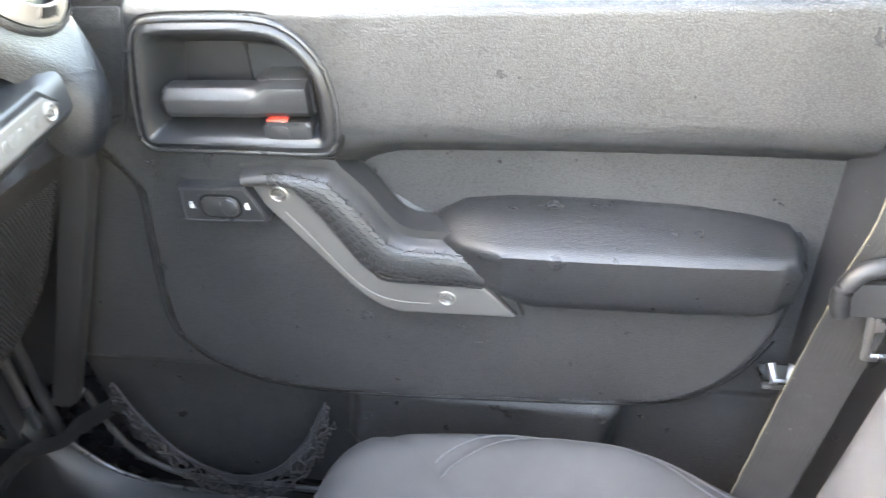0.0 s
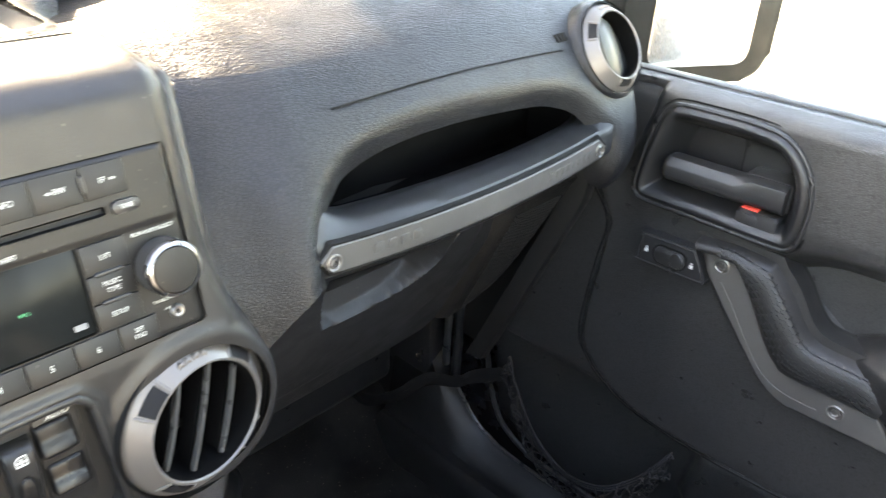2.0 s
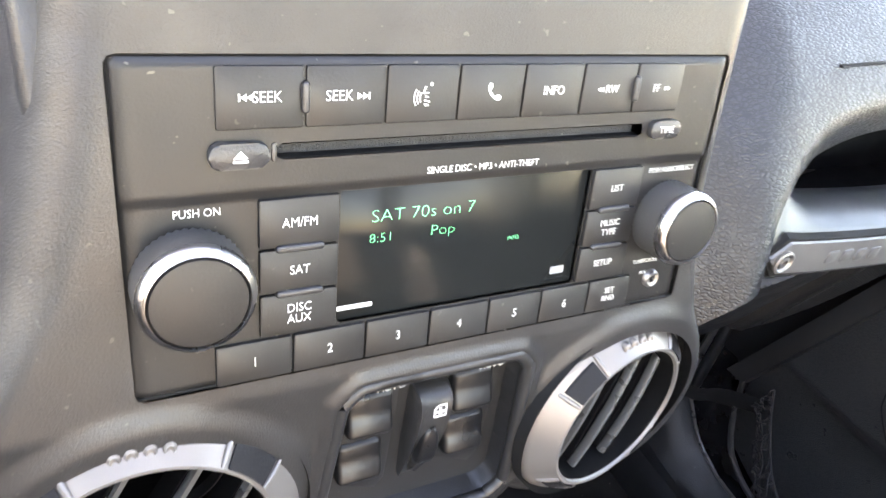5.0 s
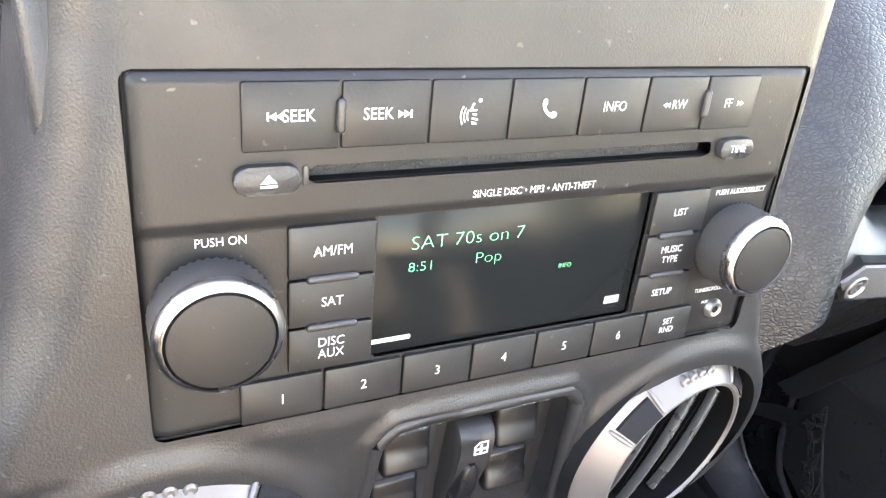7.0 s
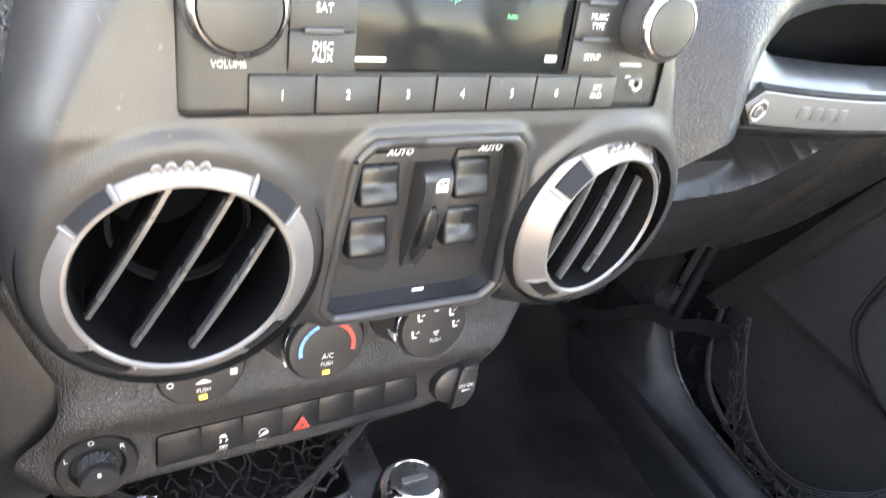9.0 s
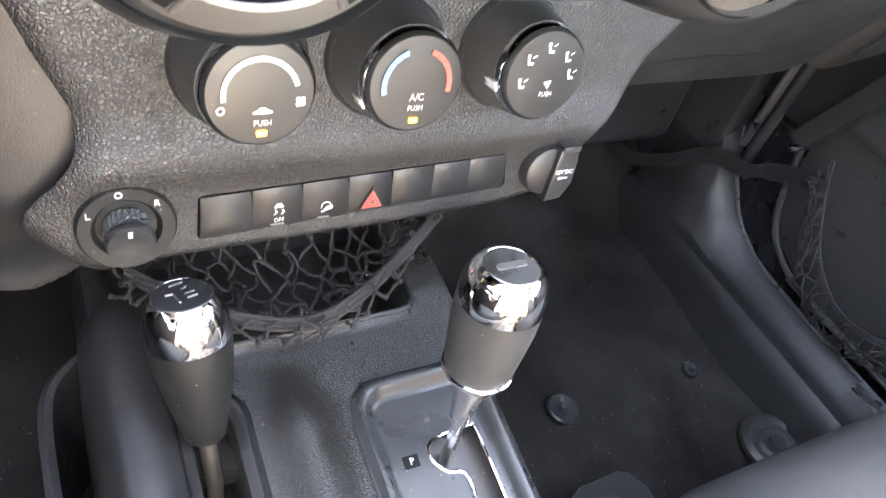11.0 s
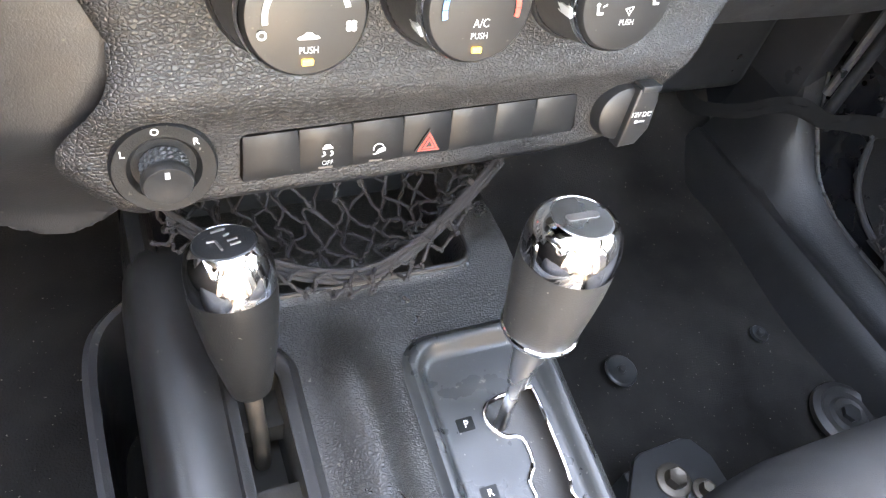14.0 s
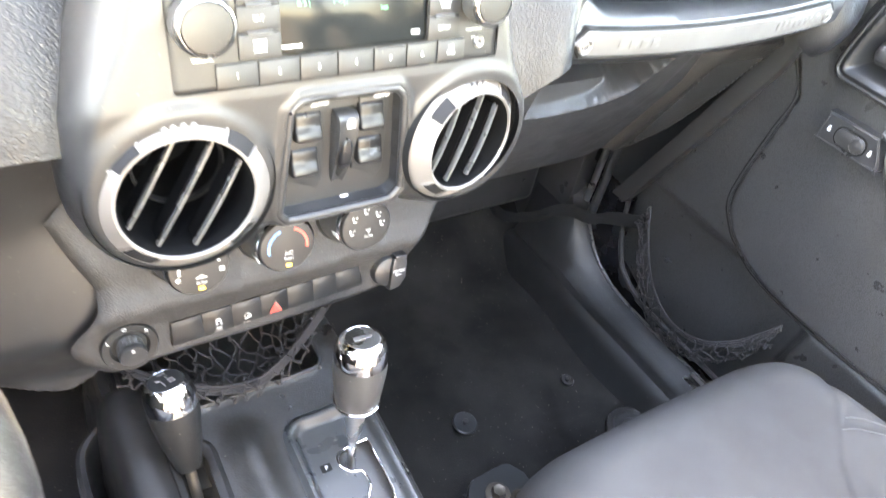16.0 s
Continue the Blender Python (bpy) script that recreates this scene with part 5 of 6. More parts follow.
# ---- round air vents ----
def air_vent(m, r, label, slats=True, tilt=61, segs=(44, 134, 230, 314)):
    v = thing("air_vent", label, "air vent", m.translation, "round dash vents")
    ri = r * 0.745
    ro, rn, rise = r - 0.0020, ri + 0.0020, 0.0088
    prof = [(r + 0.0010, -0.010), (r + 0.0011, -0.0040), (r - 0.0004, -0.0012), (ro, 0.0), (rn, rise), (ri + 0.0008, rise), (ri, rise - 0.0012)]

    def cone(rad, a, lift=0.0):
        return tuple(m @ Vector((rad * math.cos(radians(a)), rad * math.sin(radians(a)), rise * (ro - rad) / (ro - rn) + lift)))

    def patch(ra, rb, a0, a1, lift, n=9):
        return loft([[cone(ra, a, -0.002), cone(ra, a, lift), cone(rb, a, lift), cone(rb, a, -0.002)] for a in np.linspace(a0, a1, n)])

    ringp = part("ring", lathe(prof, m, 96), SILVER, v, "silver painted ring")
    part("groove", lathe([(r + 0.0010, -0.006), (r + 0.0026, 0.0004), (r + 0.0030, -0.006)], m, 96), DARK, v, "dark groove round the ring")
    # throat and blades coloured near-black for the depth shade
    part("bowl", lathe([(ri, rise - 0.0012), (ri - 0.0008, rise - 0.003), (ri - 0.001, -0.006), (ri - 0.002, -0.050), (ri * 0.7, -0.085), (0, -0.090)], m, 48), VOID, v, "dark vent throat, its deep shade put into the colour")
    for a in segs:
        part("insert", patch(rn + 0.0008, ro - 0.0016, a - 11, a + 11, 0.0012), INSERT, ringp, "dark ribbed insert")
        for b in (a - 13.5, a + 13.5):
            part("ridge", tube([cone(rn + 0.0004, b, 0.0), cone((ro + rn) / 2, b, 0.0006), cone(ro - 0.0006, b, 0.0)], 0.0012, sides=10, taper=(0.7, 1.0, 0.7)), SILVER, ringp)
    for a in (101.0, 95.0, 88.0, 81.0):
        q = m.copy()
        q.translation = Vector(cone((ro + rn) / 2 - 0.0006, a, 0.0))
        part("maker_bar", lathe([(0.0024, -0.002), (0.0023, 0.0003), (0.0016, 0.0010), (0.0007, 0.0004), (0, 0.0003)], q @ Matrix.Rotation(radians(a - 90), 4, "Z") @ Matrix.Diagonal((0.95, 1.25, 1.0, 1.0)), 14), SILVER, ringp, "plain raised silver bead")
    if slats:
        mt = m @ Matrix.Rotation(radians(tilt), 4, "Z")
        for off in (-0.020, 0.0, 0.020):
            L = math.sqrt(max((ri - 0.002) ** 2 - (off * r / 0.05) ** 2, 0))
            o = off * r / 0.05
            n = 9
            secs = []
            for i in range(n):
                s = -L + 2 * L * i / (n - 1)
                dip = 0.0018 * (1 - (s / L) ** 2)
                secs.append([tuple(mt @ Vector(q)) for q in ((s, o - 0.0015, 0.0002 + dip), (s, o - 0.0009, 0.0016 + dip), (s, o + 0.0009, 0.0016 + dip), (s, o + 0.0015, 0.0002 + dip), (s, o + 0.0011, -0.0024 + dip), (s, o - 0.0011, -0.0024 + dip))])
            slat = part("slat", loft(secs), SATIN, v)
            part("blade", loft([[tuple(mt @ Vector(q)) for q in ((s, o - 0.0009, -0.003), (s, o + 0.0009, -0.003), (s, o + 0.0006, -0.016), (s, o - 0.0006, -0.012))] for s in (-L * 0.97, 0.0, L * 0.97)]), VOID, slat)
        part("inner_ring", lathe([(ri * 0.70, -0.034), (ri * 0.72, -0.030), (ri * 0.68, -0.029), (ri * 0.66, -0.034)], m @ Matrix.Translation((0.004, 0.003, 0)), 48), INSERT, v, "dark collar deep in the throat")
    else:
        part("flap", lathe([(0, 0.003), (ri * 0.8, 0.001), (ri - 0.002, -0.003), (ri - 0.002, -0.006)], m @ Matrix.Rotation(radians(22), 4, "Y"), 40), mat("grey_vent_flap", (0.045, 0.046, 0.040), 0.45), v, "grey closed vent disc")
    return v


air_vent(at(UPB, *VENT_L, 0.0015) @ Matrix.Rotation(radians(-2), 4, "Y") @ Matrix.Rotation(radians(-4), 4, "X"), VENT_RAD + 0.0038, "silver-ringed round air vent with slanted black slats")
air_vent(at(UPB, VENT_R[0] - 0.001, VENT_R[1], 0.0010) @ Matrix.Rotation(radians(9), 4, "Y") @ Matrix.Rotation(radians(-3), 4, "X"), VENT_RAD - 0.0002, "silver-ringed round air vent with slanted black slats", tilt=70)
VENT_END = frame_at((0.6205, 0.438, 1.168), (1.0, 0.0, 0.0), (0.0, 0.50, 0.866))
air_vent(VENT_END, 0.046, "silver-ringed round end vent, shut, beside the door", slats=False, segs=(150, 262))
part("end_pod", lathe([(0.0470, -0.001), (0.0490, -0.0015), (0.0520, -0.005), (0.0540, -0.014), (0.0545, -0.030)], VENT_END, 48), PAD, dashboard, "rounded dash pod round the end vent")

# ---- window switch panel ----
switches = thing("window_switch_panel", "black centre window switch panel with four rockers", "switch panel", tuple(at(UPB, 0, -0.158).translation))
part("tray", prism([tuple(p) for p in SWITCH], -0.016, -0.0118, UPB), SWITCHPLASTIC, switches, "sunk black switch tray")

part("rim", tube([tuple(UPB @ Vector((p[0] * 0.975, -0.1645 + (p[1] + 0.1645) * 0.985, 0.0002))) for p in list(SWITCH) + list(SWITCH)[:2]], 0.0030, sides=10), SWITCHPLASTIC, switches, "thin raised rim round the switches")


def rocker(u0, u1, v0, v1):
    """A barrel-shaped window rocker: a scooped top and a full rounded lower lip."""
    secs = []
    for k in range(17):
        f = k / 16
        v = v1 + (v0 - v1) * f
        w = float(np.interp(f, [0.0, 0.06, 0.2, 0.42, 0.62, 0.80, 0.92, 1.0], [-0.0105, -0.0082, -0.0074, -0.0066, -0.0042, -0.0026, -0.0040, -0.0085]))
        inset = 0.0022 * max(0.0, (f - 0.78) / 0.22) ** 2 + 0.0012 * max(0.0, (0.12 - f) / 0.12) ** 2
        a, b = u0 + inset, u1 - inset
        secs.append([tuple(UPB @ Vector(q)) for q in ((a - 0.0006, v, -0.0125), (a, v, w - 0.0022), (a + 0.0007, v, w - 0.0007), (a + 0.0022, v, w), (b - 0.0022, v, w), (b - 0.0007, v, w - 0.0007), (b, v, w - 0.0022), (b + 0.0006, v, -0.0125))])
    return part("rocker", loft(secs), ROCKER, switches, smooth=60)


for u0, u1 in ((-0.0405, -0.0130), (0.0100, 0.0345)):
    part("rocker_base", prism([(u0 + 0.0012, -0.1290), (u1 - 0.0004, -0.1285), (u1 + 0.0006, -0.1905), (u1 - 0.0035, -0.1960), (u0 - 0.0004, -0.1850)], -0.0125, -0.0098, UPB, 0.0012, 2), SWITCHPLASTIC, switches, "stepped block under the rockers")
for q in ((-0.0362, -0.0165, -0.1545, -0.1330), (-0.0375, -0.0175, -0.1820, -0.1605), (0.0105, 0.0300, -0.1535, -0.1320), (0.0115, 0.0312, -0.1808, -0.1592)):
    rocker(*q)
RIB_V = [-0.1350, -0.1370, -0.1400, -0.145, -0.155, -0.165, -0.175, -0.185, -0.192, -0.1975]
RIB_W = [-0.0070, -0.0034, -0.0016, -0.0008, -0.0012, -0.0028, -0.0054, -0.0086, -0.0110, -0.0135]
RIB_H = [0.0080, 0.0082, 0.0082, 0.0080, 0.0078, 0.0075, 0.0071, 0.0065, 0.0058, 0.0045]


def rib_section(v, half, lift=0.0, lip=0.0009):
    w = float(np.interp(-v, [-x for x in RIB_V], RIB_W)) + lift
    return [tuple(UPB @ Vector(q)) for q in ((-half, v, -0.0135), (-half + 0.0003, v, w - 0.0008), (-half + 0.0012, v, w + lip), (-half + 0.0024, v, w), (half - 0.0024, v, w), (half - 0.0012, v, w + lip), (half - 0.0003, v, w - 0.0008), (half, v, -0.0135))]


rib_line = np.linspace(-0.1350, -0.1975, 26)
rib = part("rib", loft([rib_section(float(v), float(np.interp(-v, [-x for x in RIB_V], RIB_H))) for v in rib_line]), SWITCHPLASTIC, switches, "arched centre rib with the rear lock rocker", smooth=60)
part("rocker_slot", loft([rib_section(float(v), 0.0044 * math.sqrt(max(1 - ((v + 0.171) / 0.0185) ** 4, 0.04)), 0.0004, 0.0) for v in np.linspace(-0.1525, -0.1895, 15)]), DARK, rib, "black slot of the lock rocker")
part("lock_rocker", loft([rib_section(float(v), 0.0034 * math.sqrt(max(1 - ((v + 0.167) / 0.0135) ** 2, 0.03)) + 0.0013, float(np.interp(-v, [0.1535, 0.158, 0.166, 0.174, 0.1805], [0.0004, 0.0022, 0.0040, 0.0050, 0.0008])), 0.0) for v in np.linspace(-0.1536, -0.1804, 15)]), ROCKER, rib, "upright lock rocker", smooth=60)
mark([[(-3, -3), (3, -3), (3, -2.2), (-3, -2.2)], [(-3, -3), (-2.3, -3), (-2.3, 1.5), (-3, 1.0)], [(2.3, -3), (3, -3), (3, 3), (2.3, 3)], [(-3, 1.0), (-1, 3), (3, 3), (3, 2.3), (-0.8, 2.3), (-2.3, 0.8)], [(-2.3, -1), (2.3, -1), (2.3, 0), (-2.3, 0)], [(-0.5, -2), (0.5, -2), (0.5, 1.6), (-0.5, 1.6)]], -0.0003, -0.1395, -0.0008, rib, scale=0.00098, name="window_symbol")
for uu in (-0.0225, 0.0218):
    lettering("AUTO", 0.0042, at(UPB, uu, -0.1235, -0.0012), WHITE, switches, bold=0.00006, shear=0.25)
mark([[(-3, -0.7), (2.6, -0.7), (3, 0.7), (-2.6, 0.7)]], -0.0010, -0.1965, -0.0105, switches, scale=0.0011, name="mark_bar")


# ---- climate knobs ----
def climate_knob(u, v, kind, label):
    k = thing("climate_knob", label, "knob", tuple(at(LOW, u, v, 0.01).translation), "climate knobs")
    m = at(LOW, u, v, 0.0) @ Matrix.Diagonal((1.12, 1.12, 1.3, 1.0))
    u = v = 0.0
    part("collar", lathe([(0.0290, -0.002), (0.0286, 0.0020), (0.0275, 0.0030), (0.0255, 0.0020)], m, 48), SMOOTH, k)
    part("barrel", knurl(0.0226, 0.0, 0.022, m, 110, 0.0005, 12, 0.0045), KNURL, k, "finely ribbed black barrel", smooth=15)
    part("chrome_ring", lathe([(0.0228, 0.0205), (0.0232, 0.0220), (0.0230, 0.0240), (0.0220, 0.0252)], m, 64), CHROME, k, "thin chrome ring")
    facep = part("face", lathe([(0.0221, 0.0240), (0.0216, 0.0264), (0.0205, 0.0274), (0.010, 0.0280), (0, 0.0281)], m, 64), KNOBFACE, k, "black printed knob face")
    W = 0.02825
    if kind == 1:
        mark([ring(13.2, 15.2, a + 0.8, a + 21.5, 6) for a in range(12, 188, 22)], u, v, W, facep, m=m, scale=0.001, name="arc_scale")
        mark([ring(1.0, 1.7, 0, 180, 12), ring(1.0, 1.7, 180, 360, 12)], u - 0.0153, v - 0.0055, W - 0.0001, facep, m=m, scale=0.001)
        mark([shift(ring(0, 1.1, 0, 345, 10), dx, dy) for dx, dy in ((-0.9, 0.9), (0.9, 0.9), (-0.9, -0.9), (0.9, -0.9))], u + 0.0153, v - 0.0035, W - 0.0001, facep, m=m, scale=0.001, name="fan_symbol")
        mark([round_poly([(-4, -0.8), (-4, 0.4), (-2.4, 0.9), (-1.2, 2.0), (1.2, 2.0), (2.4, 0.9), (4, 0.4), (4, -0.8)], 3)], u + 0.0005, v - 0.0068, W, facep, m=m, scale=0.00085, name="car_symbol")
        words("PUSH", u + 0.0005, v - 0.0115, 0.0034, facep, W, m=m)
        ang = 62
    elif kind == 2:
        mark([ring(13.8, 16.0, a + 0.6, a + 13.4, 5) for a in range(110, 194, 14)], u, v, W, facep, BLUE, m, 0.001, "blue_arc")
        mark([ring(13.8, 16.0, a + 0.6, a + 13.4, 5) for a in range(-14, 70, 14)], u, v, W, facep, RED, m, 0.001, "red_arc")
        words("A/C", u + 0.0005, v - 0.0055, 0.0046, facep, W, m=m)
        words("PUSH", u + 0.0003, v - 0.0103, 0.0034, facep, W, m=m)
        ang = 205
    else:
        for i, a in enumerate((192, 142, 92, 42, 2)):
            cx, cy = 0.0132 * math.cos(radians(a)), 0.0132 * math.sin(radians(a))
            mark([shift(ring(0, 0.8, 0, 345, 8), -1.3, 1.5), [(-1.8, 0.6), (-0.9, 0.6), (-0.4, -0.9), (1.1, -0.9), (1.1, -1.8), (-1.2, -1.8)], [(0.6, 0.6), (2.2, 1.4), (2.0, 1.9), (0.5, 1.1)]], u + cx, v + cy, W, facep, m=m, scale=0.0012, name="airflow_symbol")
        mark([ring(1.7, 2.4, 0, 350, 4), [(-0.25, -1), (0.25, -1), (0.25, 1), (-0.25, 1)]], u + 0.001, v - 0.0035, W, facep, m=m, scale=0.001, name="defrost_symbol", turn=45)
        words("PUSH", u + 0.001, v - 0.0085, 0.0034, facep, W, m=m)
        ang = 195
    if kind < 3:
        part("indicator", prism(rrect(-0.0020, 0.0020, -0.0011, 0.0011, 0.0004, 2), 0, 0.0002, at(m, u + 0.0001, v - 0.0158, W - 0.0002)), AMBER, facep, "lit amber indicator")
    a = radians(ang)
    mp = m @ Matrix.Rotation(a, 4, "Z")
    part("pointer", box(0.0218, 0.0240, -0.0022, 0.0022, 0.0150, 0.0235, mp, 0.0004), WHITE, k, "white pointer")
    return k


climate_knob(-0.0875, 0.0820, 1, "black climate fan knob with a white arc scale")
climate_knob(-0.0150, 0.0825, 2, "black climate temperature knob with blue and red arcs")
climate_knob(0.0580, 0.0830, 3, "black climate airflow knob with small white symbols")

# ---- row of seven push switches ----
bank = thing("switch_bank", "row of seven black push switches, one with a red hazard triangle", "switch bank", tuple(LOW.translation))
part("backing", prism(ROW, -0.010, -0.006, LOW), DARK, bank)
BU = [-0.1085, -0.0826, -0.0564, -0.0304, -0.0048, 0.0204, 0.0439, 0.0688]
btn = []
for a, b in zip(BU, BU[1:]):
    def lim(u):
        k = (u + 0.1085) / 0.1775
        return 0.0140 + 0.0060 * k, -0.0100 + 0.0072 * k
    g = 0.0004
    (ta, ba), (tb, bb) = lim(a + g), lim(b - g)
    sk = 0.0010
    rows_ = []
    for s in range(9):
        f = s / 8
        w = 0.0030 + 0.0006 * math.sin(f * 3.0) - 0.0006 * f
        e = 0.0006 if s in (0, 8) else 0.0
        va, vb = ta + (ba - ta) * f, tb + (bb - tb) * f
        rows_.append([tuple(LOW @ Vector(q)) for q in ((a + g - sk * f, va, -0.008), (a + g - sk * f, va, w - e - 0.0004), (a + g + 0.0006 - sk * f, va, w - e), (b - g - 0.0006 + sk * f * 2, vb, w - e), (b - g + sk * f * 2, vb, w - e - 0.0004), (b - g + sk * f * 2, vb, -0.008))])
    btn.append(part("push_switch", loft(rows_), KEY, bank, smooth=50))
mark([[(-2.4, 2.0), (2.4, 2.0), (2.4, 3.0), (-2.4, 3.0)], [(-1.8, 3.0), (1.8, 3.0), (1.3, 4.4), (-1.3, 4.4)], [(-2.4, 0.9), (-1.3, 0.9), (-0.7, -0.6), (-2.0, -1.8), (-2.9, -1.8), (-1.7, -0.6)], [(1.2, 0.9), (2.3, 0.9), (2.9, -0.6), (1.8, -1.8), (0.8, -1.8), (1.8, -0.6)]], -0.0690, 0.0022, 0.0042, btn[1], m=LOW, scale=0.00105, name="skid_symbol")
words("OFF", -0.0690, -0.0033, 0.0036, btn[1], 0.0042, m=LOW)
mark([ring(2.2, 2.8, 20, 200, 10), [(-0.5, -0.5), (2.8, 0.8), (3.6, -0.4), (0.3, -1.8)], [(-2.6, -2.6), (3.4, -0.9), (3.4, -1.6), (-2.4, -3.4)], shift(ring(0, 0.9, 0, 345, 8), -0.2, -1.9), shift(ring(0, 0.9, 0, 345, 8), 2.6, -0.9)], -0.0432, 0.0015, 0.0042, btn[2], m=LOW, scale=0.00105, name="hill_symbol")
for i, uu in ((1, -0.0695), (2, -0.0440)):
    mark([rrect(-3.6, 3.6, -0.55, 0.55, 0.4, 2)], uu, -0.0072 + 0.0006 * i, 0.0028, btn[i], SILVER, LOW, 0.001, "lamp_bar")
tri3 = lambda s: [(0, 1.05 * s), (-1.0 * s, -0.72 * s), (1.0 * s, -0.72 * s)]
mark([tri3(7.2)], -0.0168, 0.0018, 0.0035, btn[3], SMOOTH, LOW, 0.001, "triangle_base", thick=0.0010)
mark([tri3(5.8)], -0.0168, 0.0016, 0.0046, btn[3], RED, LOW, 0.001, "hazard_triangle", thick=0.0004)
mark([tri3(4.5)], -0.0168, 0.0014, 0.00505, btn[3], SMOOTH, LOW, 0.001, "triangle_inset", thick=0.0001)
mark([tri3(3.3)], -0.0168, 0.0013, 0.0052, btn[3], RED, LOW, 0.001, "hazard_triangle", thick=0.0001)
mark([tri3(1.9)], -0.0168, 0.0012, 0.00535, btn[3], SMOOTH, LOW, 0.001, "triangle_inset", thick=0.0001)

# ---- mirror switch ----
ms = thing("mirror_switch", "round black mirror switch with white letters", "mirror switch", tuple(at(LOW, -0.1425, 0.003).translation))
mm = at(LOW, -0.1425, 0.0035, 0.0)
part("dial", lathe([(0.0230, -0.004), (0.0228, 0.0035), (0.0218, 0.0052), (0.0160, 0.0047), (0.0148, 0.0034), (0.0138, 0.0016), (0, 0.0016)], mm, 56), DARKKNOB, ms, "round black dial plate")
tilt = at(LOW, -0.1425, 0.0048, -0.002) @ Matrix.Rotation(radians(10), 4, "X")
kn = part("knob", knurl(0.0100, 0.0030, 0.0135, tilt, 44, 0.0009, 8, square=True), KNURL, ms, "ribbed mirror knob", smooth=0)
part("cap", lathe([(0.0108, 0.0130), (0.0113, 0.0142), (0.0112, 0.0164), (0.0102, 0.0182), (0.0088, 0.0183), (0.0050, 0.0174), (0, 0.0170)], tilt, 40), SWITCHPLASTIC, kn)
part("white_mark", prism(rrect(-0.0010, 0.0010, 0.0048, 0.0082, 0.0002, 2), 0.0160, 0.0186, tilt), WHITE, kn)
for s, a in (("L", 150), ("O", 97), ("R", 42)):
    lettering(s, 0.0046, at(LOW, -0.1425 + 0.0190 * math.cos(radians(a)), 0.0035 + 0.0190 * math.sin(radians(a)), 0.0052), WHITE, ms, bold=0.0001)

# ---- power outlet ----
po = thing("power_outlet", "black capped twelve volt outlet with a hinged flap", "power outlet", tuple(at(LOW, 0.101, 0.008).translation))
mo = at(LOW, 0.0985, 0.0075, 0.0)
part("cap", lathe([(0.0170, -0.006), (0.0168, 0.003), (0.0155, 0.0075), (0.0140, 0.0085), (0, 0.0085)], mo, 40), KNOBFACE, po, "round black cap")
fl = part("flap", prism([(-0.002, -0.0185), (0.010, -0.0175), (0.0165, -0.008), (0.0175, 0.008), (0.0160, 0.0185), (0.0030, 0.0170)], 0.004, 0.0125, mo, 0.0014, 3), KNOBFACE, po, "ribbed flap")
part("hinge", box(0.004, 0.0165, 0.0150, 0.0190, 0.004, 0.0135, mo, 0.001), METALBLACK, po)
lettering("12V DC", 0.0040, at(LOW, 0.1066, 0.0090, 0.01255), WHITE, fl, bold=0.00008)
mark([[(-3.4, -0.8), (-1.2, -0.8), (-1.2, 0.9), (-3.4, 0.9)], [(-1.0, -0.3), (3.4, -0.3), (3.4, 0.5), (-1.0, 0.5)]], 0.1066, 0.0048, 0.01255, fl, m=LOW, scale=0.001, name="key_symbol")


# ---- cargo nets ----
def cargo_net(name, label, cord, low, cols, rows, seed, r=0.00115, thick=0.0019, belly=None, hang=None):
    """A knotted cord net between a ribbed elastic cord and a lower line; hang: a second skirt below the cord."""
    rng = random.Random(seed)
    n = thing(name, label, "cargo net", tuple(cord[0]), "cargo nets")
    top = smooth_line(cord, 8)
    for off in (0.0, 0.0034, 0.0068):
        part("edge_cord", tube([p + Vector((0, -off * 0.45, -off)) for p in top], thick, sides=8), CORD, n, "grey elastic edge cord")
    cords = []

    def skirt(bot, cols, rows, belly):
        jit = {}

        def knot(i, j):
            if (i, j) not in jit:
                s = min(max((i + (0.5 if j % 2 else 0)) / cols, 0), 1)
                a, b = top[int(s * (len(top) - 1))], bot[int(s * (len(bot) - 1))]
                q, t = a.lerp(b, j / rows), j / rows
                if belly:
                    q = q + Vector(belly) * (4 * t * (1 - t))
                k = 0.0 if j == 0 else 1.0
                jit[(i, j)] = q + Vector((rng.uniform(-1, 1) * 0.004 * k, rng.uniform(-1, 1) * 0.004 * k, rng.uniform(-1, 1) * 0.003 * k))
            return jit[(i, j)]
        for j in range(rows):
            for i in range(cols + 1):
                for di in ((0, -1) if j % 2 == 0 else (0, 1)):
                    if 0 <= i + di <= cols:
                        a, b = knot(i, j), knot(i + di, j + 1)
                        mid = (a + b) / 2 + Vector((rng.uniform(-1, 1), rng.uniform(-1, 1), rng.uniform(-1, 1))) * 0.005
                        pts = smooth_line([a, mid, b], 5)
                        cords.append(tube([p + Vector((rng.uniform(-1, 1), rng.uniform(-1, 1), rng.uniform(-1, 1))) * 0.0006 for p in pts], r, sides=6, taper=[rng.uniform(0.75, 1.3) for _ in pts]))
        for q in jit.values():
            bmk = bmesh.new()
            bmesh.ops.create_icosphere(bmk, subdivisions=1, radius=r * rng.uniform(1.5, 2.1), matrix=Matrix.Translation(q))
            cords.append(bmk)

    skirt(smooth_line(low, 8), cols, rows, belly)
    if hang:
        skirt(smooth_line(hang, 8), cols, 2, (0, -0.004, 0.0))
    part("mesh", merged(*cords), CORD, n, "knotted grey cord mesh")
    return n


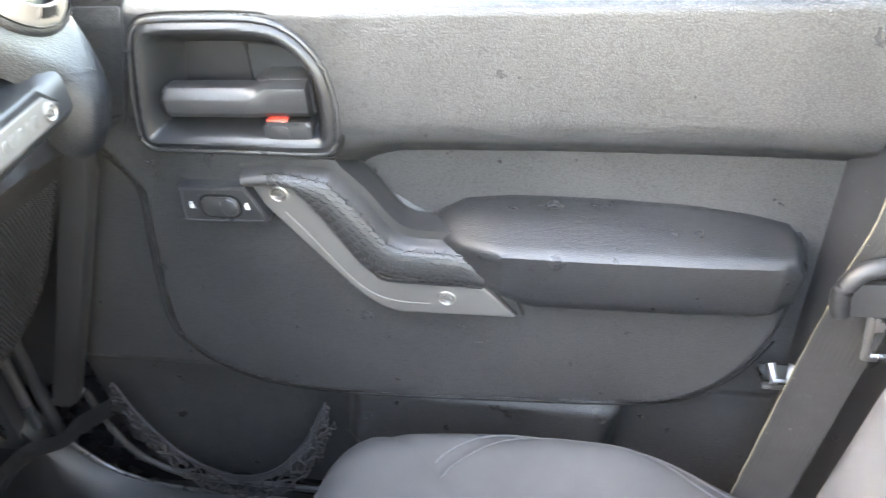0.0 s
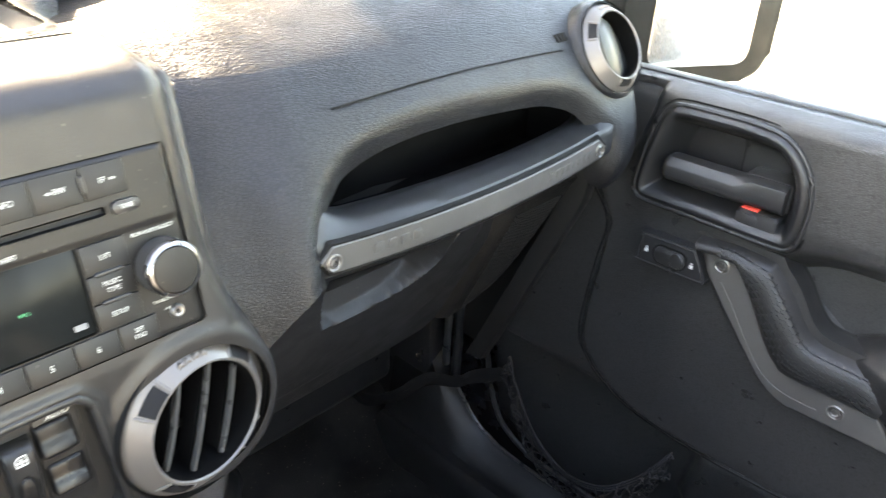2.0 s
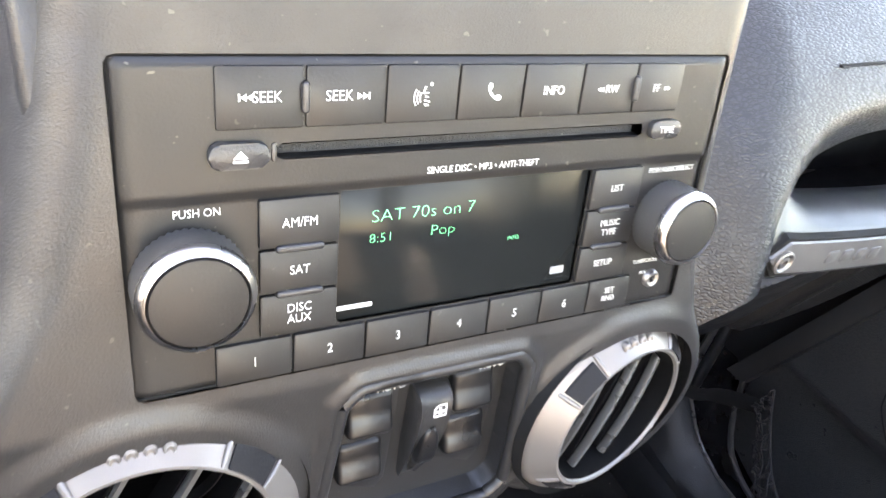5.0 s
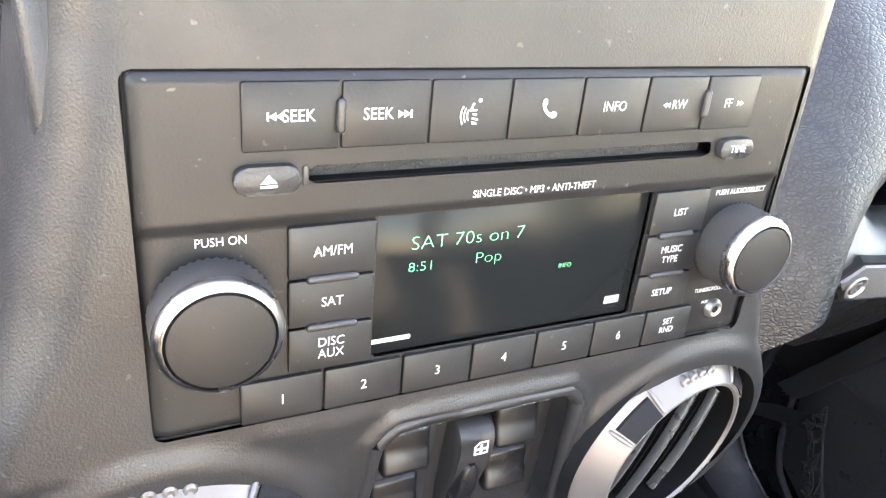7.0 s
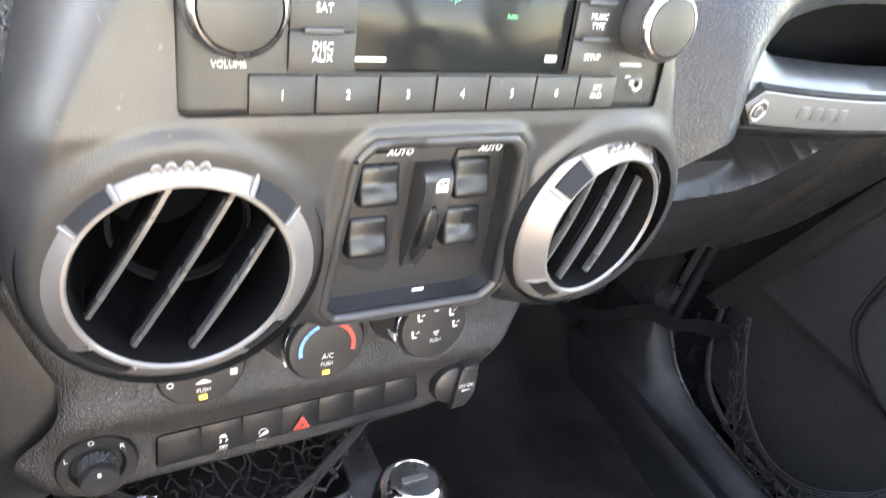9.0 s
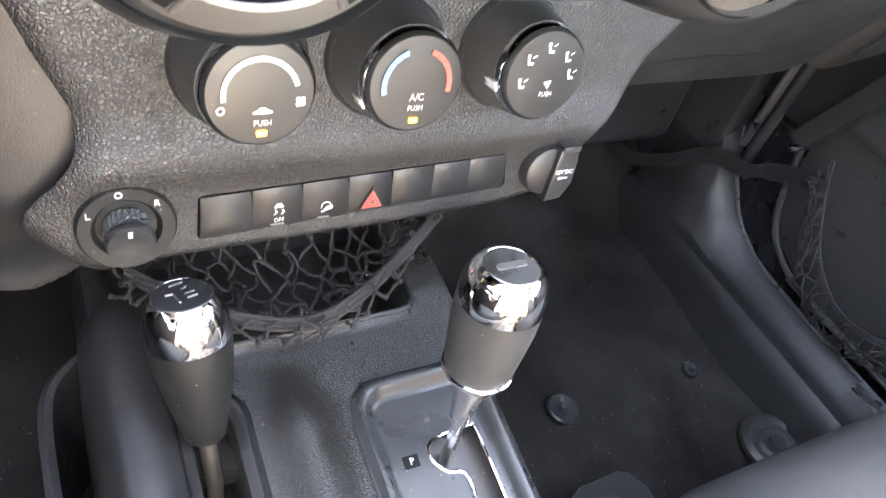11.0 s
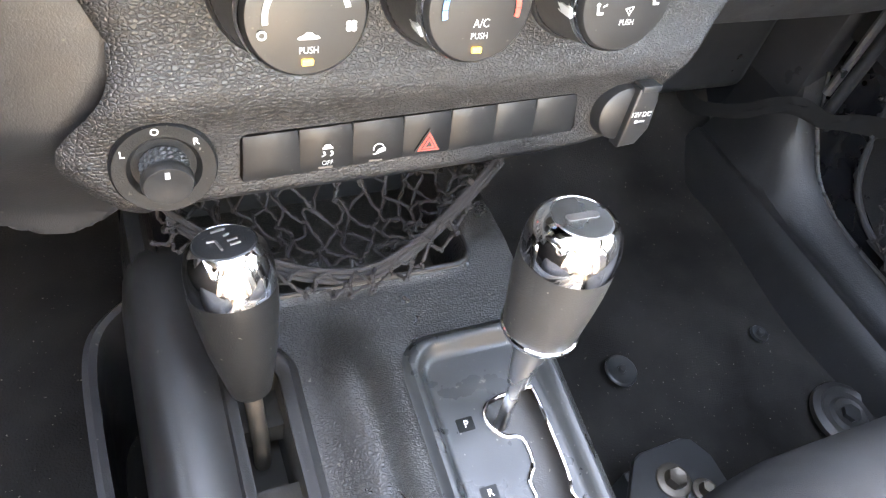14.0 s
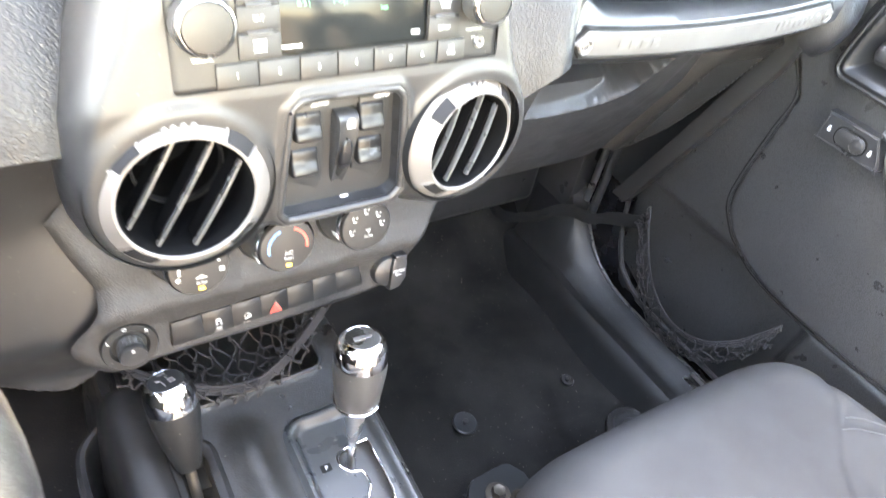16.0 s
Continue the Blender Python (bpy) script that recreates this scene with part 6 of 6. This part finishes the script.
cargo_net("cargo_net", "sagging grey cord net across the tray under the dash",
          [(-0.142, 0.492, 0.752), (-0.112, 0.474, 0.737), (-0.070, 0.462, 0.718), (-0.030, 0.458, 0.713), (0.005, 0.464, 0.728), (0.035, 0.474, 0.752), (0.058, 0.482, 0.777)],
          [(-0.145, 0.53, 0.745), (-0.10, 0.545, 0.735), (-0.04, 0.545, 0.732), (0.02, 0.545, 0.738), (0.058, 0.53, 0.765)], 15, 8, 4, belly=(0, -0.004, -0.026),
          hang=[(-0.150, 0.486, 0.735), (-0.112, 0.464, 0.716), (-0.070, 0.452, 0.703), (-0.030, 0.450, 0.700), (0.008, 0.457, 0.711), (0.038, 0.470, 0.736), (0.056, 0.480, 0.768)])
cargo_net("cargo_net", "grey cord net sagging over the door pocket",
          [(0.700, 0.585, 0.648), (0.690, 0.558, 0.606), (0.683, 0.512, 0.548), (0.680, 0.45, 0.517), (0.682, 0.39, 0.529), (0.690, 0.342, 0.575), (0.706, 0.307, 0.637)],
          [(0.715, 0.595, 0.61), (0.705, 0.555, 0.535), (0.70, 0.50, 0.476), (0.70, 0.45, 0.462), (0.70, 0.39, 0.475), (0.705, 0.34, 0.525), (0.715, 0.308, 0.59)], 20, 6, 5, belly=(-0.012, 0, -0.01))

# ---- gear selector ----
sel = thing("gear_selector", "chrome-topped automatic gear lever in a stepped gate", "gear lever", (0.033, 0.35, 0.67))
SLOPE = 0.16


def con(x, y, lift=0.0):
    return Vector((x, y, 0.673 + SLOPE * min(max(y - 0.36, -0.4), 0.12) + lift))


deck = frame_at(con(0, 0.36), (1, 0, 0), (0, 1, SLOPE))
frame_out, frame_in = rrect(-0.023, 0.079, -0.36, 0.060, 0.022, 6), rrect(-0.013, 0.069, -0.35, 0.050, 0.016, 6)
GATE = [(0.024, 0.368), (0.052, 0.371), (0.058, 0.366), (0.0585, 0.317), (0.056, 0.305), (0.0575, 0.297), (0.050, 0.291), (0.047, 0.283), (0.049, 0.262), (0.040, 0.255), (0.027, 0.258), (0.026, 0.285), (0.027, 0.300), (0.033, 0.306), (0.0325, 0.317), (0.039, 0.326), (0.038, 0.342), (0.027, 0.346), (0.0195, 0.356)]
GATE = round_poly([(x, (y - 0.36) * 1.0127) for x, y in GATE], 3)
gb = part("gate_frame", field(lambda U, V: 0.006 * step(-sd(U, V, frame_out), 0.0, 0.005) - 0.009 * step(-sd(U, V, frame_in), -0.003, 0.006), -0.024, 0.080, -0.36, 0.062, 0.002, deck, cut=lambda U, V: np.maximum(sd(U, V, frame_out), -sd(U, V, GATE))), GATESKIN, sel, "smooth black gate surround")
part("gate_well", merged(box(0.015, 0.065, -0.115, 0.018, -0.020, -0.0155, deck)), GREYPLAS, sel, "dusty floor of the lever gate")
part("gate_edge", merged(*[tube([deck @ Vector((*a, -0.0022)), deck @ Vector((*b, -0.0022))], 0.0014, sides=8) for a, b in zip(GATE, GATE[1:] + GATE[:1])]), CHROME, sel, "thin chrome edge of the gate")
for s, y in (("P", 0.359), ("R", 0.317), ("N", 0.298), ("D", 0.277)):
    pl = part("letter_tab", prism(rrect(-0.0055, 0.0055, -0.0042, 0.0042, 0.0006, 2), 0, 0.0006, at(deck, 0.006, (y - 0.36) * 1.0127, -0.0032)), GLOSS, sel)
    lettering(s, 0.0062, at(deck, 0.0065, (y - 0.36) * 1.0127, -0.0025), WHITE, pl, bold=0.0001)
for yy in (0.297, 0.283):
    part("notch", box(0.062, 0.068, (yy - 0.361), (yy - 0.358), -0.004, -0.0015, deck, 0.0004), METALBLACK, sel)
axis = frame_at((0.0335, 0.358, 0.655), (1, 0, -0.02), (-0.01, 0.99, -0.11))
LV = at(axis, 0, 0)
part("lever", lathe([(0.0042, 0.0), (0.0042, 0.045), (0.0052, 0.050)], LV, 20), STEEL, sel, "bare steel lever shaft")
part("collar", lathe([(0.0060, 0.046), (0.0072, 0.054), (0.0110, 0.090), (0.0120, 0.098)], LV, 28), STEEL, sel, "flared silver collar")
kb = part("knob", lathe([(0.0120, 0.0965), (0.0195, 0.0972), (0.0210, 0.100), (0.0234, 0.122), (0.0248, 0.138), (0.0250, 0.151), (0.0248, 0.154)], LV, 48), KNOBBLACK, sel, "matte black knob body")
part("base_ring", lathe([(0.0190, 0.0955), (0.0216, 0.0968), (0.0224, 0.0985), (0.0222, 0.0998), (0.0206, 0.1006)], LV, 48), CHROME, kb)
part("chrome_cap", lathe([(0.0250, 0.154), (0.0252, 0.158), (0.0246, 0.165), (0.0224, 0.172), (0.0190, 0.1765), (0.0160, 0.178), (0.0155, 0.1775)], LV, 64), CHROME, kb, "polished chrome cap")
cp = part("top_disc", lathe([(0.0156, 0.1773), (0.0150, 0.1782), (0, 0.1787)], LV, 48), STEEL, kb, "satin silver disc")
part("maker_bar", prism(rrect(-0.009, 0.009, -0.0022, 0.0022, 0.0015, 3), 0.1783, 0.1791, LV), SILVER, cp, "plain raised bar")

# ---- transfer lever ----
tr = thing("transfer_lever", "chrome-topped transfer case lever in a narrow slot", "gear lever", (-0.11, 0.39, 0.64))
so, si = rrect(-0.134, -0.084, 0.19, 0.436, 0.022, 6), rrect(-0.122, -0.096, 0.205, 0.422, 0.012, 6)
part("slot_frame", field(lambda U, V: 0.674 + SLOPE * np.clip(V - 0.36, -0.4, 0.12) + 0.006 * step(-sd(U, V, so), 0.0, 0.006) - 0.004 * step(-sd(U, V, si), -0.006, 0.0), -0.136, -0.082, 0.188, 0.438, 0.002, FLAT, cut=lambda U, V: np.maximum(sd(U, V, so), -sd(U, V, si))), BEZEL, tr, "black slot surround")
part("slot_floor", merged(box(-0.124, -0.094, 0.20, 0.362, 0.632, 0.648), box(-0.124, -0.094, 0.398, 0.424, 0.632, 0.652), box(-0.124, -0.094, 0.20, 0.43, 0.60, 0.605), box(-0.128, -0.1225, 0.20, 0.43, 0.60, 0.672), box(-0.0955, -0.09, 0.20, 0.43, 0.60, 0.672), box(-0.124, -0.094, 0.422, 0.428, 0.60, 0.672)), GRIME, tr, "dusty brown slot floor")
TB, TT = Vector((-0.1095, 0.385, 0.630)), Vector((-0.1205, 0.433, 0.787))
tz = (TT - TB).length
part("lever", tube([TB + Vector((0.0, 0.006, -0.01)), TB + (TT - TB) * 0.12, TB + (TT - TB) * 0.30, TB + (TT - TB) * 0.48], 0.0052, sides=12), BOLT, tr, "dark bent lever shaft")
TV = (TT - TB).to_track_quat("Z", "Y").to_matrix().to_4x4()
TV.translation = TB
tb = part("knob", lathe([(0, tz - 0.098), (0.0115, tz - 0.098), (0.0130, tz - 0.092), (0.0185, tz - 0.066), (0.0218, tz - 0.042), (0.0228, tz - 0.028), (0.0226, tz - 0.0255)], TV, 48), DARKKNOB, tr, "tapered matte black knob")
part("chrome_cap", lathe([(0.0226, tz - 0.0255), (0.0230, tz - 0.022), (0.0222, tz - 0.012), (0.0196, tz - 0.0035), (0.0160, tz + 0.0005), (0.0156, tz)], TV, 64), CHROME, tb, "polished chrome cap")
td = part("top_disc", lathe([(0.0157, tz), (0.0150, tz + 0.0010), (0, tz + 0.0020)], TV, 48), SMOOTH, tb, "black disc with a shift pattern")
for q in (((-0.006, 0.006), (-0.001, 0.006)), ((-0.006, 0.002), (-0.001, 0.002)), ((-0.004, -0.004), (-0.001, -0.003)), ((-0.004, -0.009), (0.003, -0.009)), ((0.004, 0.008), (0.004, -0.001)), ((0.004, -0.001), (0.008, -0.002))):
    part("pattern_bar", tube([TV @ Vector((*p, tz + 0.0021)) for p in q], 0.0007, sides=6), SILVER, td)

# ---- steering wheel ----
wheel = thing("steering_wheel", "black leather steering wheel with silver-grey spokes", "steering wheel", (-0.418, 0.19, 1.065))
WM = frame_at((-0.418, 0.19, 1.065), (1, 0, 0), (0, 0.42, 0.90))
bmw = bmesh.new()
n1, n2, R1, R2 = 72, 14, 0.185, 0.0155
vv = [[bmw.verts.new(WM @ Vector(((R1 + R2 * math.cos(b)) * math.cos(a), (R1 + R2 * math.cos(b)) * math.sin(a), R2 * 1.1 * math.sin(b)))) for b in np.linspace(0, 2 * math.pi, n2, endpoint=False)] for a in np.linspace(0, 2 * math.pi, n1, endpoint=False)]
for i in range(n1):
    for j in range(n2):
        bmw.faces.new((vv[i][j], vv[(i + 1) % n1][j], vv[(i + 1) % n1][(j + 1) % n2], vv[i][(j + 1) % n2]))
part("rim", bmw, mat("wheel_leather", (0.016, 0.015, 0.0145), 0.38, bump=0.2, scale=520, kind="leather"), wheel, "leather rim")
part("hub", lathe([(0, 0.012), (0.05, 0.008), (0.066, -0.01), (0.06, -0.05)], WM, 36), SMOOTH, wheel)
for a in (-8, 188, 270):
    ms_ = WM @ Matrix.Rotation(radians(a), 4, "Z")
    part("spoke", box(0.055, 0.178, -0.016, 0.016, -0.012, -0.002, ms_, 0.004), SILVER, wheel)

# ---- footwell: sill trim, cables, bracket ----
def sill_section(y):
    lift = float(np.interp(y, [0.49, 0.55, 0.583, 0.62, 0.644, 0.683, 0.72], [0.0, 0.002, 0.007, 0.020, 0.034, 0.078, 0.150]))
    base = [(0.592, 0.375), (0.600, 0.40), (0.606, 0.428), (0.613, 0.444), (0.620, 0.450), (0.629, 0.449), (0.640, 0.443), (0.651, 0.441), (0.662, 0.445), (0.674, 0.454), (0.682, 0.460), (0.688, 0.462), (0.692, 0.459), (0.694, 0.45), (0.695, 0.38)]
    return [(x, y, z + lift * float(step(np.array(x), 0.632, 0.664))) for x, z in base]


sill_ys = [-0.35, 0.0, 0.2, 0.4, 0.49, 0.53, 0.56, 0.583, 0.60, 0.62, 0.635, 0.65, 0.665, 0.683, 0.70, 0.72, 0.76, 0.80]
tagged(part("sill_trim", loft([sill_section(y) for y in sill_ys], close=False), SILLSKIN, None, "black moulded sill and kick trim with two soft ridges", kind="structure"), category="trim")
tagged(part("kick_panel", box(0.655, 0.70, 0.715, 1.05, 0.40, 1.0, FLAT, 0.01), SMOOTH, None, "black kick panel under the dash", kind="structure"), category="wall")
tagged(part("door_seal", tube([Vector(sill_section(y)[11]) + Vector((0.002, 0, 0.001)) for y in sill_ys[:-1]], 0.0028, sides=8), SATIN, None, "thin shiny black edge along the sill trim", kind="structure"), category="trim")
tagged(part("door_seal", tube(smooth_line([(0.700, -0.3, 0.478), (0.700, 0.45, 0.478), (0.699, 0.53, 0.484), (0.698, 0.572, 0.503), (0.697, 0.594, 0.525), (0.698, 0.615, 0.570), (0.70, 0.63, 0.63)], 6), 0.0045, sides=8), RUBBER, None, "black rubber door seal", kind="structure"), category="trim")
tagged(part("sill_plate", merged(*[box(x, x + 0.007, 0.27, 0.37, 0.4695, 0.4725, FLAT, 0.0008) for x in (0.655, 0.672)]), STEEL, None, "two bright scuffed metal strips on the sill", kind="structure"), category="trim")
strap = thing("check_strap", "limp black fabric door check strap", "strap", (0.6, 0.7, 0.5))
sl = smooth_line([(0.565, 0.90, 0.60), (0.575, 0.86, 0.535), (0.582, 0.805, 0.500), (0.602, 0.75, 0.528), (0.622, 0.72, 0.556), (0.642, 0.695, 0.574), (0.665, 0.665, 0.574), (0.682, 0.648, 0.582), (0.696, 0.615, 0.598), (0.71, 0.59, 0.61)], 6)
part("webbing", loft([[p + Vector((0.0, -0.003, 0.013 + 0.003 * math.sin(i * 0.31))), p + Vector((0.002, -0.007 - 0.003 * math.sin(i * 0.7), 0.006)), p + Vector((0.0, -0.001, -0.002 + 0.003 * math.sin(i * 0.5))), p + Vector((0.002, -0.006, -0.010 - 0.003 * math.sin(i * 0.4))), p + Vector((0.0, 0.001, -0.016)), p + Vector((0.004, 0.004, 0.0))] for i, p in enumerate(sl)]), STRAP, strap, "folded black webbing")
hinge = thing("door_hinge", "scratched metal hinge rod in the corner of the footwell", "hinge", (0.68, 0.68, 0.6))
part("rod", tube([(0.682, 0.680, 0.560), (0.681, 0.676, 0.70), (0.681, 0.672, 0.80)], 0.008, sides=14), METALBLACK, hinge, "black upright rod")
part("bar", tube([(0.661, 0.684, 0.60), (0.661, 0.680, 0.78)], 0.006, sides=8), STEEL, hinge, "worn bare metal bar")
part("ball_stud", lathe([(0.0, 0.014), (0.005, 0.012), (0.0065, 0.007), (0.005, 0.002), (0.004, -0.01)], frame_at((0.688, 0.632, 0.632), (0, 1, 0), (0, 0, 1)), 16), CHROME, hinge, "small shiny ball stud")
blower = thing("blower_housing", "dark heater blower housing under the dash", "heater", (0.48, 0.85, 0.5))
part("case", box(0.33, 0.632, 0.775, 1.02, 0.535, 0.85, FLAT, 0.02, 3), METALBLACK, blower, "dull black moulded case")
part("flange", box(0.325, 0.637, 0.770, 1.02, 0.662, 0.670, FLAT, 0.003), METALBLACK, blower, "narrow flange round the case")
for x in (0.36, 0.48, 0.60):
    part("screw", lathe([(0.0055, 0.0), (0.0055, 0.003), (0.004, 0.0045), (0, 0.0045)], frame_at((x, 0.775, 0.685), (1, 0, 0), (0, 0, 1)), 8), BOLT, blower)
duct = tagged(part("floor_duct", tube(smooth_line([(0.12, 0.70, 0.70), (0.22, 0.72, 0.60), (0.30, 0.80, 0.50), (0.32, 0.95, 0.45)], 5), 0.035, sides=14), RUBBER, None, "black heater duct over the tunnel", kind="structure"), category="duct")

brk = thing("seat_bracket", "black metal seat mounting bracket bolted to the floor", "bracket", (0.27, 0.34, 0.42))
part("plate", prism([(0.236, 0.368), (0.246, 0.3725), (0.296, 0.3745), (0.306, 0.370), (0.317, 0.350), (0.319, 0.25), (0.205, 0.25), (0.206, 0.33)], 0.0, 0.008, Matrix.Translation((0, 0, 0.452)), 0.003), METALBLACK, brk, "flat black bracket plate")
part("foot", box(0.222, 0.306, 0.255, 0.362, 0.38, 0.453, FLAT, 0.004), METALBLACK, brk)
for x, y, r in ((0.2626, 0.338, 0.0105), (0.2873, 0.320, 0.0075)):
    part("bolt", merged(lathe([(r * 1.65, 0.0), (r * 1.65, 0.002), (r * 1.5, 0.003), (r, 0.0032)], pose(x, y, 0.460), 28), lathe([(r, 0.002), (r, 0.0095), (r * 0.86, 0.0115), (r * 0.7, 0.0105), (0, 0.0105)], pose(x, y, 0.460), 6)), BOLT, brk, "hex bolt with washer")
for x, y, r, nm in ((0.322, 0.4864, 0.020, "floor_clip"), (0.5313, 0.4857, 0.012, "floor_clip")):
    c = thing(nm, "round black carpet retaining clip", "clip", (x, y, 0.39), "floor clips")
    part("disc", lathe([(r, 0.0), (r, 0.002), (r * 0.9, 0.0035), (r * 0.4, 0.0015), (0, 0.0012)], pose(x, y, 0.392, 4, 3), 28), METALBLACK, c)
    part("stud", lathe([(0.0045, 0.0), (0.0045, 0.007), (0.0035, 0.008), (0, 0.008)], pose(x, y, 0.392), 12), RUBBER, c)
plug = thing("floor_grommet", "round rubber floor grommet with a hex bolt", "grommet", (0.568, 0.358, 0.39))
part("disc", lathe([(0.045, 0.0), (0.044, 0.006), (0.036, 0.010), (0.032, 0.006), (0.024, 0.006), (0.020, 0.010), (0.014, 0.008), (0, 0.008)], pose(0.568, 0.358, 0.390), 40), RUBBER, plug)
part("bolt", lathe([(0.011, 0.004), (0.011, 0.014), (0, 0.015)], pose(0.568, 0.358, 0.390), 6), METALBLACK, plug)

# ---- seat belt ----
belt = thing("seat_belt", "black webbing seat belt with a metal tongue beside the seat", "seat belt", (0.70, -0.19, 0.6))
bl = smooth_line([(0.645, -0.150, 0.47), (0.655, -0.170, 0.55), (0.660, -0.184, 0.620), (0.660, -0.207, 0.768), (0.660, -0.228, 0.888), (0.666, -0.248, 0.99), (0.70, -0.28, 1.35)], 8)


def ribbon(line, width, thick, side):
    secs = []
    for i, p in enumerate(line):
        d = (line[min(i + 1, len(line) - 1)] - line[max(i - 1, 0)]).normalized()
        s = (Vector(side) - d * d.dot(Vector(side))).normalized()
        nn = d.cross(s)
        secs.append([p + s * width / 2 + nn * thick / 2, p - s * width / 2 + nn * thick / 2, p - s * width / 2 - nn * thick / 2, p + s * width / 2 - nn * thick / 2])
    return loft(secs)


part("webbing", ribbon([p + Vector((-0.006, -0.001, 0)) for p in bl], 0.050, 0.0016, (-0.36, -0.93, 0)), WEBBING, belt, "woven black webbing", smooth=20)
# cream strip that paints the light caught by the belt's edge
part("webbing_edge", ribbon([p + Vector((0.0030, 0.0222 + 0.0004 * math.sin(i * 2.3), 0)) for i, p in enumerate(bl)], 0.0011, 0.0024, (-0.36, -0.93, 0)), mat("painted_lit_edge", (0.17, 0.14, 0.095), 0.9, vary=0.6), belt, "lit webbing edge, painted as a pale strip")
tp = bl[33] + Vector((-0.014, 0, 0))
part("guide", merged(tube(smooth_line([tp + Vector((-0.006, 0.028, -0.030)), tp + Vector((-0.012, 0.034, -0.006)), tp + Vector((-0.012, 0.022, 0.016)), tp + Vector((-0.010, -0.006, 0.020)), tp + Vector((-0.008, -0.036, 0.006))], 6), 0.008, sides=12), prism(rrect(-0.026, 0.036, -0.030, 0.004, 0.008, 4), 0.0, 0.006, frame_at(tp + Vector((-0.006, 0, 0)), (0.0, -1, 0), (0, 0.15, 1)), 0.002)), RUBBER, belt, "worn black plastic guide")
tf = frame_at(tp + Vector((-0.010, -0.012, -0.052)), (0, -1, 0.1), (0, 0.2, 1))
part("tongue", field(lambda U, V: 0.0012 - 0.002 * step(np.abs(sd(U, V, rrect(-0.018, 0.018, -0.026, 0.030, 0.006)) + 0.0035), 0.002, 0.0042), -0.02, 0.02, -0.028, 0.032, 0.0014, tf, cut=lambda U, V: np.maximum(sd(U, V, rrect(-0.018, 0.018, -0.026, 0.030, 0.006)), -sd(U, V, rrect(-0.010, 0.010, -0.018, 0.006, 0.002)))), STEEL, belt, "bright steel belt tongue")

# ---- outside mirror ----
mir = thing("side_mirror", "black outside mirror seen through the side window", "side mirror", (1.05, 0.62, 1.05))
MF = frame_at((1.0, 0.60, 1.048), (0.87, -0.49, 0.0), (0, 0, 1))
part("shell", prism(rrect(-0.050, 0.232, -0.030, 0.225, 0.045, 6), -0.08, 0.0, MF, 0.010, 3), MIRRORBLACK, mir, "black mirror housing")
part("mirror_glass", prism(rrect(0.0, 0.184, 0.0, 0.195, 0.022, 6), 0.0, 0.003, MF, 0.001), mat("mirror_silver", (0.9, 0.9, 0.9), 0.02, metal=1.0, vary=0), mir, "flat mirror glass")
part("arm", tube([(0.79, 0.70, 1.02), (0.90, 0.69, 1.03), (1.0, 0.66, 1.06)], 0.028, sides=12), PAINT, mir)
